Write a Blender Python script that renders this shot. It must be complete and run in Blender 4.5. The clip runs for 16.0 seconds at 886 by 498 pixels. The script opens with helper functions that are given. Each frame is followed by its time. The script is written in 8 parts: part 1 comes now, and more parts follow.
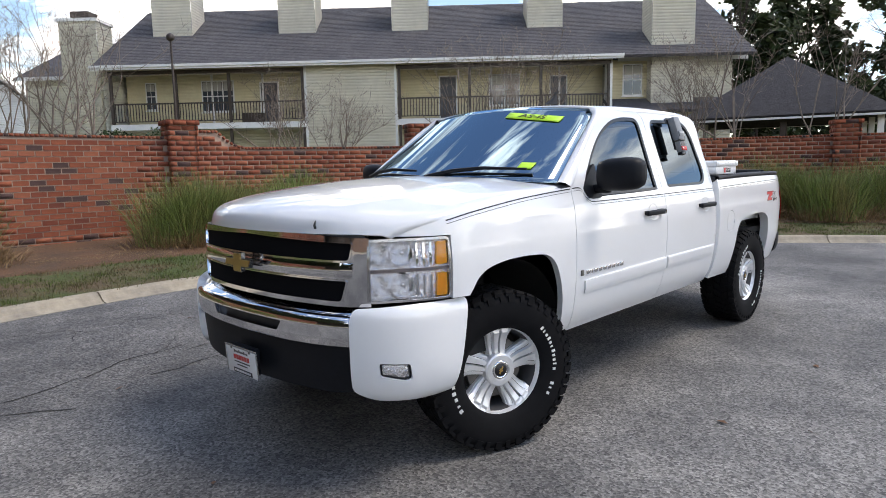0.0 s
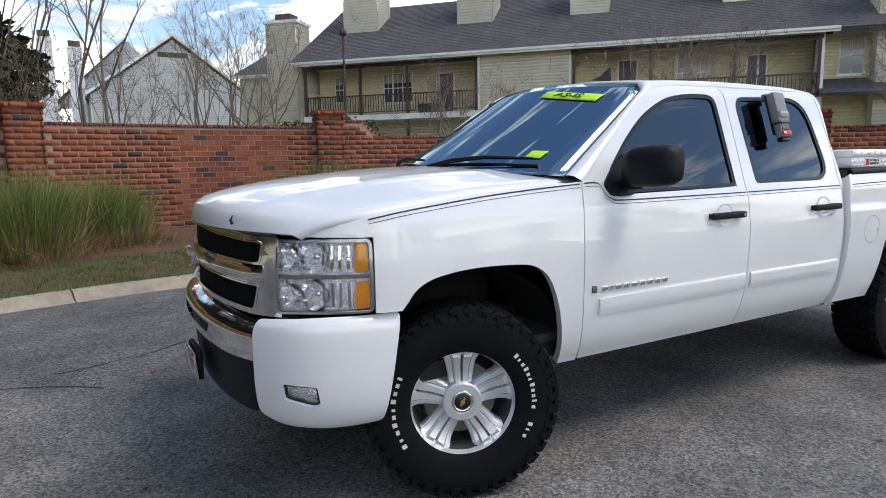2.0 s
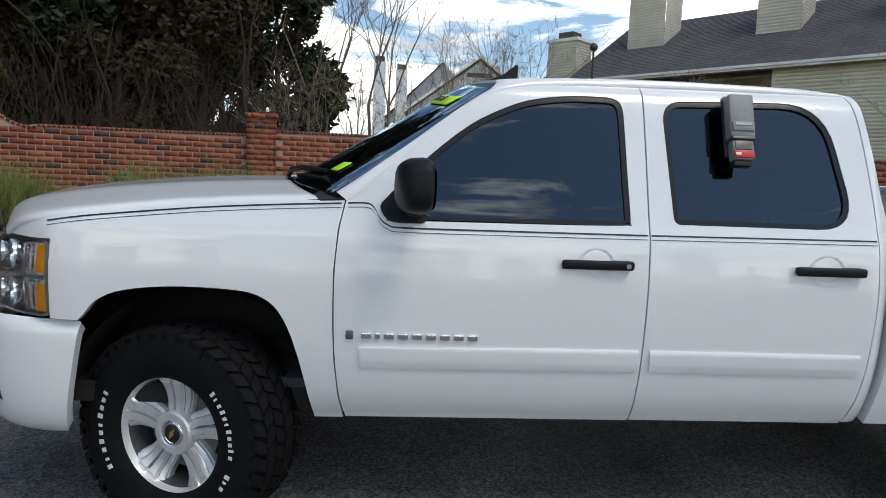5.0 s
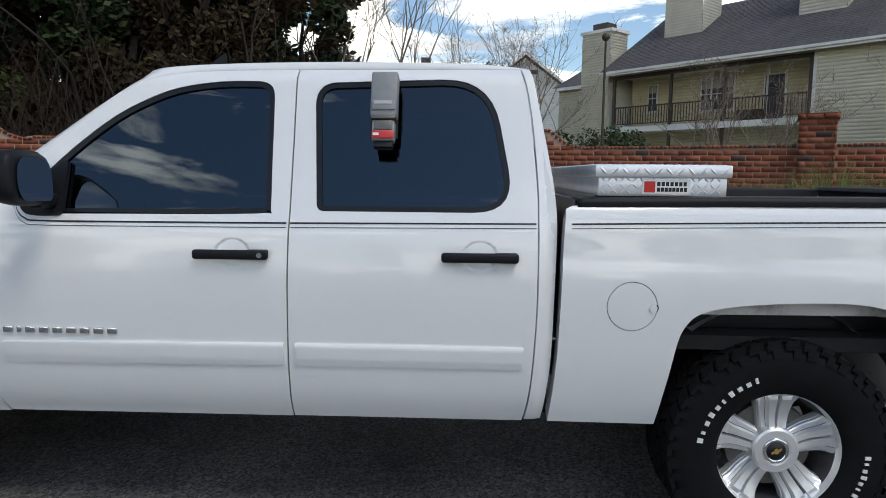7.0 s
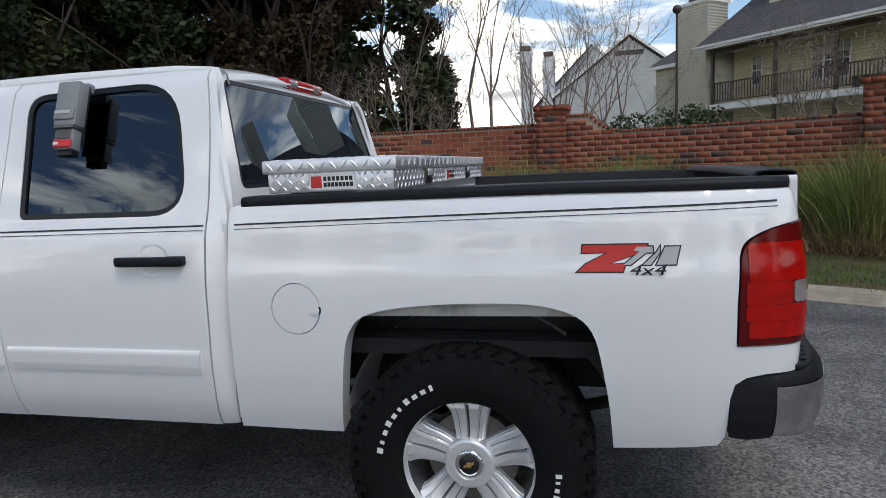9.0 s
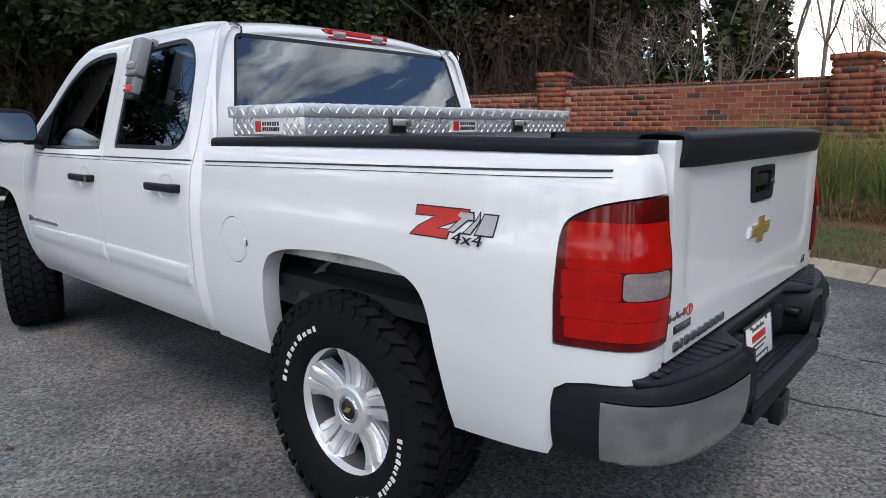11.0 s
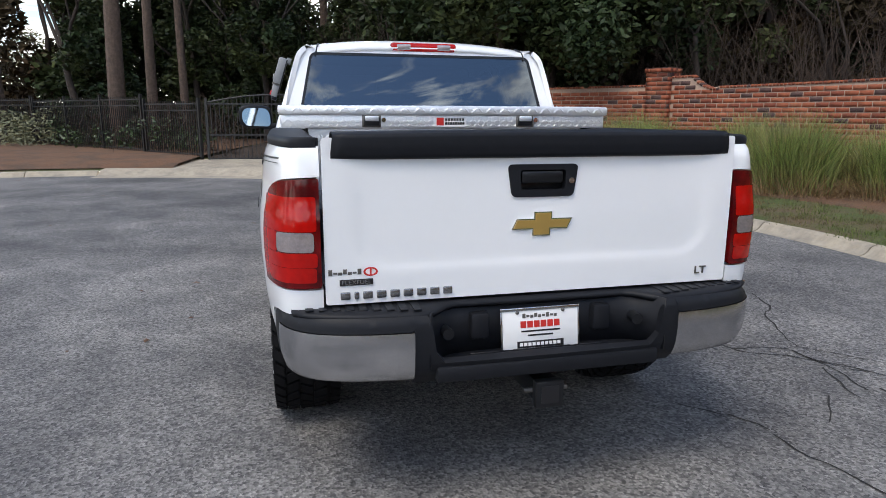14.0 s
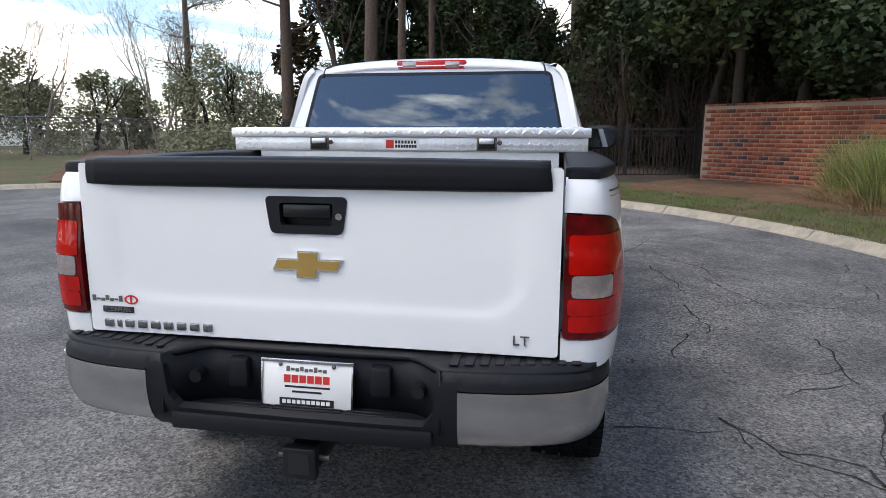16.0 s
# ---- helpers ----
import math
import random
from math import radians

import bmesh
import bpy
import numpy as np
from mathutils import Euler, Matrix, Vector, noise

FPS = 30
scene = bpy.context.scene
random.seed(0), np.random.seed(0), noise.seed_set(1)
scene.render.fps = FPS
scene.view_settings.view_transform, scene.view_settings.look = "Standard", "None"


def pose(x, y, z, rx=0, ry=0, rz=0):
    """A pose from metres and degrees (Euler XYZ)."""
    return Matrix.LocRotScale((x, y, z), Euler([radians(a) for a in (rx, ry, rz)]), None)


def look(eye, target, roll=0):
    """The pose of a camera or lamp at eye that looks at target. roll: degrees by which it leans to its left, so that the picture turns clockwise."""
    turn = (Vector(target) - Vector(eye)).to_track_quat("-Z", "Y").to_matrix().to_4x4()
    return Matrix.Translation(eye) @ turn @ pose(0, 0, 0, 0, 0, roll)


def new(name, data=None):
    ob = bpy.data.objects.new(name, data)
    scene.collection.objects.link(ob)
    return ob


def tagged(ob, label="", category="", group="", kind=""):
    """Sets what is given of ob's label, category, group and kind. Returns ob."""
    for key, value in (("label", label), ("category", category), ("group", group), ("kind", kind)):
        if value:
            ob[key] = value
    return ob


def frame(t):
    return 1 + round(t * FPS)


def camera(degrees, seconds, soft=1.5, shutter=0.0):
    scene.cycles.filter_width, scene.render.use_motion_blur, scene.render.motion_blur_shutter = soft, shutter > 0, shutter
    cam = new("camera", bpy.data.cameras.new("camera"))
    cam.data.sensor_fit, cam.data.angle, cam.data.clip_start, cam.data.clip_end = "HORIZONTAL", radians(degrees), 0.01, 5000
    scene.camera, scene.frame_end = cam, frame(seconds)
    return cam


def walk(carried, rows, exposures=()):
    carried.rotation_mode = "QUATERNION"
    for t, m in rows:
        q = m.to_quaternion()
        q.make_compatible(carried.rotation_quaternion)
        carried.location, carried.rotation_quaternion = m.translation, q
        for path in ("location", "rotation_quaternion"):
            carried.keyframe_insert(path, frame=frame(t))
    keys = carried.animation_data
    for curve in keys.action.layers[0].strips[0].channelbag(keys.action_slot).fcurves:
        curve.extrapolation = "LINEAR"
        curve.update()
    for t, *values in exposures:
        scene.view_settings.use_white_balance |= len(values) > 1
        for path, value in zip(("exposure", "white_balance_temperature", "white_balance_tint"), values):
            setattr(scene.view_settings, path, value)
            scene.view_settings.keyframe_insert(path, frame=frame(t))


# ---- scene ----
cam = camera(69.6, 16.0, 0.9)
EXPOSURE = [(0, 0.86, 7150, 11), (2.5, 0.48, 7050, 9), (5.5, 0.2, 7000, 5), (8.5, 0.14, 6950, 8), (10.5, 0.42, 7000, 10), (12.5, 0.86, 6950, 10), (16, 0.9, 7000, 10)]
PATH = [
    (0, (-2.618, -2.982, 1.497), (-1.183, -1.613, 1.241), -1.2),
    (0.5, (-2.319, -3.028, 1.478), (-0.993, -1.558, 1.193), -2.4),
    (1, (-2.046, -3.112, 1.485), (-0.844, -1.546, 1.164), -1.7),
    (1.5, (-1.739, -3.167, 1.467), (-0.68, -1.496, 1.176), -1.0),
    (2, (-1.433, -3.229, 1.474), (-0.457, -1.505, 1.197), -0.9),
    (2.5, (-1.087, -3.302, 1.463), (-0.253, -1.518, 1.118), 0.6),
    (3, (-0.725, -3.307, 1.446), (-0.024, -1.469, 1.086), 2.7),
    (3.2, (-0.581, -3.309, 1.462), (0.037, -1.441, 1.103), 2.3),
    (5.3, (1.101, -3.399, 1.477), (1.142, -1.412, 1.247), 0.8),
    (5.5, (1.258, -3.389, 1.469), (1.287, -1.404, 1.229), -0.7),
    (6, (1.664, -3.331, 1.475), (1.687, -1.344, 1.251), -0.4),
    (6.5, (2.073, -3.336, 1.472), (2.037, -1.348, 1.26), 0.6),
    (7, (2.474, -3.315, 1.462), (2.386, -1.331, 1.224), 0.5),
    (7.5, (2.891, -3.23, 1.468), (2.713, -1.25, 1.249), -1.1),
    (8, (3.296, -3.236, 1.472), (3.075, -1.262, 1.237), -0.9),
    (8.5, (3.653, -3.161, 1.435), (3.389, -1.189, 1.239), 1.3),
    (9, (4.07, -3.002, 1.451), (3.616, -1.071, 1.195), -2.5),
    (9.5, (4.423, -2.854, 1.442), (3.763, -1.003, 1.067), -0.7),
    (9.7, (4.551, -2.762, 1.408), (3.772, -0.948, 1.089), -0.2),
    (11.8, (5.831, -2.098, 1.421), (4.338, -0.834, 1.004), -0.7),
    (12, (5.981, -2.033, 1.435), (4.437, -0.828, 1.028), -0.6),
    (12.5, (6.288, -1.854, 1.443), (4.658, -0.779, 1.008), -0.3),
    (13, (6.512, -1.579, 1.455), (4.78, -0.672, 1.036), -1.0),
    (13.5, (6.724, -1.254, 1.46), (4.88, -0.603, 1.04), -0.7),
    (14, (6.84, -0.902, 1.454), (4.942, -0.429, 1.041), 0.2),
    (14.5, (6.889, -0.477, 1.451), (4.946, -0.183, 1.075), -1.5),
    (15, (6.863, -0.055, 1.453), (4.915, 0.038, 1.009), -0.3),
    (15.5, (6.719, 0.343, 1.483), (4.768, 0.243, 1.055), 0.2),
    (16, (6.566, 0.763, 1.483), (4.63, 0.419, 1.118), 0.1),
]
walk(cam, [(t, look(eye, target, roll)) for t, eye, target, roll in PATH], EXPOSURE)

# ---- light ----
world = bpy.data.worlds.new("sky")
scene.world = world
world.use_nodes = True
SUN_EL, SUN_AZ = 58.0, 312.0        # degrees; azimuth counted from +x towards +y


def sky_nodes():
    nt = world.node_tree
    bg = nt.nodes["Background"]
    sky = nt.nodes.new("ShaderNodeTexSky")
    sky.sky_type, sky.sun_disc = "NISHITA", False
    sky.sun_elevation, sky.sun_rotation = radians(SUN_EL), radians(90 - SUN_AZ)
    sky.air_density, sky.dust_density, sky.ozone_density = 1.0, 0.4, 3.0
    tc = nt.nodes.new("ShaderNodeTexCoord")
    mp = nt.nodes.new("ShaderNodeMapping")
    mp.inputs["Scale"].default_value = (1.0, 1.0, 4.6)
    n1 = nt.nodes.new("ShaderNodeTexNoise")
    n1.inputs["Scale"].default_value, n1.inputs["Detail"].default_value, n1.inputs["Roughness"].default_value = 3.0, 9, 0.60
    n1.inputs["Distortion"].default_value = 0.5
    ramp = nt.nodes.new("ShaderNodeValToRGB")
    ramp.color_ramp.elements[0].position, ramp.color_ramp.elements[1].position = 0.48, 0.585
    n2 = nt.nodes.new("ShaderNodeTexNoise")
    n2.inputs["Scale"].default_value, n2.inputs["Detail"].default_value = 4.0, 6
    shade = nt.nodes.new("ShaderNodeValToRGB")
    shade.color_ramp.elements[0].color, shade.color_ramp.elements[1].color = (4.0, 4.1, 4.5, 1), (18, 17.6, 17, 1)
    shade.color_ramp.elements[0].position, shade.color_ramp.elements[1].position = 0.34, 0.66
    mix = nt.nodes.new("ShaderNodeMix")
    mix.data_type = "RGBA"
    lk = nt.links.new
    lk(tc.outputs["Generated"], mp.inputs["Vector"])
    lk(mp.outputs["Vector"], n1.inputs["Vector"])
    lk(mp.outputs["Vector"], n2.inputs["Vector"])
    lk(n2.outputs["Fac"], shade.inputs["Fac"])
    sep = nt.nodes.new("ShaderNodeSeparateXYZ")
    lk(tc.outputs["Generated"], sep.inputs["Vector"])
    thin = nt.nodes.new("ShaderNodeMapRange")
    for k, v in (("From Min", 0.10), ("From Max", 0.62), ("To Min", 0.07), ("To Max", -0.085)):
        thin.inputs[k].default_value = v
    cover = nt.nodes.new("ShaderNodeMath")
    lk(sep.outputs["Z"], thin.inputs["Value"])
    lk(n1.outputs["Fac"], cover.inputs[0])
    lk(thin.outputs["Result"], cover.inputs[1])
    lk(cover.outputs[0], ramp.inputs["Fac"])
    lk(ramp.outputs["Color"], mix.inputs["Factor"])
    lk(sky.outputs["Color"], mix.inputs["A"])
    lk(shade.outputs["Color"], mix.inputs["B"])
    lk(mix.outputs["Result"], bg.inputs["Color"])
    bg.inputs["Strength"].default_value = 0.15


sky_nodes()
sun_data = bpy.data.lights.new("sun", "SUN")
sun_data.energy, sun_data.angle, sun_data.color = 1.2, radians(24), (1.0, 0.95, 0.87)
sun = new("sun", sun_data)
_d = Vector((math.cos(radians(SUN_EL)) * math.cos(radians(SUN_AZ)), math.cos(radians(SUN_EL)) * math.sin(radians(SUN_AZ)), math.sin(radians(SUN_EL))))
sun.matrix_world = look(_d * 60, (0, 0, 0))


# ---- materials ----
def mat(name, color, rough=0.5, metal=0.0, noise_scale=0.0, vary=0.0, bump=0.0, bump_scale=0.0, coat=0.0, second=None, spec=None, island=0.0):
    """A principled material; second: another colour mixed in by a broad noise; vary: value change by fine noise; island: change from piece to piece."""
    m = bpy.data.materials.new(name)
    m.use_nodes = True
    nt = m.node_tree
    b = nt.nodes["Principled BSDF"]
    b.inputs["Base Color"].default_value = (*color, 1)
    b.inputs["Roughness"].default_value, b.inputs["Metallic"].default_value = rough, metal
    b.inputs["Coat Weight"].default_value = coat
    b.inputs["Coat Roughness"].default_value, b.inputs["Coat IOR"].default_value = 0.03, 1.65
    if spec is not None:
        b.inputs["Specular IOR Level"].default_value = spec
    lk = nt.links.new
    tc = nt.nodes.new("ShaderNodeTexCoord")
    out = None
    if second or vary or island:
        rgb = nt.nodes.new("ShaderNodeRGB")
        rgb.outputs[0].default_value = (*color, 1)
        out = rgb.outputs[0]
    if second:
        col2, sc, lo, hi = second
        n = nt.nodes.new("ShaderNodeTexNoise")
        n.inputs["Scale"].default_value, n.inputs["Detail"].default_value, n.inputs["Roughness"].default_value = sc, 7, 0.62
        r = nt.nodes.new("ShaderNodeValToRGB")
        r.color_ramp.elements[0].position, r.color_ramp.elements[1].position = lo, hi
        mx = nt.nodes.new("ShaderNodeMix")
        mx.data_type = "RGBA"
        mx.inputs["B"].default_value = (*col2, 1)
        lk(tc.outputs["Object"], n.inputs["Vector"])
        lk(n.outputs["Fac"], r.inputs["Fac"])
        lk(r.outputs["Color"], mx.inputs["Factor"])
        lk(out, mx.inputs["A"])
        out = mx.outputs["Result"]
    if vary or island:
        hsv = nt.nodes.new("ShaderNodeHueSaturation")
        lk(out, hsv.inputs["Color"])
        val = None
        if vary:
            n = nt.nodes.new("ShaderNodeTexNoise")
            n.inputs["Scale"].default_value, n.inputs["Detail"].default_value, n.inputs["Roughness"].default_value = noise_scale, 8, 0.7
            mr = nt.nodes.new("ShaderNodeMapRange")
            mr.inputs["From Min"].default_value, mr.inputs["From Max"].default_value = 0.3, 0.7
            mr.inputs["To Min"].default_value, mr.inputs["To Max"].default_value = 1 - vary, 1 + vary
            lk(tc.outputs["Object"], n.inputs["Vector"])
            lk(n.outputs["Fac"], mr.inputs["Value"])
            val = mr.outputs["Result"]
        if island:
            g = nt.nodes.new("ShaderNodeNewGeometry")
            oi = nt.nodes.new("ShaderNodeObjectInfo")
            ad = nt.nodes.new("ShaderNodeMath")
            fr = nt.nodes.new("ShaderNodeMath")
            fr.operation = "FRACT"
            lk(g.outputs["Random Per Island"], ad.inputs[0])
            lk(oi.outputs["Random"], ad.inputs[1])
            lk(ad.outputs[0], fr.inputs[0])
            mr2 = nt.nodes.new("ShaderNodeMapRange")
            mr2.inputs["To Min"].default_value, mr2.inputs["To Max"].default_value = 1 - island, 1 + island
            lk(fr.outputs[0], mr2.inputs["Value"])
            if val is None:
                val = mr2.outputs["Result"]
            else:
                mul = nt.nodes.new("ShaderNodeMath")
                mul.operation = "MULTIPLY"
                lk(val, mul.inputs[0])
                lk(mr2.outputs["Result"], mul.inputs[1])
                val = mul.outputs[0]
        lk(val, hsv.inputs["Value"])
        out = hsv.outputs["Color"]
    if out is not None:
        lk(out, b.inputs["Base Color"])
    if bump:
        n = nt.nodes.new("ShaderNodeTexNoise")
        n.inputs["Scale"].default_value, n.inputs["Detail"].default_value, n.inputs["Roughness"].default_value = bump_scale, 6, 0.65
        bp = nt.nodes.new("ShaderNodeBump")
        bp.inputs["Strength"].default_value, bp.inputs["Distance"].default_value = bump, 1.0 / bump_scale
        lk(tc.outputs["Object"], n.inputs["Vector"])
        lk(n.outputs["Fac"], bp.inputs["Height"])
        lk(bp.outputs["Normal"], b.inputs["Normal"])
    return m


def glass(name, tint, rough=0.0, ior=1.5, sheen=(1, 1, 1)):
    m = bpy.data.materials.new(name)
    m.use_nodes = True
    nt = m.node_tree
    nt.nodes.remove(nt.nodes["Principled BSDF"])
    o = nt.nodes["Material Output"]
    tr, gl, mx, fr = (nt.nodes.new("ShaderNode" + k) for k in ("BsdfTransparent", "BsdfGlossy", "MixShader", "Fresnel"))
    tr.inputs["Color"].default_value = (*tint, 1)
    gl.inputs["Roughness"].default_value = rough
    gl.inputs["Color"].default_value = (*sheen, 1)
    fr.inputs["IOR"].default_value = ior
    nt.links.new(fr.outputs[0], mx.inputs[0])
    nt.links.new(tr.outputs[0], mx.inputs[1])
    nt.links.new(gl.outputs[0], mx.inputs[2])
    nt.links.new(mx.outputs[0], o.inputs["Surface"])
    return m


M_WHITE = mat("white_paint", (0.80, 0.81, 0.82), 0.28, coat=0.9, vary=0.015, noise_scale=3.0)
M_CHROME = mat("chrome", (0.82, 0.82, 0.83), 0.05, 1.0)
M_DULL = mat("dull_chrome", (0.54, 0.54, 0.55), 0.24, 1.0, vary=0.06, noise_scale=14, bump=0.02, bump_scale=60)
M_BLACK = mat("black_plastic", (0.010, 0.011, 0.014), 0.5, spec=0.2, vary=0.15, noise_scale=40, bump=0.06, bump_scale=500)
M_SATIN = mat("satin_black", (0.008, 0.009, 0.011), 0.3, spec=0.35)
M_DARK = mat("dark_underbody", (0.012, 0.012, 0.012), 0.85, vary=0.3, noise_scale=12)
M_INT = mat("grey_interior", (0.045, 0.045, 0.047), 0.8, vary=0.2, noise_scale=30)
M_LINER = mat("black_bed_liner", (0.014, 0.015, 0.018), 0.5, bump=0.15, bump_scale=300)
M_RUBBER = mat("tyre_rubber", (0.0075, 0.0075, 0.0085), 0.75, spec=0.12, vary=0.25, noise_scale=18, bump=0.05, bump_scale=300)
M_LETTER = mat("raised_white_lettering", (0.72, 0.72, 0.71), 0.6, vary=0.1, noise_scale=60)
M_ALLOY = mat("machined_alloy", (0.80, 0.81, 0.82), 0.33, 0.6, vary=0.06, noise_scale=26)
M_GOLD = mat("gold_emblem", (0.42, 0.27, 0.075), 0.4, 0.35, bump=0.05, bump_scale=700)
M_RED = mat("red_decal", (0.55, 0.03, 0.025), 0.35)
M_GREY = mat("grey_decal", (0.45, 0.45, 0.46), 0.35)
M_INK = mat("black_ink", (0.01, 0.01, 0.012), 0.4)
M_LIME = mat("lime_sticker", (0.50, 0.85, 0.04), 0.5)
M_MESH = mat("black_grille_mesh", (0.005, 0.005, 0.006), 0.85, spec=0.1)
M_FACET = mat("faceted_reflector", (0.93, 0.93, 0.94), 0.14, 0.8, bump=0.45, bump_scale=15)
M_BADGE = mat("dark_chrome_badge", (0.30, 0.30, 0.31), 0.25, 0.9)
# dark alloy: shade behind the spokes and in their grooves, put into colour
M_BARREL = mat("shaded_wheel_alloy", (0.10, 0.10, 0.105), 0.5, 0.6)
M_STEEL = mat("brake_steel", (0.16, 0.15, 0.14), 0.5, 0.8, vary=0.25, noise_scale=20)
M_PLATE = mat("white_plate", (0.78, 0.78, 0.77), 0.35)
M_GLASS = glass("tinted_glass", (0.03, 0.032, 0.038), 0.0, 1.8, (0.72, 0.86, 1.0))
M_SHIELD = glass("windshield_glass", (0.12, 0.14, 0.16), 0.0, 3.8, (0.58, 0.80, 1.0))
M_REARG = glass("rear_glass", (0.025, 0.028, 0.034), 0.0, 2.15, (0.72, 0.86, 1.0))
M_LENS = glass("clear_lens", (0.98, 0.98, 0.99), 0.02, 1.3)
M_REFL = mat("lamp_reflector", (0.95, 0.95, 0.96), 0.08, 0.85)
M_AMBER = mat("amber_lens", (1.0, 0.40, 0.015), 0.2, coat=0.6, vary=0.15, noise_scale=45)
M_TAIL = mat("red_tail_lens", (0.13, 0.003, 0.004), 0.10, spec=0.4, second=((0.05, 0.002, 0.003), 9.0, 0.42, 0.62))
M_TAIL2 = mat("bright_red_lens", (0.46, 0.006, 0.004), 0.10, spec=0.4, second=((0.30, 0.004, 0.003), 18.0, 0.3, 0.7))
M_TAILW = mat("clear_reverse_lens", (0.38, 0.33, 0.33), 0.10, 0.5, coat=0.6, vary=0.2, noise_scale=60)
M_LINERW = mat("painted_wheelhouse", (0.66, 0.66, 0.66), 0.5, second=((0.20, 0.19, 0.17), 5.0, 0.55, 0.75))
M_TREADPL = mat("aluminium", (0.86, 0.87, 0.89), 0.42, 0.85, vary=0.07, noise_scale=9)
M_BOXGREY = mat("grey_box_plastic", (0.23, 0.24, 0.25), 0.5, vary=0.1, noise_scale=40)
M_REDPL = mat("red_plastic", (0.6, 0.03, 0.03), 0.4)


# ---- mesh helpers ----
def link_mesh(name, verts, faces, material, parent=None, label="", smooth=False, normals=None):
    me = bpy.data.meshes.new(name)
    me.from_pydata([tuple(v) for v in verts], [], [tuple(f) for f in faces])
    me.materials.append(material)
    if smooth:
        me.polygons.foreach_set("use_smooth", [True] * len(me.polygons))
    if normals is not None:
        me.normals_split_custom_set([tuple(normals[lo.vertex_index]) for lo in me.loops])
    me.update()
    return place(name, me, parent, label)


def place(name, me, parent=None, label="", m=None):
    ob = new(name, me)
    if m is not None:
        ob.matrix_world = m
    if parent is not None:
        ob.parent = parent
        bpy.context.view_layer.update() if parent.name not in SETTLED else None
        SETTLED.add(parent.name)
        ob.matrix_parent_inverse = parent.matrix_world.inverted()
    if label:
        tagged(ob, label)
    return ob


SETTLED = set()


def part(name, bm, material, parent=None, label="", smooth=False, angle=None):
    """Links a bmesh as one mesh object under a thing or part."""
    me = bpy.data.meshes.new(name)
    bm.normal_update()
    bm.to_mesh(me)
    bm.free()
    me.materials.append(material)
    if smooth:
        me.polygons.foreach_set("use_smooth", [True] * len(me.polygons))
        if angle:
            me.set_sharp_from_angle(angle=radians(angle))
    return place(name, me, parent, label)


def thing(name, at, label, category, group="", kind=""):
    ob = new(name)
    ob.matrix_world = pose(*at)
    ob.empty_display_size = 0.1
    tagged(ob, label, category, group, kind)
    return ob


def bm_box(x0, x1, y0, y1, z0, z1, bevel=0.0, segs=2, bm=None):
    own = bm is None
    bm = bm or bmesh.new()
    r = bmesh.ops.create_cube(bm, size=1)
    vs = r["verts"]
    bmesh.ops.scale(bm, vec=(x1 - x0, y1 - y0, z1 - z0), verts=vs)
    bmesh.ops.translate(bm, vec=((x0 + x1) / 2, (y0 + y1) / 2, (z0 + z1) / 2), verts=vs)
    if bevel:
        es = list({e for v in vs for e in v.link_edges})
        bmesh.ops.bevel(bm, geom=es, offset=bevel, segments=segs, affect="EDGES", profile=0.5)
    return bm


def box(name, x0, x1, y0, y1, z0, z1, material, parent=None, label="", bevel=0.0, segs=2, smooth=False):
    return part(name, bm_box(x0, x1, y0, y1, z0, z1, bevel, segs), material, parent, label, smooth or bevel > 0, 40 if bevel else None)


def bm_tube(path, radii, sides=8, bm=None, caps=True):
    """A tapered tube along a list of points."""
    bm = bm or bmesh.new()
    path = [Vector(p) for p in path]
    if not hasattr(radii, "__len__"):
        radii = [radii] * len(path)
    rings = []
    for i, p in enumerate(path):
        d = (path[min(i + 1, len(path) - 1)] - path[max(i - 1, 0)]).normalized()
        a = d.orthogonal().normalized() if i == 0 else (a - d * a.dot(d)).normalized()
        b = d.cross(a)
        rings.append([bm.verts.new(p + (a * math.cos(2 * math.pi * k / sides) + b * math.sin(2 * math.pi * k / sides)) * radii[i]) for k in range(sides)])
    for r0, r1 in zip(rings, rings[1:]):
        for k in range(sides):
            bm.faces.new((r0[k], r0[(k + 1) % sides], r1[(k + 1) % sides], r1[k]))
    if caps:
        bm.faces.new(rings[0][::-1])
        bm.faces.new(rings[-1])
    return bm


def tube(name, path, radii, material, parent=None, label="", sides=8):
    return part(name, bm_tube(path, radii, sides), material, parent, label, True, 50)


def bm_lathe(profile, segs=48, axis="y", bm=None):
    """Turns a list of (radius, height) round an axis; height runs along it."""
    bm = bm or bmesh.new()
    rings = []
    for r, h in profile:
        ring = []
        for k in range(segs):
            a = 2 * math.pi * k / segs
            c, s = r * math.cos(a), r * math.sin(a)
            ring.append(bm.verts.new((c, h, s) if axis == "y" else (c, s, h)))
        rings.append(ring)
    for r0, r1 in zip(rings, rings[1:]):
        for k in range(segs):
            bm.faces.new((r0[k], r1[k], r1[(k + 1) % segs], r0[(k + 1) % segs]))
    return bm


def catmull(pts, n=6, closed=False):
    pts = [tuple(p) for p in pts]
    q = [pts[-1]] + pts + [pts[0], pts[1]] if closed else [pts[0]] + pts + [pts[-1]]
    out = []
    for i in range(1, len(q) - 2):
        p0, p1, p2, p3 = (np.array(q[j]) for j in (i - 1, i, i + 1, i + 2))
        for k in range(n):
            t = k / n
            out.append(tuple(0.5 * (2 * p1 + (p2 - p0) * t + (2 * p0 - 5 * p1 + 4 * p2 - p3) * t * t + (3 * p1 - p0 - 3 * p2 + p3) * t ** 3)))
    if not closed:
        out.append(pts[-1])
    return out


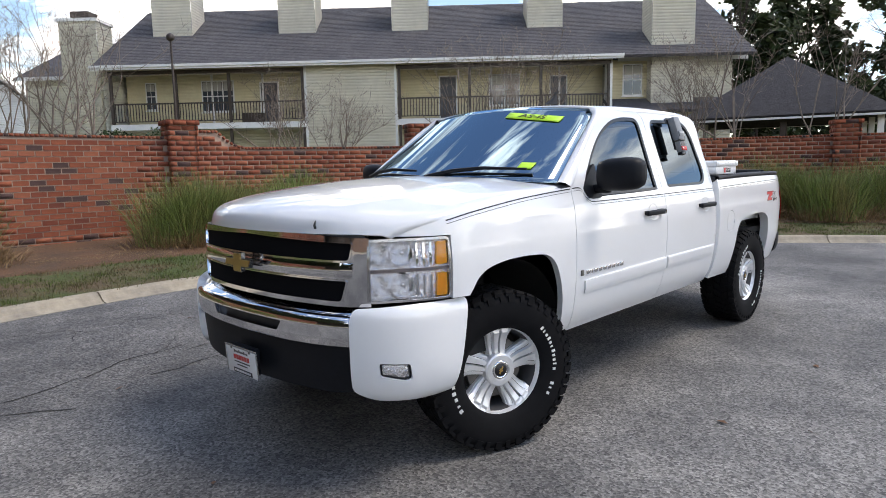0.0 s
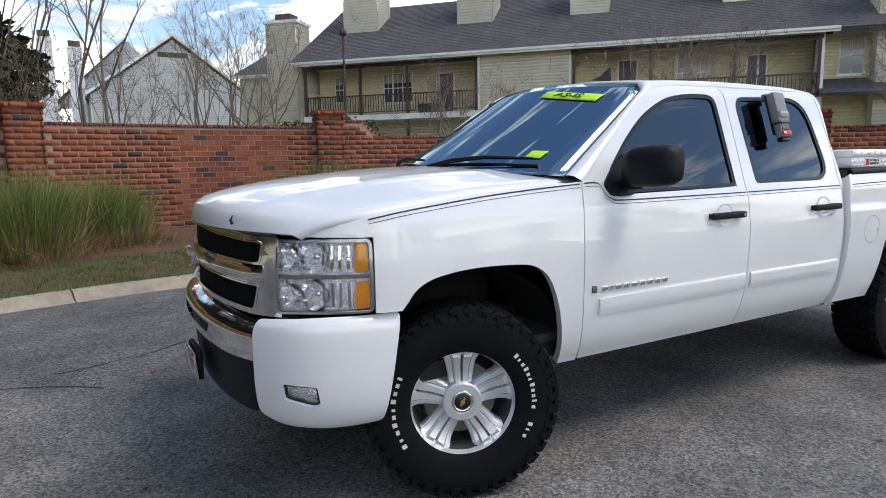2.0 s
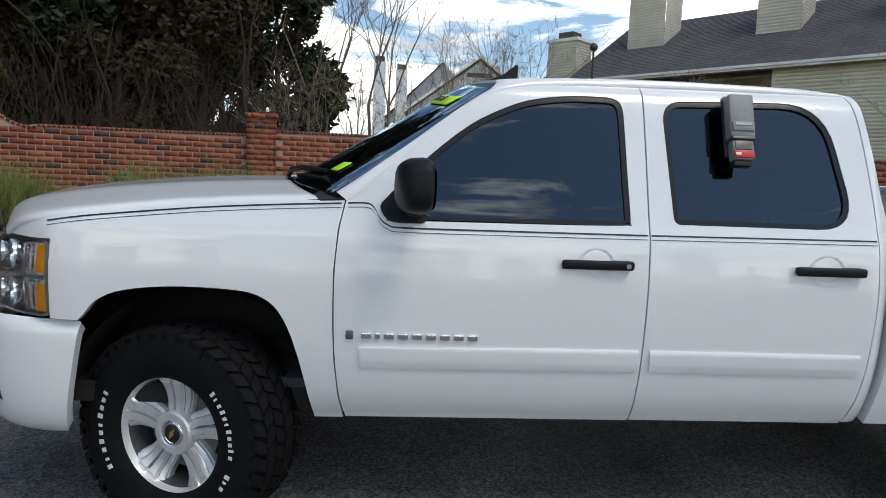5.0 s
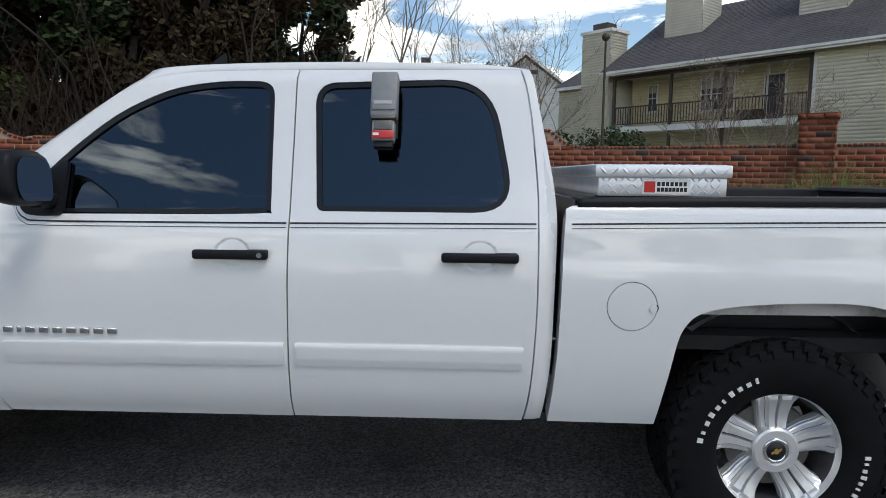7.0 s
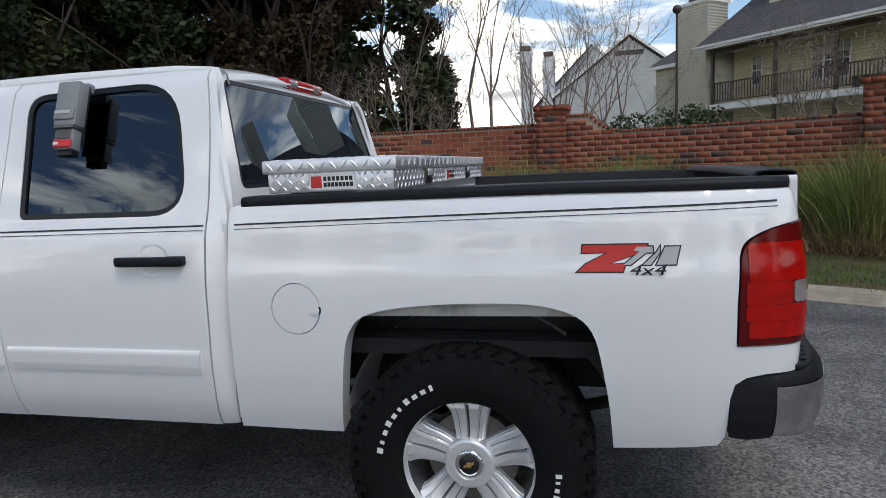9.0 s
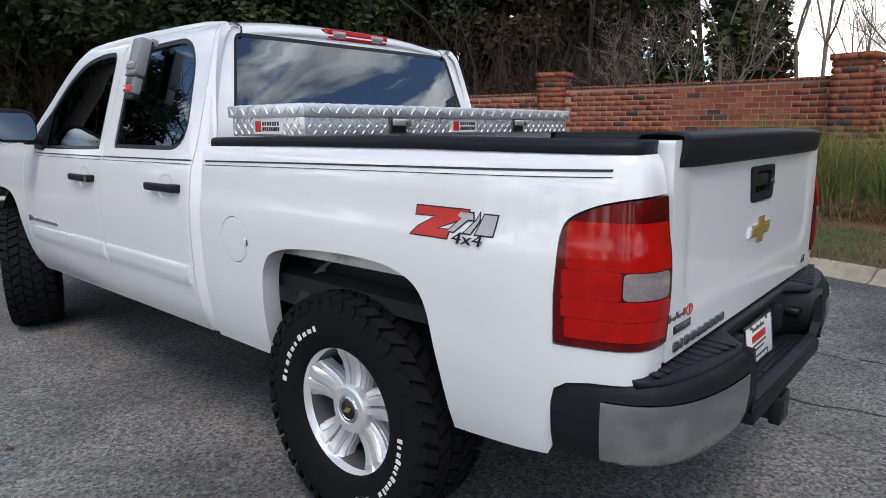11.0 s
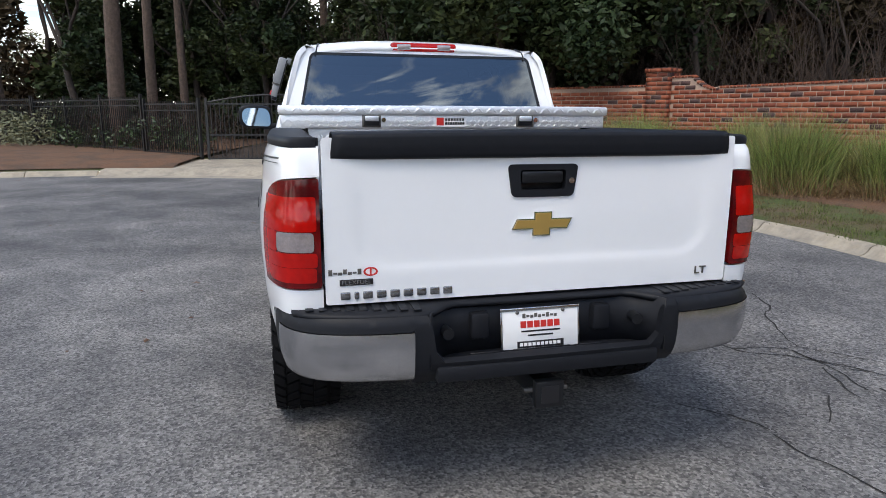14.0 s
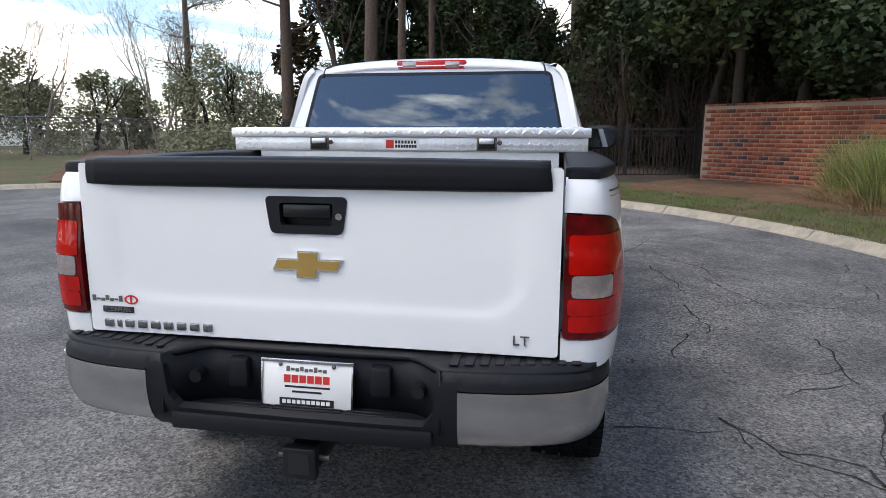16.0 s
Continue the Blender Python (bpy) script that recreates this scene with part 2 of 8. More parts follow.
def densify(poly, step):
    out = []
    for a, b in zip(poly, poly[1:] + poly[:1]):
        n = max(1, int(math.ceil(math.dist(a, b) / step)))
        out += [(a[0] + (b[0] - a[0]) * k / n, a[1] + (b[1] - a[1]) * k / n) for k in range(n)]
    return out


def area(poly):
    return 0.5 * sum(a[0] * b[1] - b[0] * a[1] for a, b in zip(poly, poly[1:] + poly[:1]))


def inset(poly, d):
    """Moves an outline inwards (or outwards, d < 0) by d."""
    poly = poly if area(poly) > 0 else poly[::-1]
    n, out = len(poly), []
    for i in range(n):
        a, b, c = (Vector(poly[j % n]) for j in (i - 1, i, i + 1))
        e0, e1 = (b - a).normalized(), (c - b).normalized()
        n0, n1 = Vector((-e0.y, e0.x)), Vector((-e1.y, e1.x))
        m = (n0 + n1)
        m = m.normalized() if m.length > 1e-6 else n0
        k = d / max(0.4, m.dot(n0))
        out.append(tuple(b + m * k))
    return out


def rounded(poly, r, n=5):
    """An outline with its corners rounded."""
    out = []
    m = len(poly)
    for i in range(m):
        a, b, c = (Vector(poly[j % m]) for j in (i - 1, i, i + 1))
        rr = r[i] if hasattr(r, "__len__") else r
        if rr <= 0:
            out.append(tuple(b))
            continue
        d0, d1 = (a - b), (c - b)
        rr = min(rr, d0.length * 0.49, d1.length * 0.49)
        p0, p1 = b + d0.normalized() * rr, b + d1.normalized() * rr
        for k in range(n + 1):
            t = k / n
            out.append(tuple(p0 * (1 - t) ** 2 + b * 2 * t * (1 - t) + p1 * t * t))
    return out


def panel(name, outline, holes, fn, material, parent, label="", depth=0.02, du=0.07, dv=0.035, step=0.03, lift=0.0, mirror=False):
    """A sheet cut to an outline in (u, v) and bent by fn(u, v) -> (x, y, z), with a turned-in edge of the given depth. mirror: on the other side of the truck."""
    outline = outline if area(outline) > 0 else outline[::-1]
    polys = [densify(outline, step)] + [densify(h, step) for h in holes]
    bm = bmesh.new()
    for poly in polys:
        vs = [bm.verts.new((u, v, 0)) for u, v in poly]
        for a, b in zip(vs, vs[1:] + vs[:1]):
            bm.edges.new((a, b))
    bmesh.ops.triangle_fill(bm, use_beauty=True, use_dissolve=False, edges=bm.edges[:], normal=(0, 0, 1))
    us, vs_ = [p[0] for p in polys[0]], [p[1] for p in polys[0]]
    for axis, lo, hi, d in ((1, min(vs_), max(vs_), dv), (0, min(us), max(us), du)):
        k = int((hi - lo) / d)
        for i in range(1, k + 1):
            c = lo + (hi - lo) * i / (k + 1)
            bmesh.ops.bisect_plane(bm, geom=bm.verts[:] + bm.edges[:] + bm.faces[:], dist=1e-5, plane_co=(c, 0, 0) if axis == 0 else (0, c, 0), plane_no=(1, 0, 0) if axis == 0 else (0, 1, 0))
    bmesh.ops.triangulate(bm, faces=bm.faces[:])
    bm.verts.index_update()
    e = 1e-3

    def at(u, v):
        p = Vector(fn(u, v))
        n = (Vector(fn(u + e, v)) - Vector(fn(u - e, v))).cross(Vector(fn(u, v + e)) - Vector(fn(u, v - e))).normalized()
        return p + n * lift, n
    verts, norms = [], []
    for v in bm.verts:
        p, n = at(v.co.x, v.co.y)
        verts.append(p)
        norms.append(n)
    faces = []
    for f in bm.faces:
        f.normal_update()
        idx = [v.index for v in f.verts]
        faces.append(idx if f.normal.z > 0 else idx[::-1])
    bm.free()
    if depth:
        for k, poly in enumerate(polys):
            ccw = area(poly) > 0
            ring = []
            for u, v in poly:
                p, n = at(u, v)
                ring.append((p, p - n * depth))
            m = len(ring)
            for i in range(m):
                a, b = ring[i], ring[(i + 1) % m]
                q = [a[0], a[1], b[1], b[0]]
                if (k == 0) != ccw:
                    q = q[::-1]
                fn_ = (q[1] - q[0]).cross(q[2] - q[0]).normalized()
                base = len(verts)
                verts += q
                norms += [fn_] * 4
                faces.append([base, base + 1, base + 2, base + 3])
    if mirror:
        verts = [(p[0], -p[1], p[2]) for p in verts]
        norms = [(n[0], -n[1], n[2]) for n in norms]
        faces = [f[::-1] for f in faces]
    return link_mesh(name, verts, faces, material, parent, label, True, norms)


def text_mesh(name, text, size, m, material, parent, label="", depth=0.0015, shear=0.0, stretch=1.0):
    cu = bpy.data.curves.new(name, "FONT")
    cu.body, cu.size, cu.align_x, cu.align_y, cu.extrude, cu.shear = text, size, "CENTER", "CENTER", depth, shear
    cu.resolution_u = 3
    ob = bpy.data.objects.new(name, cu)
    scene.collection.objects.link(ob)
    me = bpy.data.meshes.new_from_object(ob.evaluated_get(bpy.context.evaluated_depsgraph_get()))
    bpy.data.objects.remove(ob)
    me.transform(Matrix.Diagonal((stretch, 1, 1, 1)))
    me.materials.clear()
    me.materials.append(material)
    return place(name, me, parent, label, m)


# ---- the pickup truck: front towards -x, driver's side towards -y ----
truck = thing("pickup_truck", (1.85, 0, 0), "white crew cab pickup truck with lifted suspension, parked on asphalt", "truck")
AXLE_F, AXLE_R, WHEEL_R = 0.0, 3.645, 0.42


def table(xs, ys, n=600):
    """A quick look-up of ys over xs."""
    lo, hi = xs[0], xs[-1]
    t = [float(v) for v in np.interp(np.linspace(lo, hi, n + 1), xs, ys)]
    k = n / (hi - lo)

    def f(v):
        q = (v - lo) * k
        if q <= 0:
            return t[0]
        if q >= n:
            return t[n]
        i = int(q)
        return t[i] + (t[i + 1] - t[i]) * (q - i)
    return f


def curve_of(pts):
    dense = catmull(pts, 8)
    return table([p[0] for p in dense], [p[1] for p in dense])


cab_prof = curve_of([(0.40, -0.885), (0.49, -0.905), (0.54, -0.935), (0.62, -0.968), (0.75, -0.994), (0.88, -1.004), (1.0, -1.007), (1.08, -1.005), (1.14, -0.998), (1.20, -0.990), (1.25, -0.981), (1.285, -0.968), (1.32, -0.955), (1.40, -0.930), (1.60, -0.867), (1.79, -0.806), (1.84, -0.776), (1.87, -0.735), (1.89, -0.68), (1.95, -0.5)])
bed_prof = curve_of([(0.40, -0.895), (0.50, -0.925), (0.60, -0.958), (0.75, -0.988), (0.9, -1.0), (1.02, -1.004), (1.10, -1.0), (1.16, -0.99), (1.25, -0.982), (1.31, -0.972), (1.34, -0.96), (1.37, -0.94), (1.5, -0.90)])

NOSE = [(-0.30, -1.005), (-0.40, -1.002), (-0.48, -0.988), (-0.55, -0.958), (-0.62, -0.915), (-0.70, -0.850), (-0.78, -0.775), (-0.845, -0.69), (-0.885, -0.60), (-0.927, -0.40), (-0.95, -0.20), (-0.957, 0.0), (-0.95, 0.2)]
TAIL = [(4.25, -1.005), (4.37, -1.0), (4.47, -0.985), (4.57, -0.963), (4.64, -0.94), (4.685, -0.912), (4.708, -0.875), (4.716, -0.83), (4.718, -0.77), (4.72, -0.6)]


def arc_table(pts, sign):
    d = catmull(pts, 10)
    s = [0.0]
    for a, b in zip(d, d[1:]):
        s.append(s[-1] + math.dist(a, b))
    u = [pts[0][0] + sign * v for v in s]
    if sign < 0:
        u, d = u[::-1], d[::-1]
    return u, [p[0] for p in d], [p[1] for p in d]


_nu, _nx, _ny = arc_table(NOSE, -1)
_tu, _tx, _ty = arc_table(TAIL, 1)
PLAN_U, PLAN_X, PLAN_Y = _nu + [1.0, 2.5] + _tu, _nx + [1.0, 2.5] + _tx, _ny + [-1.005, -1.005] + _ty


plan_x, plan_y = table(PLAN_U, PLAN_X, 4000), table(PLAN_U, PLAN_Y, 4000)


def bodyside(u, z, prof=cab_prof):
    tx, ty = plan_x(u + 0.02) - plan_x(u - 0.02), plan_y(u + 0.02) - plan_y(u - 0.02)
    k = (1.005 + prof(z)) / math.hypot(tx, ty)
    corner = max(0.0, u - 2.70) if prof is cab_prof else 0.0
    return (plan_x(u) - ty * k, plan_y(u) + tx * k + 6.0 * corner ** 2, z)


def bedside_map(u, z):
    return bodyside(u, z, bed_prof)


def u_at(x, pts_u=_nu, pts_x=_nx):
    """The place along the nose's plan curve where it crosses x."""
    i = min(range(len(pts_x)), key=lambda k: abs(pts_x[k] - x))
    return pts_u[i]


_nose = table([p[1] for p in catmull(NOSE[:12], 10)], [p[0] for p in catmull(NOSE[:12], 10)])


def nose_x(y):
    return _nose(-abs(y))


def both(name, outline, holes, fn, material, parent=None, label="", **kw):
    return [panel(name, outline, holes, fn, material, parent or truck, label, mirror=m, **kw) for m in (False, True)]


U_TAIL = min((abs(plan_y(u) + 0.790), u) for u in np.linspace(4.6, 5.1, 400))[1]
U_HL0, U_HL1 = u_at(-0.785), -0.475          # headlight: inner and outer edge along the nose
U_HOOD = u_at(-0.712)

# front fenders
ARCH_F = catmull([(-0.362, 0.884), (-0.335, 0.915), (-0.295, 0.962), (-0.22, 0.998), (-0.10, 1.018), (0.03, 1.024), (0.16, 1.020), (0.27, 1.008), (0.34, 0.975), (0.385, 0.925), (0.425, 0.84), (0.46, 0.72), (0.487, 0.59), (0.505, 0.49)], 3)
HOODLINE = [(U_HOOD, 1.187), (U_HOOD + 0.05, 1.208), (U_HOOD + 0.12, 1.232), (-0.50, 1.262), (-0.35, 1.284), (-0.13, 1.309), (0.10, 1.332), (0.35, 1.349), (0.612, 1.363)]
SEAM_FRONT = [(0.618, 0.49), (0.600, 0.60), (0.585, 0.75), (0.579, 0.90), (0.579, 1.10), (0.592, 1.26), (0.612, 1.363)]
fender_out = [(-0.470, 0.886)] + ARCH_F + SEAM_FRONT + HOODLINE[::-1][1:] + [(U_HL1 - 0.10, 1.184), (-0.470, 1.184)]
fenders = both("fender", fender_out, [], bodyside, M_WHITE, depth=0.035)

# front doors
DOOR_F = [(p[0] + 0.006, p[1]) for p in catmull([(0.622, 0.495)] + SEAM_FRONT[1:], 3)]
A_PILLAR = catmull([(0.618, 1.363), (0.66, 1.385), (0.75, 1.470), (0.871, 1.575), (0.995, 1.685), (1.12, 1.777), (1.24, 1.828), (1.38, 1.85), (1.60, 1.858), (1.784, 1.86)], 3)
door_f_out = DOOR_F + A_PILLAR + [(1.789, 1.60), (1.792, 1.27), (1.786, 0.80), (1.780, 0.500)]
WIN_F = catmull([(0.775, 1.305), (0.80, 1.405), (0.862, 1.478), (0.958, 1.572), (1.082, 1.672), (1.20, 1.738), (1.32, 1.784), (1.47, 1.808), (1.60, 1.812), (1.668, 1.806), (1.700, 1.775), (1.708, 1.70), (1.715, 1.50), (1.722, 1.318), (1.712, 1.306), (1.50, 1.300), (1.0, 1.296), (0.80, 1.294)], 3, True)
WIN_R = rounded([(1.895, 1.315), (1.862, 1.805), (2.545, 1.825), (2.640, 1.315)][::-1], [0.16, 0.19, 0.09, 0.03], 7)
doors_f = both("front_door", door_f_out, [WIN_F], bodyside, M_WHITE, depth=0.03)
door_r_out = [(1.786, 0.502), (1.792, 0.80), (1.798, 1.27), (1.795, 1.60), (1.790, 1.86)] + [(2.2, 1.862), (2.655, 1.862)] + catmull([(2.655, 1.862), (2.68, 1.76), (2.70, 1.60), (2.716, 1.40), (2.718, 1.27), (2.717, 1.0), (2.713, 0.86), (2.70, 0.65), (2.679, 0.505)], 3)
doors_r = both("rear_door", door_r_out, [WIN_R], bodyside, M_WHITE, depth=0.03)
for doors, win in ((doors_f, WIN_F), (doors_r, WIN_R)):
    for d, m in zip(doors, (False, True)):
        panel("window_trim", win, [inset(win, 0.021)], bodyside, M_SATIN, d, "black rubber window trim", depth=0.02, lift=-0.004, mirror=m)
        panel("window_glass", inset(win, 0.018), [], bodyside, M_GLASS, d, "dark tinted window glass", depth=0.005, lift=-0.012, mirror=m)

# cab corner behind the rear door
corner = catmull([(2.662, 1.864), (2.687, 1.76), (2.707, 1.60), (2.722, 1.40), (2.724, 1.27), (2.723, 1.0), (2.719, 0.86), (2.706, 0.65), (2.687, 0.512)], 3) + catmull([(2.752, 0.512), (2.775, 0.70), (2.783, 0.86), (2.788, 1.07), (2.795, 1.28), (2.785, 1.40), (2.758, 1.55), (2.728, 1.70), (2.707, 1.81), (2.692, 1.864)], 3)
both("cab_corner", corner, [], bodyside, M_WHITE, depth=0.03)

# roof rails and A-pillars: from the door frame round to windshield and roof
def ws_x(y, z):
    return 0.989 + (z - 1.852) / 0.596 + 0.45 * y * y


def ws_edge(z):
    return -cab_prof(z) - 0.052


def roof_edge(x):
    return float(np.interp(x, (1.1, 1.3, 2.2, 2.6, 2.72), (0.70, 0.71, 0.712, 0.70, 0.675)))


_roof = curve_of([(1.0, 1.872), (1.08, 1.897), (1.3, 1.922), (1.8, 1.938), (2.3, 1.934), (2.55, 1.922), (2.63, 1.904), (2.685, 1.884), (2.71, 1.862)])


def roof_z(x, y):
    c = _roof(x)
    return c - 0.042 * (abs(y) / 0.71) ** 2.6


def cab_frame(mirror):
    s = 1 if not mirror else -1
    rows = []
    for u, z in A_PILLAR[:-1] + [(1.784, 1.861), (2.0, 1.863), (2.3, 1.864), (2.5, 1.864), (2.64, 1.864), (2.690, 1.862)]:
        a = np.array(bodyside(u, z))
        if u < 1.16:
            zz = min(z + 0.028, 1.862)
            yy = ws_edge(zz)
            b = np.array((ws_x(yy, zz) + 0.004, -yy, zz))
        else:
            yy = roof_edge(u)
            b = np.array((u, -yy, roof_z(u, yy)))
        m = (a + b) / 2 + np.array((-0.010 if u < 1.16 else 0, -0.012, 0.012))
        rows.append([a + np.array((0, 0.006, -0.012)), a, a * 0.72 + m * 0.28 + np.array((0, -0.002, 0.002)), m, b * 0.72 + m * 0.28 + np.array((0, -0.001, 0.003)), b])
    n = len(rows[0])
    verts = [(p[0], p[1] * s, p[2]) for r in rows for p in r]
    faces = []
    for i in range(len(rows) - 1):
        for j in range(n - 1):
            f = [i * n + j, i * n + j + 1, (i + 1) * n + j + 1, (i + 1) * n + j]
            faces.append(f[::-1] if s > 0 else f)
    return link_mesh("roof_rail", verts, faces, M_WHITE, truck, smooth=True)


for k in (False, True):
    cab_frame(k)


def grid(name, nu, nv, fn, material, parent, label="", flip=False, thick=0.0, smooth=True):
    verts = [fn(i / nu, j / nv) for i in range(nu + 1) for j in range(nv + 1)]
    faces = []
    for i in range(nu):
        for j in range(nv):
            f = [i * (nv + 1) + j, (i + 1) * (nv + 1) + j, (i + 1) * (nv + 1) + j + 1, i * (nv + 1) + j + 1]
            faces.append(f[::-1] if flip else f)
    ob = link_mesh(name, verts, faces, material, parent, label, smooth)
    if thick:
        md = ob.modifiers.new("thick", "SOLIDIFY")
        md.thickness, md.offset = thick, -1
    return ob


def roof_fn(a, b):
    y = -1 + 2 * b
    x0 = ws_x(y * 0.70, 1.897 - 0.04 * abs(y) ** 2.6)
    x = x0 + (2.706 - x0) * (a ** 0.9)
    return (x - 0.05 * a * abs(y) ** 4 * 0.5, y * roof_edge(x), roof_z(x, y * roof_edge(x)))


grid("roof", 26, 24, roof_fn, M_WHITE, truck, thick=0.02)


def shield_fn(a, b):
    s = -1 + 2 * b
    z0, z1 = 1.415 - 0.03 * abs(s) ** 2, 1.897 - 0.042 * abs(s) ** 2.6
    z = z0 + (z1 - z0) * a
    y = s * ws_edge(z)
    return (ws_x(y, z), y, z)


shield = grid("windshield", 18, 24, shield_fn, M_SHIELD, truck, "tinted windshield reflecting the sky", flip=True, thick=0.005)
# dark band printed round the edge of the windshield
def band_fn(side):
    def f(a, b):
        if side == 0:
            p = shield_fn(1 - 0.07 * b, a)
        elif side == 3:
            p = shield_fn(0.10 * b, a)
        else:
            p = shield_fn(a, 0.035 * b if side == 1 else 1 - 0.035 * b)
        return (p[0] + 0.010, p[1], p[2] - 0.006)
    return f


for k in (1, 2, 3):
    grid("windshield_border", 20 if k == 3 else 14, 3, band_fn(k), M_SATIN, shield, "black printed windshield border", thick=0.002)

# back of the cab with its window
def cabback(u, z):
    x = float(np.interp(z, (0.5, 0.9, 1.30, 1.50, 1.78, 1.84, 1.875), (2.78, 2.80, 2.82, 2.775, 2.703, 2.688, 2.672)))
    return (x - 0.020 * (abs(u) / 0.85) ** 4, u, z)


back_out = [(-0.90, 0.53), (0.90, 0.53), (0.945, 0.66), (0.962, 1.0), (0.945, 1.28), (0.888, 1.50), (0.825, 1.70), (0.785, 1.80), (0.725, 1.852), (0.5, 1.868), (0, 1.874), (-0.5, 1.868), (-0.725, 1.852), (-0.785, 1.80), (-0.825, 1.70), (-0.888, 1.50), (-0.945, 1.28), (-0.962, 1.0), (-0.945, 0.66)]
rear_win = rounded([(-0.805, 1.40), (0.805, 1.40), (0.712, 1.828), (-0.712, 1.828)], 0.04, 5)
back = panel("cab_back", back_out, [rear_win], cabback, M_WHITE, truck, depth=0.03)
panel("window_trim", rear_win, [inset(rear_win, 0.016)], cabback, M_SATIN, back, "black rubber window trim", lift=-0.003)
panel("rear_window", inset(rear_win, 0.014), [], cabback, M_REARG, back, "dark tinted rear window reflecting clouds", depth=0.005, lift=-0.006)
for s in (-1, 1):
    tube("roof_seam", [(2.58, s * 0.655, roof_z(2.58, 0.655) + 0.001), (2.64, s * 0.665, roof_z(2.64, 0.665) + 0.002), (2.672, s * 0.67, 1.852), (2.690, s * 0.682, 1.805)], 0.006, M_SATIN, truck, "black roof drip seal", 6)
# brake lamp on the roof's rear edge
lamp = box("brake_lamp", 2.635, 2.703, -0.213, 0.213, 1.845, 1.897, M_TAIL2, truck, "red high brake lamp with clear ends", 0.016, 3)
for s in (-1, 1):
    box("clear_lens", 2.65, 2.706, s * 0.13 - 0.045, s * 0.13 + 0.045, 1.851, 1.889, M_TAILW, lamp, "", 0.008)

# hood
hood_edge = [bodyside(u, z) for u, z in catmull([(u, z) for u, z in HOODLINE[:-1]] + [(0.52, 1.358)], 5)]
_c = catmull([(-0.948, 1.200), (-0.946, 1.245), (-0.925, 1.280), (-0.86, 1.312), (-0.70, 1.350), (-0.45, 1.384), (-0.15, 1.412), (0.10, 1.427), (0.25, 1.430)], 5)


def hood_fn(a, b):
    s = -1 + 2 * b
    ke, kc = a * (len(hood_edge) - 1), (a ** 1.15) * (len(_c) - 1)
    ie, ic = min(int(ke), len(hood_edge) - 2), min(int(kc), len(_c) - 2)
    E = np.array(hood_edge[ie]) * (1 - ke + ie) + np.array(hood_edge[ie + 1]) * (ke - ie)
    C = np.array(_c[ic]) * (1 - kc + ic) + np.array(_c[ic + 1]) * (kc - ic)
    w = abs(s)
    if w > 0.985:
        E = E + np.array((0, 0.004, -0.012 * (w - 0.985) / 0.015))
    ridge = 0.007 * math.exp(-((w - 0.62) / 0.10) ** 2) * min(1, a * 5)
    x = C[0] + (E[0] - C[0]) * w ** 2.3
    return (x, (E[1] + 0.004) * -s, C[1] + (E[2] - C[1]) * w ** 2.2 + ridge)


grid("hood", 46, 48, hood_fn, M_WHITE, truck, thick=0.012, flip=True)
# cowl between hood and windshield, with two wipers
def cowl_fn(a, b):
    p, q = np.array(hood_fn(1.0, 1 - b)), np.array(shield_fn(0.02, b))
    r = p * (1 - a) + q * a
    return (r[0], r[1], r[2] - 0.012 + 0.006 * math.sin(a * math.pi))


grid("cowl", 4, 30, cowl_fn, M_BLACK, truck, "black plastic cowl below the windshield", flip=True, thick=0.02)
for y0, y1 in ((-0.70, -0.13), (0.02, 0.60)):
    def on(y, z, d=0.018):
        return (ws_x(y, z) - d, y, z + d * 1.1)
    w = tube("wiper", [on(y1 + 0.02, 1.415, 0.02), on(y0 * 0.3 + y1 * 0.7, 1.432, 0.035), on(y0 * 0.6 + y1 * 0.4, 1.447, 0.034), on(y0, 1.45, 0.022)], [0.013, 0.013, 0.011, 0.006], M_BLACK, truck, "black windshield wiper")
    tube("wiper_blade", [on(y0 - 0.04, 1.43, 0.008), on((y0 + y1) / 2, 1.444, 0.008), on(y1 - 0.02, 1.437, 0.008)], 0.007, M_SATIN, w)
for s in (-1, 1):
    bm = bmesh.new()
    vs = [bm.verts.new(p) for p in ((0.50, s * 0.80, 1.392), (0.44, s * 0.93, 1.358), (0.62, s * 0.935, 1.372), (0.60, s * 0.87, 1.415))]
    bm.faces.new(vs if s < 0 else vs[::-1])
    r = bmesh.ops.extrude_face_region(bm, geom=bm.faces[:])
    bmesh.ops.translate(bm, vec=(0, 0, -0.02), verts=[v for v in r["geom"] if isinstance(v, bmesh.types.BMVert)])
    part("cowl_corner", bm, M_SATIN, truck)

# stickers on the windshield
def shield_patch(name, y0, y1, z0, z1, skew, material, label):
    def f(a, b):
        y, z = y0 + (y1 - y0) * b, z0 + (z1 - z0) * a
        z += skew * b
        return (ws_x(y, z) - 0.006, y, z + 0.008)
    return grid(name, 3, 8, f, material, shield, label, flip=False, thick=0.001)


sticker = shield_patch("price_sticker", -0.205, -0.605, 1.815, 1.853, -0.05, M_LIME, "lime green sticker lettered AS-IS")
_p = Vector((ws_x(0.405, 1.812) - 0.0125, -0.405, 1.822))
_ty = (Vector((ws_x(0.60, 1.787), -0.60, 1.787)) - Vector((ws_x(0.21, 1.836), -0.21, 1.836))).normalized()
_tz = Vector((1 / 0.596, 0, 1)).normalized()
_tz = (_tz - _ty * _tz.dot(_ty)).normalized()
_tn = _ty.cross(_tz)
_m = Matrix((( _ty.x, _tz.x, _tn.x, _p.x), (_ty.y, _tz.y, _tn.y, _p.y), (_ty.z, _tz.z, _tn.z, _p.z), (0, 0, 0, 1)))
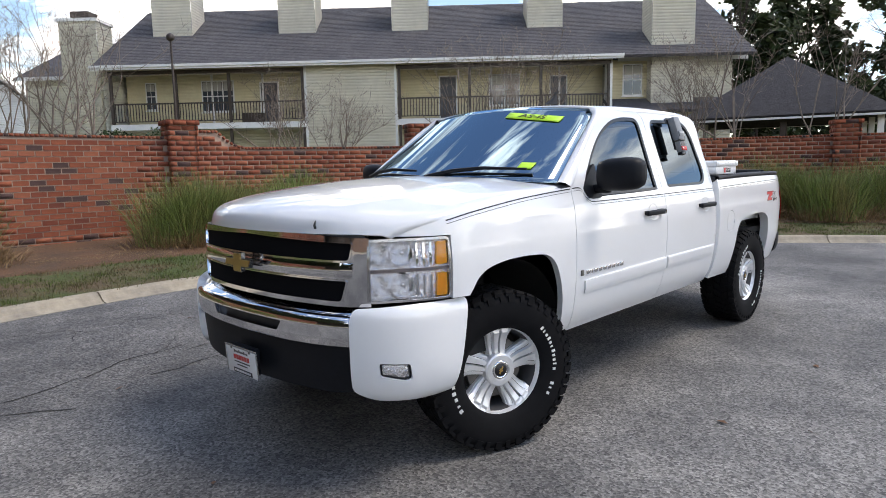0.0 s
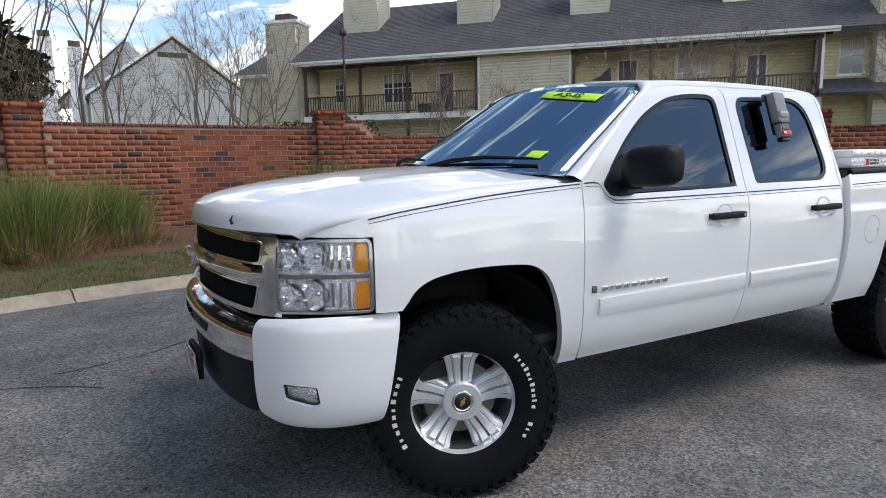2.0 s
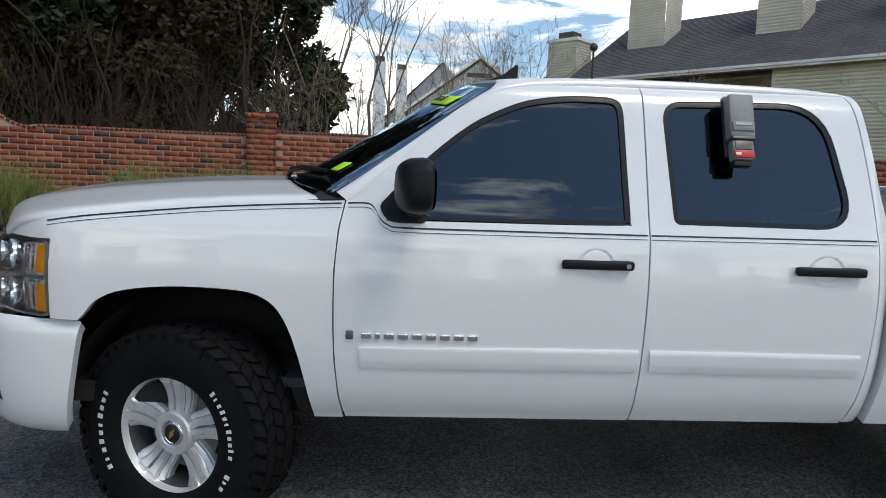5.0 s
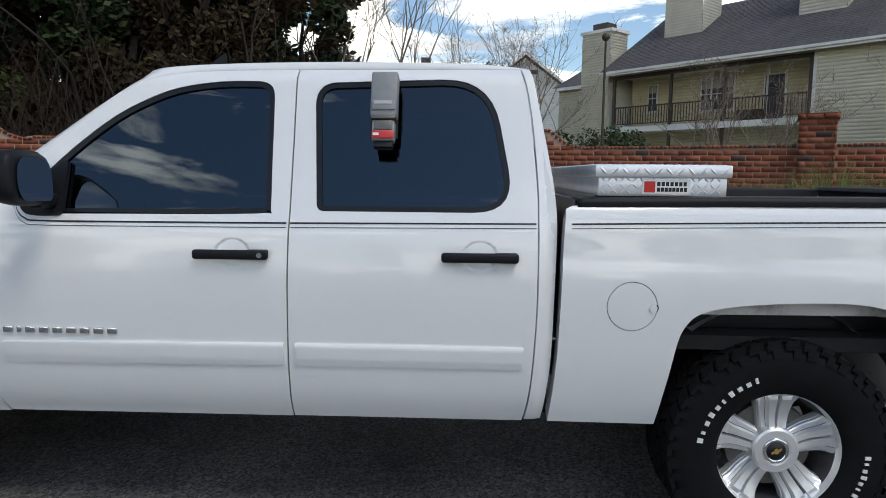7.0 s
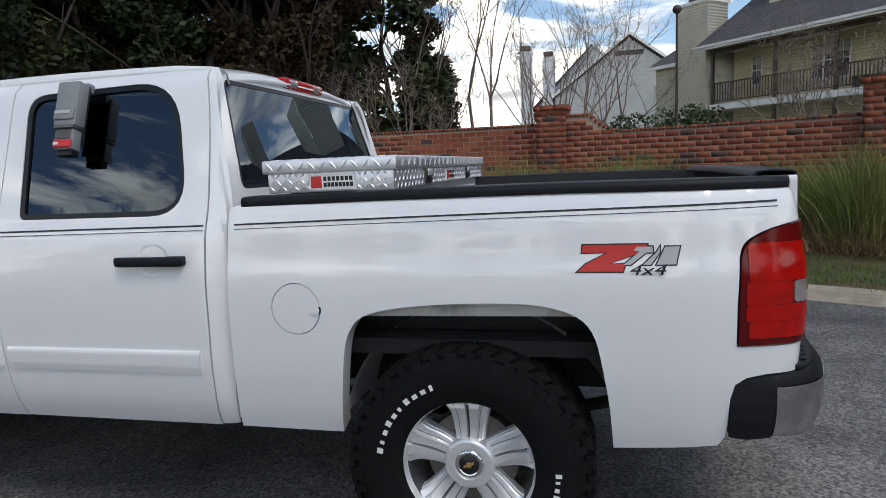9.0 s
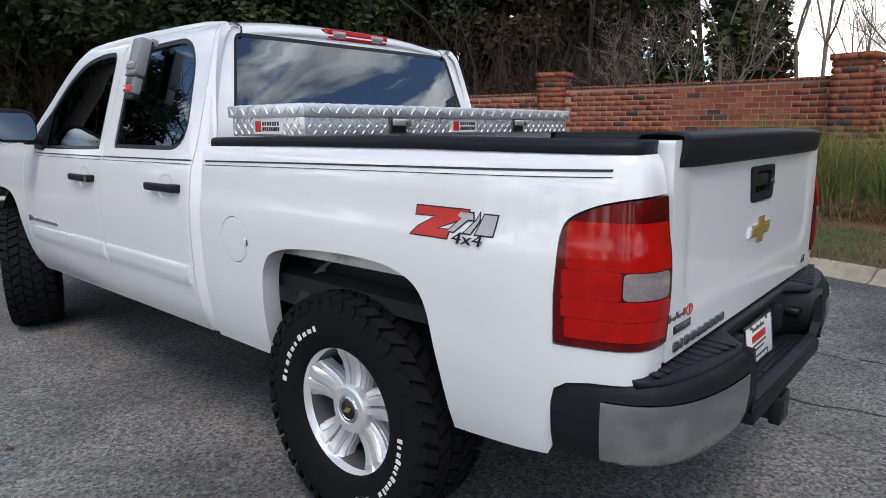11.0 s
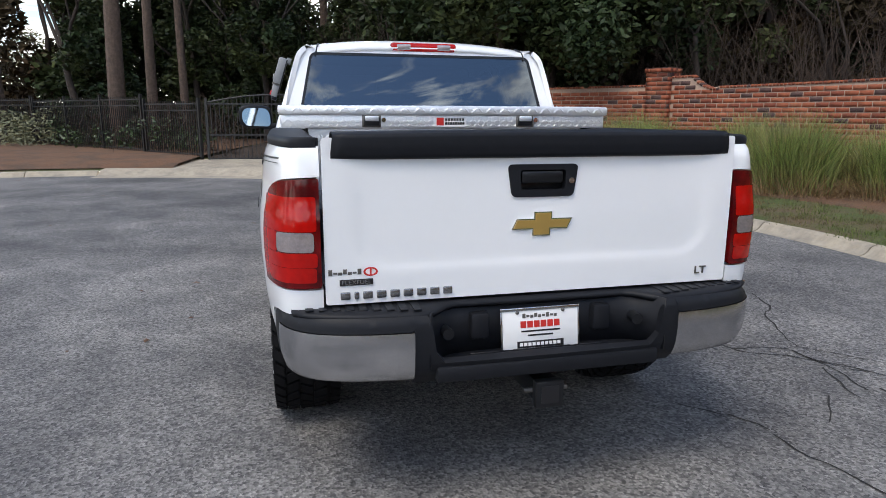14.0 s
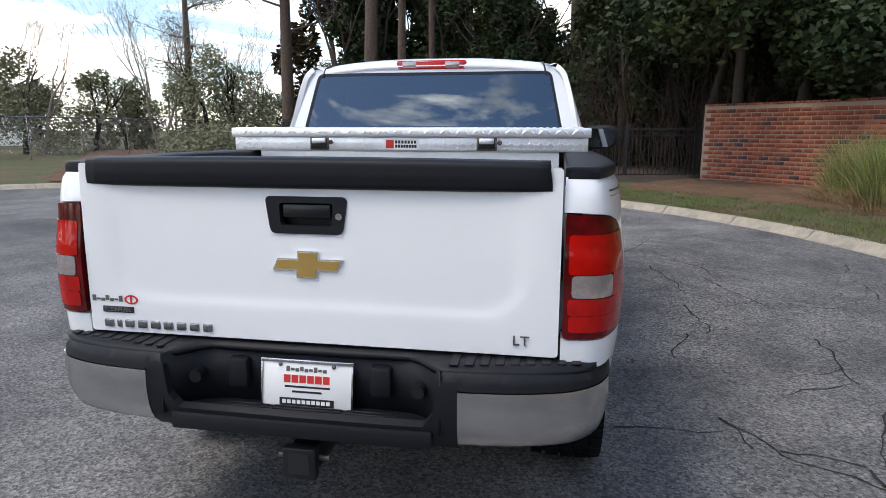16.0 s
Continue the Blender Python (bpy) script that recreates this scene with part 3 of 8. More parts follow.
text_mesh("lettering", "AS-IS", 0.060, _m, M_INK, sticker, shear=0.2, stretch=1.5)
shield_patch("inspection_sticker", -0.62, -0.70, 1.470, 1.505, -0.004, M_LIME, "small lime green paper sticker")

# pinstripes along the side
def stripe(pts, fn, parent, m):
    for dz in (0.0, -0.016):
        line = catmull([(u, z + dz) for u, z in pts], 5)
        lo = [(u, z - (0.0030 if dz == 0 else 0.0012)) for u, z in line]
        panel("pinstripe", lo + [(u, z + (0.0030 if dz == 0 else 0.0012)) for u, z in line][::-1], [], fn, M_INK, parent, "thin dark pinstripe", depth=0.0, lift=0.0015, step=0.08, du=0.1, dv=0.02, mirror=m)


for k, m in enumerate((False, True)):
    stripe([(-0.49, 1.250), (-0.35, 1.272), (-0.13, 1.297), (0.10, 1.320), (0.35, 1.338), (0.60, 1.352)], bodyside, fenders[k], m)
    stripe([(0.625, 1.354), (0.70, 1.355), (0.728, 1.335), (0.748, 1.300), (0.78, 1.277), (0.84, 1.268), (1.2, 1.268), (1.785, 1.270)], bodyside, doors_f[k], m)
    stripe([(1.80, 1.270), (2.3, 1.274), (2.712, 1.277)], bodyside, doors_r[k], m)

# lower mouldings, handles and key cylinder
def bulge(lo, hi, fn, out):
    def f(u, z):
        p = fn(u, z)
        t = (z - lo) / (hi - lo)
        return (p[0], p[1] - out * (0.55 + 0.45 * min(1, max(0, t * 3)) - 0.55 * max(0, (t - 0.75) * 4) ** 2), p[2])
    return f


for k, m in enumerate((False, True)):
    panel("side_moulding", rounded([(0.690, 0.722), (1.770, 0.731), (1.774, 0.822), (0.680, 0.806)], 0.006, 2), [], bulge(0.722, 0.822, bodyside, 0.011), M_WHITE, doors_f[k], "white protective side moulding", depth=0.012, mirror=m, dv=0.012)
    panel("side_moulding", rounded([(1.822, 0.732), (2.668, 0.732), (2.674, 0.822), (1.816, 0.822)], 0.006, 2), [], bulge(0.732, 0.822, bodyside, 0.011), M_WHITE, doors_r[k], "white protective side moulding", depth=0.012, mirror=m, dv=0.012)
    s = -1 if not m else 1
    for d, x0, x1, key in ((doors_f[k], 1.444, 1.725, True), (doors_r[k], 2.366, 2.648, False)):
        cup = [((x0 + x1) / 2 + 0.072 * math.cos(a), 1.158 + 0.062 * math.sin(a)) for a in np.linspace(0, 2 * math.pi, 28, endpoint=False)]
        panel("handle_cup", cup, [], lambda u, z, c=(x0 + x1) / 2: np.array(bodyside(u, z)) + np.array((0, 0.014 * max(0, 1 - ((u - c) / 0.07) ** 2 - ((z - 1.158) / 0.06) ** 2) + 0.0, 0)), M_WHITE, d, depth=0.0, lift=0.004, mirror=m, du=0.02, dv=0.015)
        bm = bmesh.new()
        bm_box(x0, x1, s * 1.022 - 0.012, s * 1.022 + 0.012, 1.137, 1.173, 0.011, 3, bm)
        bm_box(x0 + 0.01, x0 + 0.06, s * 0.985, s * 1.02, 1.142, 1.168, 0.005, 2, bm)
        bm_box(x1 - 0.085, x1 - 0.004, s * 0.985, s * 1.02, 1.138, 1.172, 0.006, 2, bm)
        h = part("door_handle", bm, M_BLACK, d, "black plastic pull handle", True, 40)
        if key:
            bm = bm_lathe([(0.0, -0.004), (0.010, -0.004), (0.010, 0.002), (0.0, 0.002)], 14)
            bmesh.ops.translate(bm, vec=(x1 - 0.026, s * 1.034, 1.155), verts=bm.verts)
            part("key_cylinder", bm, M_CHROME, h)
    # raised name plate, as plain chrome blocks
    if not m:
        xs = 0.690
        box("badge", 0.632, 0.660, -1.012, -0.998, 0.838, 0.872, M_STEEL, doors_f[k], "small grey square badge", 0.004)
        for i in range(9):
            w = 0.020 if i == 1 else 0.040
            bm = bm_box(xs, xs + w, -1.013, -1.0, 0.842, 0.868, 0.005)
            bmesh.ops.transform(bm, matrix=Matrix.Shear("XY", 4, (0, 0)), verts=bm.verts)
            part("badge_block", bm, M_CHROME, doors_f[k], "plain chrome badge block", True, 30)
            xs += w + 0.0135

# mirrors
def mirror_head(s):
    bm = bmesh.new()
    sec = [(0.0, 0.55), (0.06, 0.85), (0.25, 1.0), (0.6, 1.02), (0.85, 0.93), (0.97, 0.72), (1.0, 0.45)]
    rings = []
    for a, k in sec:
        y = 0.985 + 0.275 * a
        ring = []
        for q in range(20):
            t = 2 * math.pi * q / 20
            cx, cz = math.cos(t), math.sin(t)
            ex = math.copysign(abs(cx) ** 0.65, cx) * (0.085 if cx < 0 else 0.035) * k
            ez = math.copysign(abs(cz) ** 0.6, cz) * 0.098 * k
            ring.append(bm.verts.new((0.875 + ex + 0.042 * a, s * y, 1.425 + 0.012 * a + ez)))
        rings.append(ring)
    for r0, r1 in zip(rings, rings[1:]):
        for q in range(20):
            bm.faces.new((r0[q], r0[(q + 1) % 20], r1[(q + 1) % 20], r1[q]))
    bm.faces.new(rings[0])
    bm.faces.new(rings[-1])
    bmesh.ops.recalc_face_normals(bm, faces=bm.faces[:])
    head = part("side_mirror", bm, M_BLACK, truck, "black door mirror", True, 60)
    pl = [(1.01, 1.345), (1.20, 1.352), (1.232, 1.40), (1.228, 1.475), (1.19, 1.505), (1.03, 1.500), (1.0, 1.46), (0.995, 1.37)]
    pl = rounded(pl, 0.03, 3)
    verts = [(0.914 + 0.042 * (y - 1.0) / 0.27, s * y, z) for y, z in pl]
    link_mesh("mirror_glass", verts, [list(range(len(verts)))[:: (1 if s > 0 else -1)]], M_CHROME, head, "silvered mirror glass")
    bm = bm_box(0.845, 0.905, min(s * 0.92, s * 1.06), max(s * 0.92, s * 1.06), 1.318, 1.372, 0.018, 3)
    part("mirror_arm", bm, M_BLACK, head, "", True, 50)
    tri = rounded([(0.742, 1.345), (0.775, 1.292), (0.83, 1.285), (0.925, 1.287), (0.925, 1.50), (0.80, 1.41)], 0.02, 3)
    panel("mirror_base", tri, [], bodyside, M_BLACK, head, "", depth=0.02, lift=0.012, mirror=s > 0)


for s in (-1, 1):
    mirror_head(s)

# antenna fin
bm = bmesh.new()
fin = [(1.20, 1.918), (1.34, 1.92), (1.345, 1.99), (1.335, 2.0), (1.32, 1.985), (1.27, 1.945)]
fv = [[bm.verts.new((x, -0.36 + dy * (0.3 if z > 1.95 else 1), z)) for x, z in fin] for dy in (-0.016, 0.016)]
bm.faces.new(fv[0])
bm.faces.new(fv[1][::-1])
for i in range(6):
    bm.faces.new((fv[0][i], fv[1][i], fv[1][(i + 1) % 6], fv[0][(i + 1) % 6]))
bmesh.ops.recalc_face_normals(bm, faces=bm.faces[:])
bmesh.ops.bevel(bm, geom=bm.edges[:], offset=0.004, segments=2, affect="EDGES")
part("antenna", bm, M_BLACK, truck, "black shark fin antenna", True, 40)

# ---- bed ----
ARCH_R = catmull([(3.183, 0.510), (3.198, 0.62), (3.214, 0.72), (3.236, 0.85), (3.262, 0.912), (3.305, 0.955), (3.40, 0.983), (3.55, 0.999), (3.72, 1.006), (3.87, 1.003), (3.97, 0.985), (4.04, 0.950), (4.078, 0.89), (4.10, 0.79), (4.120, 0.66), (4.132, 0.505)], 3)
bed_out = [(2.776, 0.512)] + ARCH_R + [(4.47, 0.527), (4.487, 0.56), (4.490, 0.70), (4.500, 0.745), (4.535, 0.768), (4.60, 0.778), (U_TAIL, 0.782), (U_TAIL, 0.868), (4.498, 0.868), (4.497, 1.0), (4.505, 1.14)] + catmull([(4.505, 1.14), (4.515, 1.175), (4.54, 1.20), (4.60, 1.226), (4.68, 1.242), (4.76, 1.248)], 3) + [(U_TAIL, 1.250), (U_TAIL, 1.352), (4.70, 1.356), (4.0, 1.362), (3.4, 1.358), (2.845, 1.346), (2.820, 1.335), (2.812, 1.20), (2.806, 1.0), (2.800, 0.80), (2.790, 0.65)]
FUEL = [(3.064 + 0.092 * math.cos(a), 0.982 + 0.092 * math.sin(a)) for a in np.linspace(0, 2 * math.pi, 36, endpoint=False)]
beds = both("bed_side", bed_out, [FUEL], bedside_map, M_WHITE, depth=0.075)
for k, m in enumerate((False, True)):
    fd = panel("fuel_door", inset(FUEL, 0.003), [], bedside_map, M_WHITE, beds[k], "round white fuel filler door", depth=0.01, mirror=m, du=0.05, dv=0.03)
    tab = [(3.140 + 0.014 * math.cos(a), 0.978 + 0.016 * math.sin(a)) for a in np.linspace(0, 2 * math.pi, 14, endpoint=False)]
    panel("finger_tab", tab, [], bedside_map, M_WHITE, fd, depth=0.008, lift=0.006, mirror=m)
    slot = [(3.153 + 0.006 * math.cos(a), 0.978 + 0.013 * math.sin(a)) for a in np.linspace(0, 2 * math.pi, 12, endpoint=False)]
    panel("finger_slot", slot, [], bedside_map, M_INK, fd, "dark finger slot", depth=0.003, lift=0.0025, mirror=m)
    stripe([(2.84, 1.279), (3.4, 1.289), (3.9, 1.297), (4.3, 1.303), (4.63, 1.308)], bedside_map, beds[k], m)
    # decal: a red slanted stroke and pale strokes outlined in black, and the lettering 4x4
    if not m:
        zs = [(4.026, 1.108), (4.050, 1.13), (4.118, 1.166), (4.040, 1.166), (4.043, 1.190), (4.235, 1.190), (4.232, 1.172), (4.120, 1.131), (4.170, 1.131), (4.163, 1.108)]
        panel("decal_edge", inset(zs, -0.004), [], bedside_map, M_INK, beds[k], "black outline of a side decal", depth=0, lift=0.001, mirror=m)
        panel("decal_stroke", zs, [], bedside_map, M_RED, beds[k], "slanted red decal stroke", depth=0, lift=0.002, mirror=m)
        for pts in ([(4.165, 1.128), (4.186, 1.128), (4.232, 1.165), (4.252, 1.165), (4.25, 1.183), (4.205, 1.183), (4.195, 1.172), (4.212, 1.168)], [(4.222, 1.128), (4.245, 1.128), (4.272, 1.165), (4.272, 1.183), (4.262, 1.165)], [(4.262, 1.128), (4.318, 1.128), (4.330, 1.182), (4.288, 1.182)]):
            panel("decal_edge", inset(pts, -0.004), [], bedside_map, M_INK, beds[k], depth=0, lift=0.0014, mirror=m)
            panel("decal_stroke", pts, [], bedside_map, M_GREY, beds[k], "pale grey decal stroke", depth=0, lift=0.0024, mirror=m)
        text_mesh("lettering", "4x4", 0.048, Matrix.Translation((4.232, -1.0045, 1.112)) @ pose(0, 0, 0, 90, 0, 0), M_INK, beds[k], depth=0.001, shear=0.25, stretch=1.5)
# bed rail caps
def rail_fn(s):
    prof = [(0.004, -0.010), (0.005, 0.008), (0.0, 0.017), (-0.012, 0.020), (-0.09, 0.021), (-0.165, 0.020), (-0.18, 0.014), (-0.184, -0.03)]

    def f(a, b):
        u = 2.862 + a * (U_TAIL - 0.003 - 2.862)
        k = b * (len(prof) - 1)
        i = min(int(k), len(prof) - 2)
        y, z = np.array(prof[i]) * (1 - k + i) + np.array(prof[i + 1]) * (k - i)
        top = float(np.interp(u, (2.86, 3.4, 4.0, 4.70), (1.350, 1.358, 1.361, 1.355)))
        x, yo, _ = bedside_map(u, 1.35)
        wide = max(abs(yo) - 0.800, 0.004)
        return (x, s * (abs(yo) + (y if y > 0 else y / 0.184 * wide)), top + z)
    return f


for s in (-1, 1):
    grid("bed_rail_cap", 90, 28, rail_fn(s), M_BLACK, truck, "black plastic cap on the bed rail", flip=s < 0, thick=0.004)
# bed inside
def quadstrip(name, pts, x0, x1, material, parent, label=""):
    verts = [(x, y, z) for x in (x0, x1) for y, z in pts]
    n = len(pts)
    return link_mesh(name, verts, [[i, i + 1, n + i + 1, n + i] for i in range(n - 1)], material, parent, label)


liner = quadstrip("bed_liner", [(-0.795, 1.372), (-0.80, 0.90), (-0.78, 0.86), (0.78, 0.86), (0.80, 0.90), (0.795, 1.372)], 2.87, 4.65, M_LINER, truck, "black plastic bed liner")
box("bed_front_wall", 2.855, 2.885, -0.93, 0.93, 0.84, 1.368, M_LINER, truck)
box("bed_floor", 2.85, 4.66, -0.90, 0.90, 0.80, 0.855, M_DARK, truck)
for s in (-1, 1):
    box("wheel_housing", 3.25, 4.05, min(s * 0.56, s * 0.80), max(s * 0.56, s * 0.80), 0.85, 1.06, M_LINER, truck, "", 0.04)

# tailgate
def tg_map(u, z):
    q = max(abs(u) - 0.60, 0.0)
    d = math.hypot(max(abs(u) - 0.56, 0) * 1.0, max(1.05 - z, 0)) - 0.115
    step = 1 / (1 + math.exp(-d / 0.009)) if z < 1.20 else 1 / (1 + math.exp(-(max(abs(u) - 0.56, 0) - 0.115) / 0.02))
    return (4.704 + 0.007 * step - 0.02 * max(0, z - 1.1) - 0.35 * max(0, abs(u) - 0.74) ** 2, u, z)


gate_out = rounded([(-0.783, 0.812), (0.783, 0.812), (0.783, 1.378), (-0.783, 1.378)], 0.012, 3)
gate_hole = rounded([(-0.118, 1.165), (0.118, 1.165), (0.135, 1.282), (-0.135, 1.282)], 0.02, 4)
tailgate = panel("tailgate", gate_out, [gate_hole], tg_map, M_WHITE, truck, depth=0.06, du=0.03, dv=0.012)
box("tailgate_inner", 4.63, 4.66, -0.77, 0.77, 0.83, 1.37, M_LINER, tailgate)
cap_pts = [(4.60, 1.368), (4.612, 1.387), (4.65, 1.391), (4.708, 1.389), (4.722, 1.383), (4.722, 1.350), (4.716, 1.316), (4.700, 1.311)]
def cap_fn(a, b):
    s = -1 + 2 * a
    k = b * (len(cap_pts) - 1)
    i = min(int(k), len(cap_pts) - 2)
    x, z = np.array(cap_pts[i]) * (1 - k + i) + np.array(cap_pts[i + 1]) * (k - i)
    yy = 0.752 - 0.03 * max(0, (z - 1.33)) / 0.07 * 0.3
    z2 = z + (0.006 * (1 - s * s) if z > 1.37 else 0)
    return (x - 0.012 * abs(s) ** 6, s * yy, z2)


grid("tailgate_cap", 40, 28, cap_fn, M_BLACK, tailgate, "black tailgate spoiler cap", thick=0.006)
hb = panel("tailgate_handle", gate_hole, [rounded([(-0.085, 1.19), (0.085, 1.19), (0.088, 1.262), (-0.088, 1.262)], 0.012, 3)], lambda u, z: (tg_map(u, z)[0], u, z), M_BLACK, tailgate, "black tailgate handle bezel with a lock", depth=0.03, lift=0.006)
box("handle_recess", 4.652, 4.660, -0.10, 0.10, 1.175, 1.275, M_SATIN, hb)
box("pull_lever", 4.664, 4.702, -0.080, 0.080, 1.213, 1.258, M_SATIN, hb, "", 0.008)
bm = bm_lathe([(0.0, 0.003), (0.011, 0.003), (0.011, -0.004)], 14)
bmesh.ops.rotate(bm, matrix=Matrix.Rotation(radians(-90), 3, "Z"), verts=bm.verts)
bmesh.ops.translate(bm, vec=(4.709, 0.108, 1.222), verts=bm.verts)
part("lock_cylinder", bm, M_DULL, hb)


def bowtie(w, h, depth, m, parent, edge_mat, face_mat):
    """A cross-like emblem, a gold face in a bright rim."""
    k = 0.16 * w
    out = [(-0.5 * w, -0.22 * h), (-k, -0.22 * h), (-k, -0.5 * h), (k * 0.85, -0.5 * h), (k * 0.85, -0.22 * h), (0.42 * w, -0.22 * h), (0.5 * w, 0.22 * h), (k, 0.22 * h), (k, 0.5 * h), (-k * 0.85, 0.5 * h), (-k * 0.85, 0.22 * h), (-0.42 * w, 0.22 * h)]
    obs = []
    for name, poly, z0, z1, mt in (("emblem", out, 0, depth, edge_mat), ("emblem_face", inset(out, 0.055 * h), depth * 0.5, depth * 1.25, face_mat)):
        n = len(poly)
        verts = [(x, y, z) for z in (z0, z1) for x, y in poly]
        faces = [list(range(n))[::-1], list(range(n, 2 * n))] + [[i, (i + 1) % n, n + (i + 1) % n, n + i] for i in range(n)]
        me_ob = link_mesh(name, verts, faces, mt, None, "plain cross-shaped emblem in a bright rim" if name == "emblem" else "gold emblem face")
        me_ob.data.transform(m)
        me_ob.parent = parent if name == "emblem" else obs[0]
        bpy.context.view_layer.update()
        me_ob.matrix_parent_inverse = me_ob.parent.matrix_world.inverted()
        obs.append(me_ob)


REAR = Matrix(((0, 0, 1, 0), (1, 0, 0, 0), (0, 1, 0, 0), (0, 0, 0, 1)))
FRONT = Matrix(((0, 0, -1, 0), (-1, 0, 0, 0), (0, 1, 0, 0), (0, 0, 0, 1)))
bowtie(0.235, 0.088, 0.012, Matrix.Translation((4.698, 0.0, 1.067)) @ REAR, tailgate, M_CHROME, M_GOLD)
# raised letters of the name as plain chrome blocks, trim letters and dealer badges
ys = -0.733
for i in range(9):
    w = 0.016 if i == 1 else 0.034
    part("badge_block", bm_box(4.705, 4.717, ys, ys + w, 0.828, 0.855, 0.004), M_BADGE, tailgate, "plain chrome badge block", True, 30)
    ys += w + 0.0135
text_mesh("lettering", "LT", 0.042, Matrix.Translation((4.713, 0.672, 0.858)) @ REAR, M_STEEL, tailgate, "raised trim letters", depth=0.003, stretch=1.15)
box("fuel_badge", 4.7105, 4.715, -0.735, -0.620, 0.878, 0.900, M_INK, tailgate, "black badge lettered FLEXFUEL", 0.002)
text_mesh("lettering", "FLEXFUEL", 0.021, Matrix.Translation((4.7155, -0.6775, 0.889)) @ REAR, M_DULL, tailgate, depth=0.0006, stretch=1.12)
for i in range(7):
    bm = bm_box(4.711, 4.713, -0.772 + i * 0.0165, -0.759 + i * 0.0165, 0.916 + 0.004 * (i % 2), 0.926 + 0.010 * ((i * 5) % 3 == 0), 0.0)
    part("dealer_mark", bm, M_STEEL, tailgate, "plain dark bars of a dealer sticker")
ring = [(0.025 * math.cos(a), 0.016 * math.sin(a)) for a in np.linspace(0, 2 * math.pi, 24, endpoint=False)]
panel("oval_badge", [(-0.628 + u, 0.924 + v) for u, v in ring], [[(-0.628 + u * 0.72, 0.924 + v * 0.68) for u, v in ring]], lambda u, z: (4.712, u, z), M_RED, tailgate, "plain red oval badge", depth=0.001)
box("oval_bar", 4.711, 4.713, -0.631, -0.625, 0.912, 0.936, M_RED, tailgate)

# tail lamps
TL = [(4.502, 0.874), (4.80, 0.876), (4.80, 1.247), (4.76, 1.244), (4.68, 1.238), (4.60, 1.222), (4.545, 1.197), (4.520, 1.172), (4.510, 1.14), (4.502, 1.0)]
TLo = rounded([TL[0], (U_TAIL - 0.004, 0.876), (U_TAIL - 0.004, 1.246)] + TL[4:], 0.008, 2)
for m in (False, True):
    tl = panel("tail_lamp", TLo, [], bedside_map, M_TAIL, truck, "red tail lamp with a clear reverse light", depth=0.03, lift=0.006, mirror=m, du=0.03, dv=0.03)
    def lens(name, u0, u1, z0, z1, mt, label, lift=0.0085, r=0.010):
        return panel(name, rounded([(u0, z0), (u1, z0), (u1, z1), (u0, z1)], r, 3), [], bedside_map, mt, tl, label, depth=0.004, lift=lift, mirror=m)
    U_IN = U_TAIL - 0.016
    lens("upper_lens", 4.528, U_IN, 1.0705, 1.185, M_TAIL2, "bright red brake lens")
    lens("reverse_lens", 4.668, U_IN - 0.010, 1.002, 1.068, M_TAILW, "clear reverse light", 0.0095, 0.014)
    lens("middle_lens", 4.520, 4.664, 0.9995, 1.0690, M_TAIL2, "bright red brake lens")
    lens("lower_lens", 4.520, U_IN, 0.949, 0.998, M_TAIL2, "bright red lamp lens")
    lens("signal_lens", 4.530, U_IN - 0.004, 0.896, 0.9475, M_TAIL2, "bright red lamp lens")

# ---- rear bumper ----
BUMP = [(4.485, -0.958), (4.58, -0.950), (4.66, -0.930), (4.73, -0.888), (4.785, -0.815), (4.822, -0.70), (4.842, -0.55), (4.852, -0.30), (4.855, 0.0)]
_bd = catmull(BUMP, 10)
_bs = [0.0]
for _a, _b in zip(_bd, _bd[1:]):
    _bs.append(_bs[-1] + math.dist(_a, _b))


_bx, _by = table(_bs, [p[0] for p in _bd]), table(_bs, [p[1] for p in _bd])
s_of_y = table([p[1] for p in _bd], _bs)
_bdepth = table((0.53, 0.57, 0.62, 0.68, 0.735, 0.765, 0.79), (0.06, 0.022, 0.006, 0.0, 0.002, 0.008, 0.035))


def bumper_map(s, z):
    tx, ty = _bx(s + 0.02) - _bx(s - 0.02), _by(s + 0.02) - _by(s - 0.02)
    d = _bdepth(z) / math.hypot(tx, ty)
    return (_bx(s) - ty * d, _by(s) + tx * d, z)


def mid_map(u, z):
    q = bumper_map(s_of_y(-abs(u)), z)
    return (q[0], u, z)


S_C0, S_C1 = 0.135, s_of_y(-0.50)
bump_out = [(-0.50, 0.535), (0.50, 0.535), (0.50, 0.788), (0.452, 0.788), (0.440, 0.76), (0.425, 0.66), (0.395, 0.618), (-0.395, 0.618), (-0.425, 0.66), (-0.440, 0.76), (-0.452, 0.788), (-0.50, 0.788)]
bumper = panel("rear_bumper", bump_out, [], mid_map, M_BLACK, truck, "black step bumper with chrome corners", depth=0.03)
for m in (False, True):
    panel("bumper_corner", [(S_C0, 0.572), (S_C0 + 0.1, 0.565), (S_C1, 0.562), (S_C1, 0.735), (S_C0, 0.735)], [], bumper_map, M_DULL, bumper, "worn chrome bumper corner", depth=0.02, lift=0.003, mirror=m)
    panel("bumper_end", rounded([(0.0, 0.56), (0.06, 0.548), (S_C0, 0.56), (S_C0, 0.738), (S_C1, 0.738), (S_C1, 0.788), (0.03, 0.788), (0.0, 0.74)], 0.01, 2), [], bumper_map, M_BLACK, bumper, "black plastic bumper end", depth=0.02, mirror=m)


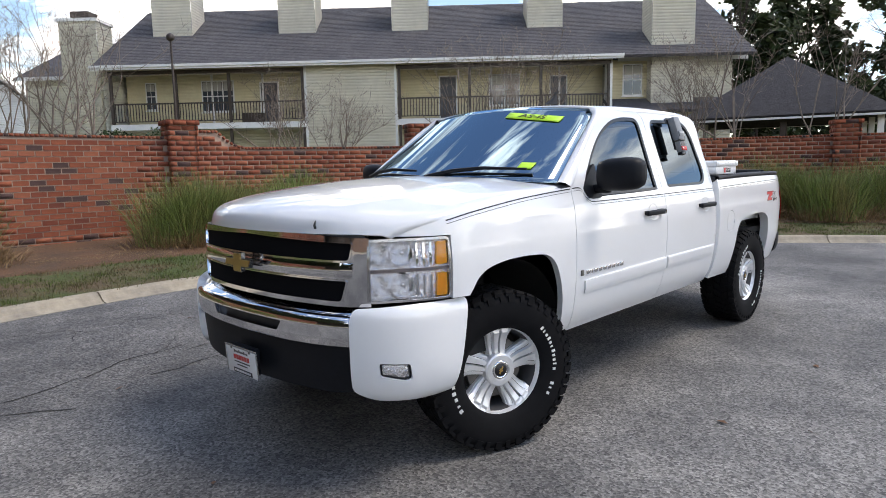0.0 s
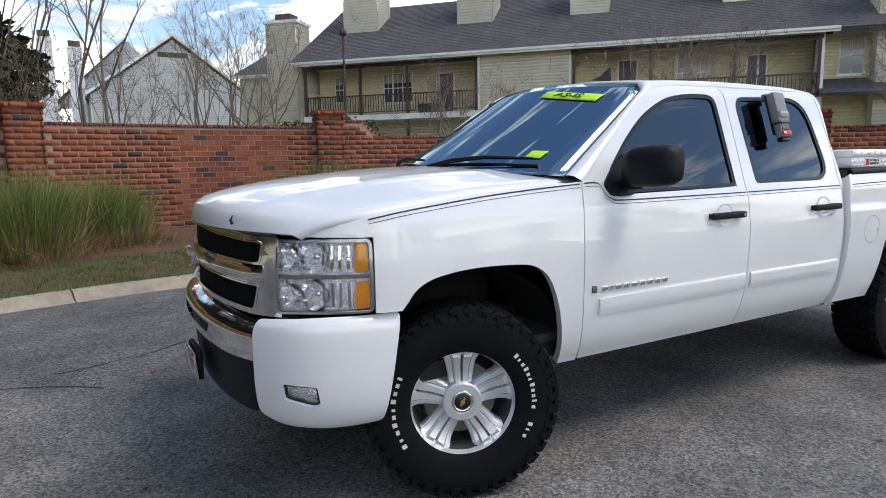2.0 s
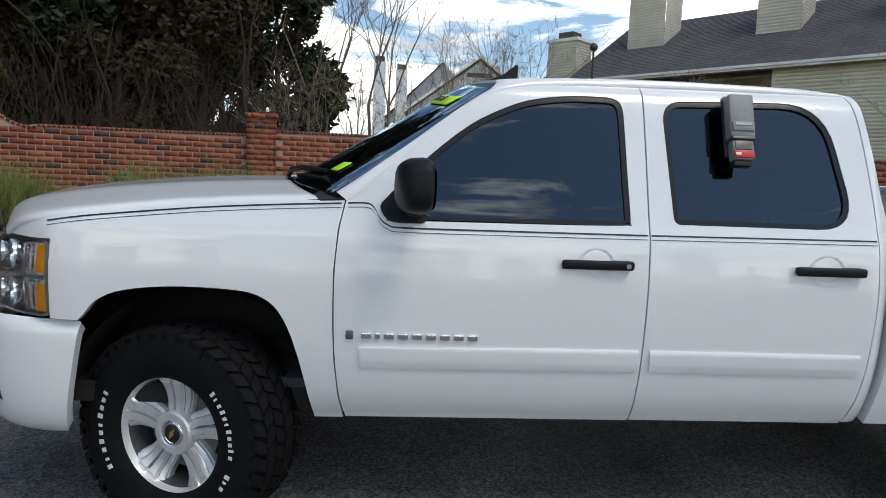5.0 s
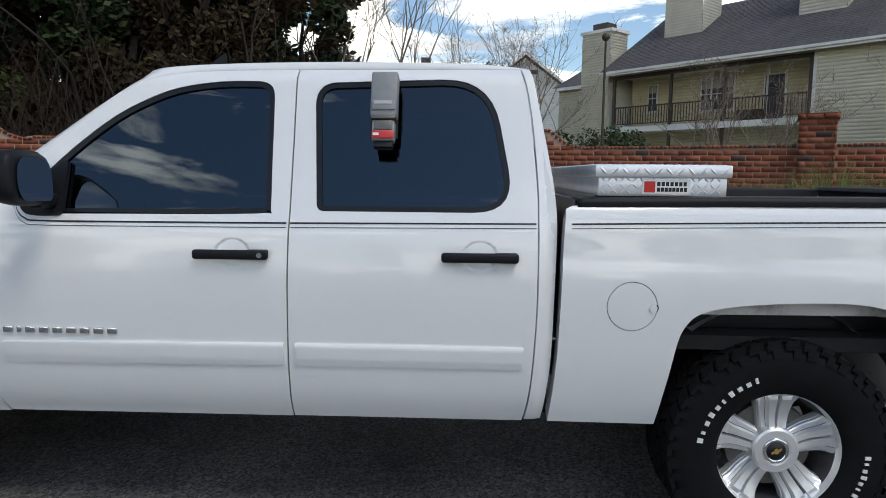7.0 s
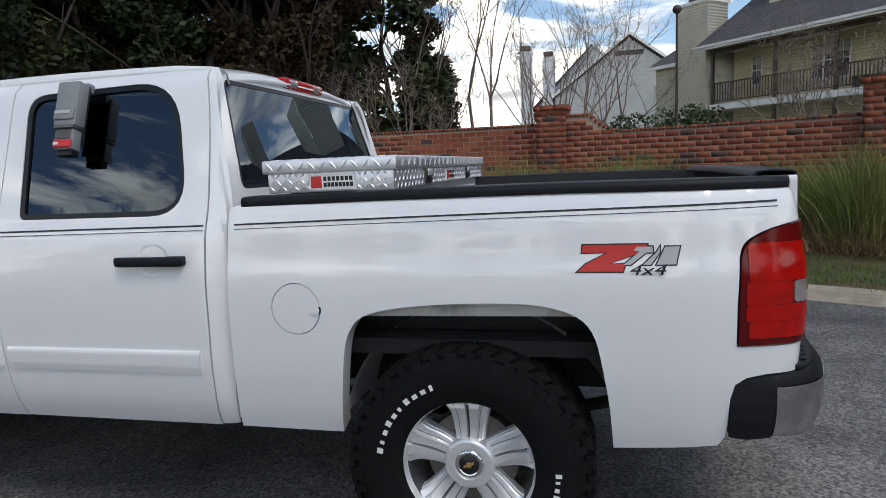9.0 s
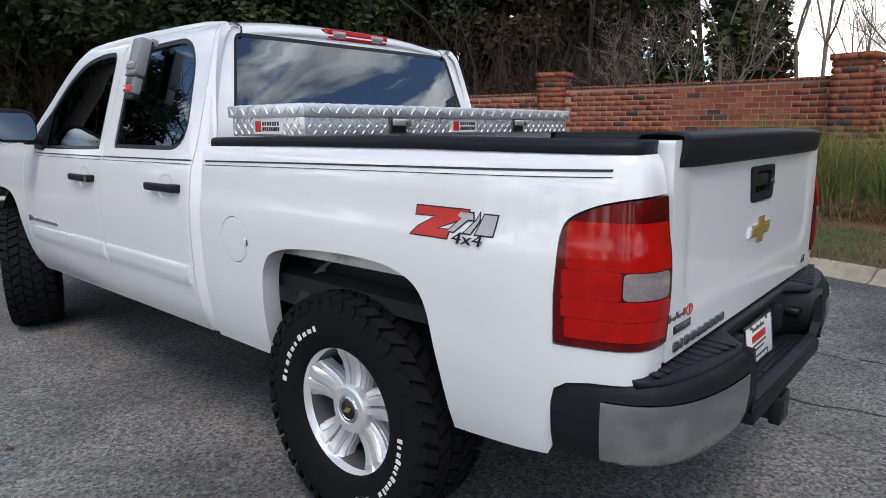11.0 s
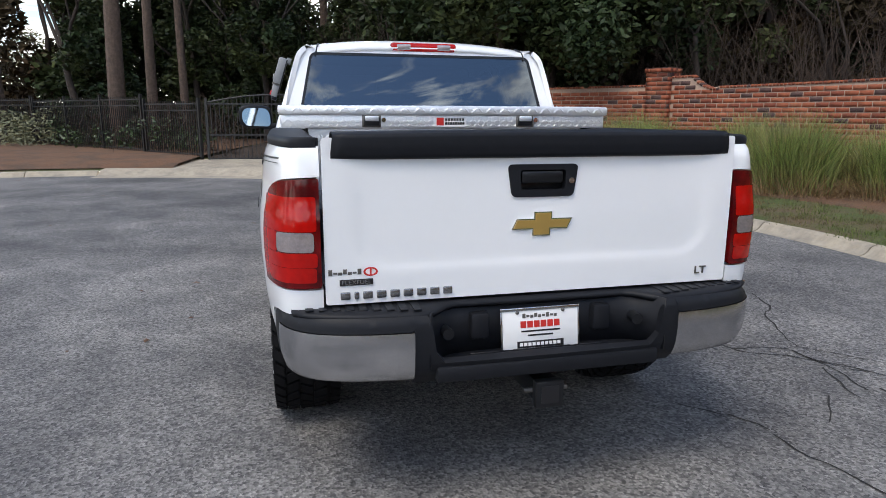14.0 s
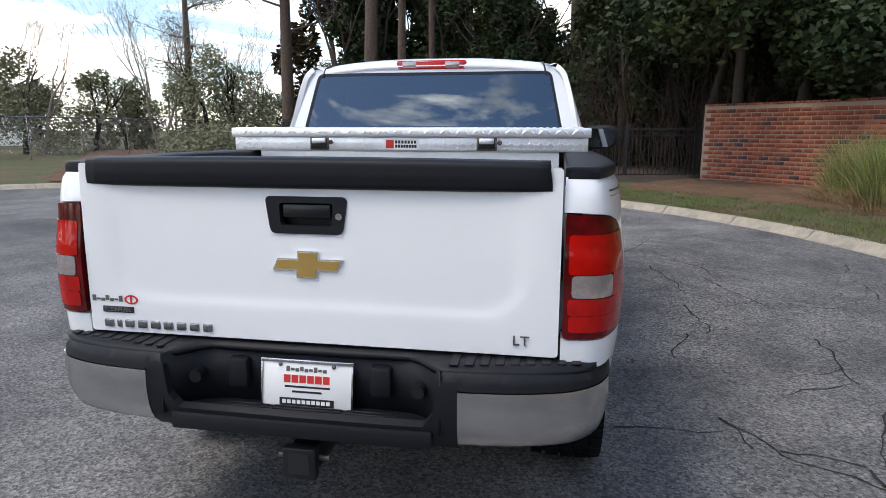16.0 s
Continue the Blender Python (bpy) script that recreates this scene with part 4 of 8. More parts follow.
def pad_fn(a, b):
    y = -0.90 + 1.80 * b
    q = np.array(bumper_map(s_of_y(-abs(y)), 0.785))
    x0 = 4.60 if abs(y) > 0.80 else 4.665
    if abs(y) < 0.455:
        w = min(1, (0.455 - abs(y)) / 0.13)
        q[0] -= 0.092 * w * w * (3 - 2 * w)
    return (q[0] + (x0 - q[0]) * a, y, 0.787 + 0.014 * math.sin(min(1, a * 3) * math.pi / 2))


grid("step_pad", 8, 60, pad_fn, M_BLACK, bumper, "ribbed black bumper step pad", flip=True, thick=0.02)
for i in range(9):
    for s in (-1, 1):
        y0 = s * (0.48 + i * 0.045)
        box("pad_rib", 4.695, 4.80 - 0.009 * i, y0 - 0.014, y0 + 0.014, 0.799, 0.8045, M_BLACK, bumper, "", 0.002, 1)
WALLP = catmull([(4.846, 0.450), (4.815, 0.438), (4.775, 0.412), (4.735, 0.370), (4.716, 0.30), (4.710, 0.15), (4.710, 0.0)], 4)
WALLP = WALLP + [(x, -y) for x, y in WALLP[::-1][1:]]


def recess_fn(a, b):
    k = a * (len(WALLP) - 1)
    i = min(int(k), len(WALLP) - 2)
    p, q = WALLP[i], WALLP[i + 1]
    return (p[0] + (q[0] - p[0]) * (k - i) - 0.006 * b, p[1] + (q[1] - p[1]) * (k - i), 0.595 + 0.196 * b)


grid("recess_wall", len(WALLP) - 1, 2, recess_fn, M_BLACK, bumper, "", thick=0.004)
box("lower_step", 4.70, 4.849, -0.425, 0.425, 0.545, 0.604, M_BLACK, bumper, "", 0.012)
for i in range(5):
    x0 = 4.742 + i * 0.020
    for y0, y1 in ((-0.36 + 0.02 * (4 - i), -0.13), (-0.115, 0.115), (0.13, 0.36 - 0.02 * (4 - i))):
        box("step_rib", x0, x0 + 0.011, y0, y1, 0.602, 0.609, M_BLACK, bumper, "", 0.002, 1)
for s in (-1, 1):
    box("recess_block", 4.70, 4.748, min(s * 0.205, s * 0.275), max(s * 0.205, s * 0.275), 0.655, 0.755, M_BLACK, bumper, "", 0.012)
    tube("tow_plug", [(4.735, s * 0.372, 0.70), (4.785, s * 0.368, 0.70)], 0.021, M_SATIN, bumper, "", 12)


def number_plate(parent, m, label):
    """A dealer plate in its frame; its writing is left as plain bars."""
    def put(name, x0, x1, y0, y1, z0, z1, mt, par, bev=0.0, lab=""):
        bm = bm_box(x0, x1, y0, y1, z0, z1, bev)
        bmesh.ops.transform(bm, matrix=m, verts=bm.verts)
        return part(name, bm, mt, par, lab, bev > 0, 40 if bev else None)
    pl = put("number_plate", -0.153, 0.153, -0.076, 0.076, 0, 0.004, M_PLATE, parent, 0.003, label)
    for name, x0, x1, y0, y1 in (("frame_bar", -0.156, 0.156, 0.066, 0.078), ("frame_bar", -0.156, -0.149, -0.078, 0.066), ("frame_bar", 0.149, 0.156, -0.078, 0.066)):
        put(name, x0, x1, y0, y1, 0.002, 0.008, M_DULL, pl, 0.002)
    for i in range(9):
        put("script_bar", -0.07 + i * 0.0155, -0.058 + i * 0.0155, 0.038 + 0.003 * (i % 2), 0.049 + 0.006 * ((i * 7) % 3 == 0), 0.004, 0.0052, M_STEEL, pl, 0, "plain grey bars of script")
    for i in range(6):
        put("red_block", -0.078 + i * 0.0265, -0.056 + i * 0.0265, 0.002, 0.027, 0.004, 0.0054, M_RED, pl, 0, "plain red lettering block")
    put("text_bar", -0.075, 0.078, -0.014, -0.008, 0.004, 0.0052, M_INK, pl, 0, "plain dark bar of small print")
    put("text_bar", -0.05, 0.05, -0.030, -0.024, 0.004, 0.0052, M_INK, pl)
    put("dealer_strip", -0.092, 0.092, -0.073, -0.048, 0.004, 0.0055, M_INK, pl, 0, "black strip with plain white bars")
    for i in range(10):
        put("strip_bar", -0.082 + i * 0.0165, -0.070 + i * 0.0165, -0.066, -0.054, 0.0054, 0.0062, M_PLATE, pl)
    for x in (-0.09, 0.09):
        bm = bm_lathe([(0.0, 0.010), (0.006, 0.009), (0.007, 0.004)], 10, "z")
        bmesh.ops.translate(bm, vec=(x, 0.06, 0), verts=bm.verts)
        bmesh.ops.transform(bm, matrix=m, verts=bm.verts)
        part("plate_bolt", bm, M_STEEL, pl, "", True)


number_plate(bumper, Matrix.Translation((4.735, -0.005, 0.682)) @ REAR @ pose(0, 0, 0, -8, 0, 0), "white dealer plate in a chrome frame")
# hitch receiver
hitch = box("hitch_receiver", 4.40, 4.82, -0.045, 0.045, 0.415, 0.50, M_SATIN, truck, "black square tow hitch receiver", 0.008)
box("receiver_collar", 4.80, 4.84, -0.055, 0.055, 0.405, 0.51, M_SATIN, hitch, "", 0.008)
box("receiver_mouth", 4.835, 4.842, -0.034, 0.034, 0.425, 0.492, M_INK, hitch)
for s in (-1, 1):
    tube("hitch_pin", [(4.79, s * 0.03, 0.462), (4.79, s * 0.085, 0.462)], 0.011, M_STEEL, hitch, "", 8)
box("cross_tube", 4.42, 4.52, -0.55, 0.55, 0.48, 0.56, M_DARK, hitch, "", 0.02)

# ---- front end ----
def front_map(u, z):
    y = -u
    return (nose_x(y) + 0.012 + 0.03 * max(0, z - 1.12), y, z)


GR = [(-0.765, 0.865), (0.765, 0.865), (0.762, 1.182), (0.5, 1.196), (0, 1.203), (-0.5, 1.196), (-0.762, 1.182)]
slot_u = rounded([(-0.690, 1.076), (0.690, 1.076), (0.705, 1.164), (0, 1.184), (-0.705, 1.164)], [0.02, 0.02, 0.02, 0, 0.02], 3)
slot_l = rounded([(-0.650, 0.884), (0.650, 0.884), (0.680, 0.990), (-0.680, 0.990)], 0.02, 3)
grille = panel("grille", GR, [slot_u, slot_l], front_map, M_CHROME, truck, "chrome grille surround with black mesh", depth=0.05, du=0.04)
for sl in (slot_u, slot_l):
    panel("grille_mesh", inset(sl, -0.008), [], front_map, M_MESH, grille, "black grille mesh", depth=0, lift=-0.014)
    panel("slot_rim", inset(sl, -0.002), [inset(sl, 0.005)], front_map, M_CHROME, grille, "", depth=0.012, lift=0.003)
bar = panel("grille_bar", rounded([(-0.70, 0.998), (0.70, 0.998), (0.705, 1.070), (-0.705, 1.070)], 0.01, 2), [], lambda u, z: (front_map(u, z)[0] - 0.008 * math.cos((z - 1.034) / 0.036 * 1.4), -u, z), M_CHROME, grille, "chrome grille bar", depth=0.03, du=0.05, dv=0.008)
bowtie(0.255, 0.100, 0.022, Matrix.Translation((nose_x(0.0) - 0.034, 0.0, 1.036)) @ FRONT, grille, M_BADGE, M_GOLD)
panel("hood_lip", [(-0.75, 1.176), (0.75, 1.176), (0.745, 1.192), (0, 1.207), (-0.745, 1.192)], [], front_map, M_INK, grille, "", depth=0.03, lift=-0.012)
# small dark sticker on the hood's front edge
tube("hood_mark", [(-0.90, -0.53, 1.226), (-0.905, -0.532, 1.242), (-0.895, -0.528, 1.262)], [0.007, 0.006, 0.002], M_INK, truck, "dark chip in the hood's paint", 6)

# headlamps
for m in (False, True):
    hl_out = rounded([(U_HL0 - 0.012, 0.880), (U_HL1, 0.890), (U_HL1 - 0.002, 1.180), (U_HL0 - 0.005, 1.176)], [0.015, 0.03, 0.03, 0.012], 4)
    w = U_HL1 - U_HL0
    hl = panel("headlamp", hl_out, [inset(hl_out, 0.013)], bodyside, M_DULL, truck, "clear headlamp with stacked lamps and amber signal", depth=0.05, lift=-0.002, mirror=m)
    panel("lamp_housing", inset(hl_out, 0.008), [], lambda u, z: np.array(bodyside(u, z)) + np.array((0.0, 0.0, 0.0)), M_FACET, hl, "silver lamp housing", depth=0, lift=-0.034, mirror=m)
    panel("lens", inset(hl_out, 0.010), [], bodyside, M_LENS, hl, "clear plastic lens", depth=0.003, lift=0.001, mirror=m)
    panel("lamp_divider", [(U_HL0, 1.020), (U_HL1 - 0.01, 1.028), (U_HL1 - 0.01, 1.042), (U_HL0, 1.036)], [], bodyside, M_TAILW, hl, "", depth=0.03, lift=-0.012, mirror=m)
    for z0, z1 in ((0.905, 1.012), (1.052, 1.160)):
        panel("amber_signal", rounded([(U_HL1 - 0.075, z0), (U_HL1 - 0.02, z0 + 0.002), (U_HL1 - 0.02, z1), (U_HL1 - 0.068, z1)], 0.006, 2), [], bodyside, M_AMBER, hl, "amber side signal", depth=0.03, lift=-0.010, mirror=m)
        panel("lamp_facet", [(U_HL1 - 0.155, z0), (U_HL1 - 0.085, z0), (U_HL1 - 0.078, z1), (U_HL1 - 0.16, z1)], [], bodyside, M_FACET, hl, "", depth=0.03, lift=-0.022, mirror=m)
        for j in range(4):
            ur = U_HL1 - 0.205 + j * 0.034
            panel("reflector_rib", [(ur, z0 + 0.006), (ur + 0.010, z0 + 0.006), (ur + 0.010, z1 - 0.006), (ur, z1 - 0.006)], [], bodyside, M_CHROME, hl, "", depth=0.02, lift=-0.017, mirror=m)
        zc = (z0 + z1) / 2
        for f, r, lift in ((0.37, 0.056, 0.0), (0.10, 0.042, 0.0)):
            uc = U_HL0 + w * f
            pc = Vector(bodyside(uc, zc))
            nn = Vector((-0.80, -0.60, 0)) if f > 0.2 else Vector((-0.9, -0.43, 0))
            bm = bm_lathe([(0.006, -0.046), (r * 0.55, -0.040), (r * 0.85, -0.022), (r, 0.0), (r * 1.06, 0.004), (r * 1.1, -0.02)], 24, "z")
            q = nn.to_track_quat("Z", "Y").to_matrix().to_4x4()
            bmesh.ops.transform(bm, matrix=Matrix.Translation(pc - nn * 0.009) @ q, verts=bm.verts)
            r2 = bmesh.ops.create_uvsphere(bm, u_segments=12, v_segments=8, radius=r * 0.36)
            bmesh.ops.translate(bm, vec=pc - nn * 0.048, verts=r2["verts"])
            if m:
                bmesh.ops.scale(bm, vec=(1, -1, 1), verts=bm.verts)
                bmesh.ops.reverse_faces(bm, faces=bm.faces[:])
            part("lamp_bowl", bm, M_REFL, hl, "", True, 60)

# front bumper: chrome bar, black air dam, painted ends with fog lamps
FB = curve_of([(-0.75, -0.882), (-0.70, -0.905), (-0.60, -0.940), (-0.45, -0.972), (-0.25, -0.995), (0.0, -1.004)])


_fbd = table((0.66, 0.69, 0.72, 0.78, 0.802, 0.815, 0.835, 0.855, 0.874), (0.02, 0.006, 0.0, 0.0, 0.003, 0.012, 0.05, 0.095, 0.15))


def fb_map(u, z):
    return (FB(-abs(u)) + _fbd(z), -u, z)


chrome_out = [(-0.742, 0.695), (-0.4, 0.688), (0, 0.684), (0.4, 0.688), (0.742, 0.695), (0.742, 0.835), (0.725, 0.872), (-0.725, 0.872), (-0.742, 0.835)]
slot_b = rounded([(-0.30, 0.728), (0.30, 0.728), (0.335, 0.778), (-0.335, 0.778)], 0.012, 3)
fbump = panel("front_bumper", chrome_out, [slot_b], fb_map, M_CHROME, truck, "polished chrome front bumper", depth=0.03, du=0.04, dv=0.012)
panel("bumper_slot", inset(slot_b, -0.006), [], fb_map, M_SATIN, fbump, "", depth=0, lift=-0.028)


def dam_map(u, z):
    return (FB(-abs(u)) + 0.035 + 0.10 * max(0, 0.62 - z), -u, z)


panel("air_dam", [(-0.74, 0.475), (-0.6, 0.455), (0, 0.44), (0.6, 0.455), (0.74, 0.475), (0.74, 0.70), (-0.74, 0.70)], [], dam_map, M_BLACK, fbump, "black plastic air dam", depth=0.05)
number_plate(fbump, Matrix.Translation((-1.022, -0.005, 0.520)) @ FRONT @ pose(0, 0, 0, 4, 0, 0), "white dealer plate on the front bumper")
box("plate_bracket", -1.016, -0.99, -0.13, 0.13, 0.46, 0.60, M_BLACK, fbump, "", 0.006)

CAP = [(-0.30, -1.000), (-0.40, -0.998), (-0.52, -0.988), (-0.62, -0.966), (-0.70, -0.935), (-0.765, -0.893), (-0.82, -0.84), (-0.862, -0.785), (-0.895, -0.735), (-0.92, -0.69)]
_cu, _cx, _cy = arc_table(CAP, -1)


_wx, _wy = table(_cu, _cx), table(_cu, _cy)
_wd = curve_of([(0.38, 0.13), (0.42, 0.065), (0.46, 0.032), (0.52, 0.012), (0.60, 0.002), (0.70, 0.0), (0.80, 0.002), (0.845, 0.010), (0.868, 0.024), (0.885, 0.045)])


def cap_map(u, z):
    tx, ty = _wx(u + 0.02) - _wx(u - 0.02), _wy(u + 0.02) - _wy(u - 0.02)
    d = _wd(z) / math.hypot(tx, ty)
    return (_wx(u) - ty * d, _wy(u) + tx * d, z)


U_C0 = _cu[min(range(len(_cx)), key=lambda k: abs(_cx[k] + 0.893))]
U_F0 = _cu[min(range(len(_cx)), key=lambda k: abs(_cx[k] + 0.812))]
U_F1 = _cu[min(range(len(_cx)), key=lambda k: abs(_cx[k] + 0.700))]
cap_out = rounded([(U_C0, 0.48), (U_C0 + 0.10, 0.432), (-0.60, 0.415), (-0.438, 0.425), (-0.362, 0.874), (-0.70, 0.880), (U_C0 + 0.02, 0.868), (U_C0, 0.82)], [0.03, 0.05, 0.1, 0.02, 0.015, 0.1, 0.02, 0.02], 4)
fog_hole = rounded([(U_F0, 0.558), (U_F1 - 0.02, 0.530), (U_F1 + 0.01, 0.538), (U_F1, 0.612), (U_F0 - 0.005, 0.622)], 0.012, 3)
for m in (False, True):
    c = panel("bumper_wing", cap_out, [fog_hole], cap_map, M_WHITE, fbump, "white painted bumper end", depth=0.04, mirror=m, dv=0.02)
    fg = panel("fog_lamp", inset(fog_hole, 0.004), [], cap_map, M_FACET, c, "rectangular clear fog lamp", depth=0.02, lift=-0.020, mirror=m)
    panel("lens", inset(fog_hole, 0.008), [], cap_map, M_LENS, c, "clear fog lamp lens", depth=0.003, lift=-0.010, mirror=m)
    panel("fog_rim", inset(fog_hole, 0.001), [inset(fog_hole, 0.009)], cap_map, M_SATIN, c, "", depth=0.02, lift=-0.012, mirror=m)

# ---- wheels ----
def tyre_mesh():
    half = [(0.232, -0.118), (0.244, -0.128), (0.262, -0.136), (0.30, -0.144), (0.345, -0.146), (0.375, -0.142), (0.392, -0.133), (0.402, -0.118), (0.406, -0.08), (0.408, -0.03), (0.408, 0.0)]
    prof = half + [(r, -h) for r, h in half[-2::-1]]
    carcass = bm_lathe(prof, 64)
    bm = bmesh.new()
    n = 40
    for k in range(n):
        for row, (y0, y1, da) in enumerate(((-0.142, -0.098, 0.0), (-0.090, -0.040, 0.35), (-0.032, 0.018, 0.0), (0.026, 0.080, 0.5), (0.098, 0.142, 0.25))):
            a0 = 2 * math.pi * (k + da) / n
            a1 = a0 + 2 * math.pi / n * (0.70 if row in (0, 4) else 0.76)
            vs = []
            for rr in (0.395, 0.4205):
                for j, (a, y) in enumerate(((a0, y0), (a1, y0), (a1, y1), (a0, y1))):
                    sk = 0.03 * (1 if y > (y0 + y1) / 2 else -1) * (1 if row % 2 else -1)
                    r2 = rr - (0.010 if rr > 0.4 and ((row == 0 and y == y0) or (row == 4 and y == y1)) else 0)
                    vs.append(bm.verts.new((r2 * math.cos(a + sk), y, r2 * math.sin(a + sk))))
            for f in ((4, 7, 6, 5), (0, 1, 5, 4), (1, 2, 6, 5), (2, 3, 7, 6), (3, 0, 4, 7)):
                bm.faces.new([vs[i] for i in f])
        for y0, s in ((-0.139, -1), (0.139, 1)):
            a0 = 2 * math.pi * (k + (0.0 if s < 0 else 0.25)) / n
            a1 = a0 + 2 * math.pi / n * (0.62 if k % 2 else 0.42)
            vs = [bm.verts.new((r * math.cos(a), y, r * math.sin(a))) for r, y in ((0.368, y0 - s * 0.004), (0.402, y0 - s * 0.002), (0.368, y0 + s * 0.0085), (0.402, y0 + s * 0.003)) for a in (a0, a1)]
            for f in ((4, 5, 7, 6), (0, 1, 5, 4), (1, 3, 7, 5), (0, 4, 6, 2)):
                bm.faces.new([vs[i] for i in (f if s < 0 else f[::-1])])
    out = []
    for nm, b in (("tyre", carcass), ("tread", bm)):
        for v in b.verts:
            r = math.hypot(v.co.x, v.co.z)
            k = 1 + 0.030 * min(1, max(0, (r - 0.25) / 0.15))
            v.co = (v.co.x * k, v.co.y * 1.05, v.co.z * k)
        bmesh.ops.recalc_face_normals(b, faces=b.faces[:])
        me = bpy.data.meshes.new(nm)
        b.to_mesh(me)
        b.free()
        me.materials.append(M_RUBBER)
        me.polygons.foreach_set("use_smooth", [True] * len(me.polygons))
        me.set_sharp_from_angle(angle=radians(35))
        out.append(me)
    return out


def rim_mesh():
    bm = bm_lathe([(0.243, -0.112), (0.247, -0.124), (0.240, -0.128), (0.234, -0.122), (0.230, -0.108), (0.224, -0.095)], 64)
    for k in range(5):
        a = math.pi / 2 + 2 * math.pi * k / 5
        ca, sa = math.cos(a), math.sin(a)
        nr = 12
        W = [-1, -0.94, -0.90, -0.88, -0.80, -0.56, -0.50, -0.46, -0.12, -0.08, -0.04, 0.04, 0.08, 0.12, 0.46, 0.50, 0.56, 0.80, 0.88, 0.90, 0.94, 1]
        nw = len(W) - 1
        rows = []
        for i in range(nr + 1):
            r = 0.052 + (0.234 - 0.052) * i / nr
            hw = 0.049 + 0.034 * (i / nr) + 0.034 * max(0, (i / nr - 0.62) / 0.38) ** 2
            base = -0.086 + 0.020 * math.sin(min(1, i / nr * 1.05) * math.pi) ** 0.8 - 0.020 * (i / nr) ** 2
            row = []
            for j in range(nw + 1):
                w = W[j]
                t = abs(w)
                ridge = (-0.004 if t < 0.06 else 0.016 if t < 0.49 else 0.002 if t < 0.52 else -0.004) * (1 if i < nr - 1 else 0.3)
                drop = 0.0 if t < 0.85 else 0.004 if t < 0.89 else 0.016 if t < 0.95 else 0.045
                h = base - ridge + drop
                row.append(bm.verts.new((r * ca - w * hw * sa, h, r * sa + w * hw * ca)))
            rows.append(row)
        for r0, r1 in zip(rows, rows[1:]):
            for j in range(nw):
                bm.faces.new((r0[j], r1[j], r1[j + 1], r0[j + 1]))
    bm_lathe([(0.0, -0.100), (0.052, -0.100), (0.056, -0.105), (0.080, -0.104), (0.088, -0.098), (0.091, -0.078), (0.092, 0.0)], 40, "y", bm)
    me = bpy.data.meshes.new("rim")
    bmesh.ops.recalc_face_normals(bm, faces=bm.faces[:])
    bm.to_mesh(me)
    bm.free()
    me.materials.append(M_ALLOY)
    me.polygons.foreach_set("use_smooth", [True] * len(me.polygons))
    me.set_sharp_from_angle(angle=radians(28))
    return me


def groove_mesh():
    """Dark strips for the shade sunk between the raised bars of the spokes."""
    bm = bmesh.new()
    for k in range(5):
        a = math.pi / 2 + 2 * math.pi * k / 5
        ca, sa = math.cos(a), math.sin(a)
        for w0, w1 in ((-0.05, 0.05), (0.515, 0.575), (-0.575, -0.515)):
            rows = []
            for i in range(2, 12):
                r = 0.052 + 0.182 * i / 12
                hw = 0.049 + 0.034 * (i / 12) + 0.034 * max(0, (i / 12 - 0.62) / 0.38) ** 2
                h = -0.086 + 0.020 * math.sin(min(1, i / 12 * 1.05) * math.pi) ** 0.8 - 0.020 * (i / 12) ** 2 + 0.0025
                rows.append([bm.verts.new((r * ca - w * hw * sa, h, r * sa + w * hw * ca)) for w in (w0, w1)])
            for p, q in zip(rows, rows[1:]):
                bm.faces.new((p[0], q[0], q[1], p[1]))
    me = bpy.data.meshes.new("spoke_groove")
    bm.to_mesh(me)
    bm.free()
    me.materials.append(M_BARREL)
    return me


def cap_meshes():
    out = []
    for nm, prof, mt in (("cap_ring", [(0.036, -0.104), (0.042, -0.108), (0.049, -0.106), (0.052, -0.098)], M_CHROME), ("hub_cap", [(0.0, -0.107), (0.034, -0.106), (0.038, -0.102)], M_INK), ("rim_barrel", [(0.224, -0.095), (0.220, -0.08), (0.213, -0.03), (0.208, 0.10), (0.23, 0.12)], M_BARREL)):
        bm = bm_lathe(prof, 32)
        me = bpy.data.meshes.new(nm)
        bmesh.ops.recalc_face_normals(bm, faces=bm.faces[:])
        bm.to_mesh(me)
        bm.free()
        me.materials.append(mt)
        me.polygons.foreach_set("use_smooth", [True] * len(me.polygons))
        out.append((nm, me))
    return out


def letter_mesh():
    """Raised sidewall lettering, kept as plain white blocks."""
    bm = bmesh.new()
    for spans, a0, a1 in ((10, 214, 148), (11, 44, -8), (3, -18, -34)):
        for k in range(spans):
            t0 = radians(a0 + (a1 - a0) * (k + 0.08) / spans)
            t1 = radians(a0 + (a1 - a0) * (k + (0.38 if k % 4 == 1 else 0.58)) / spans)
            hgt = 0.021 if (k % 3 == 0) else 0.0155
            vs = [bm.verts.new((r * math.cos(t), y, r * math.sin(t))) for y in (-0.1505, -0.1555) for r in (0.300, 0.300 + hgt) for t in (t0, t1)]
            for f in ((4, 5, 7, 6), (0, 1, 5, 4), (2, 6, 7, 3), (0, 4, 6, 2), (1, 3, 7, 5)):
                bm.faces.new([vs[i] for i in f])
    bmesh.ops.recalc_face_normals(bm, faces=bm.faces[:])
    me = bpy.data.meshes.new("white_lettering")
    bm.to_mesh(me)
    bm.free()
    me.materials.append(M_LETTER)
    return me


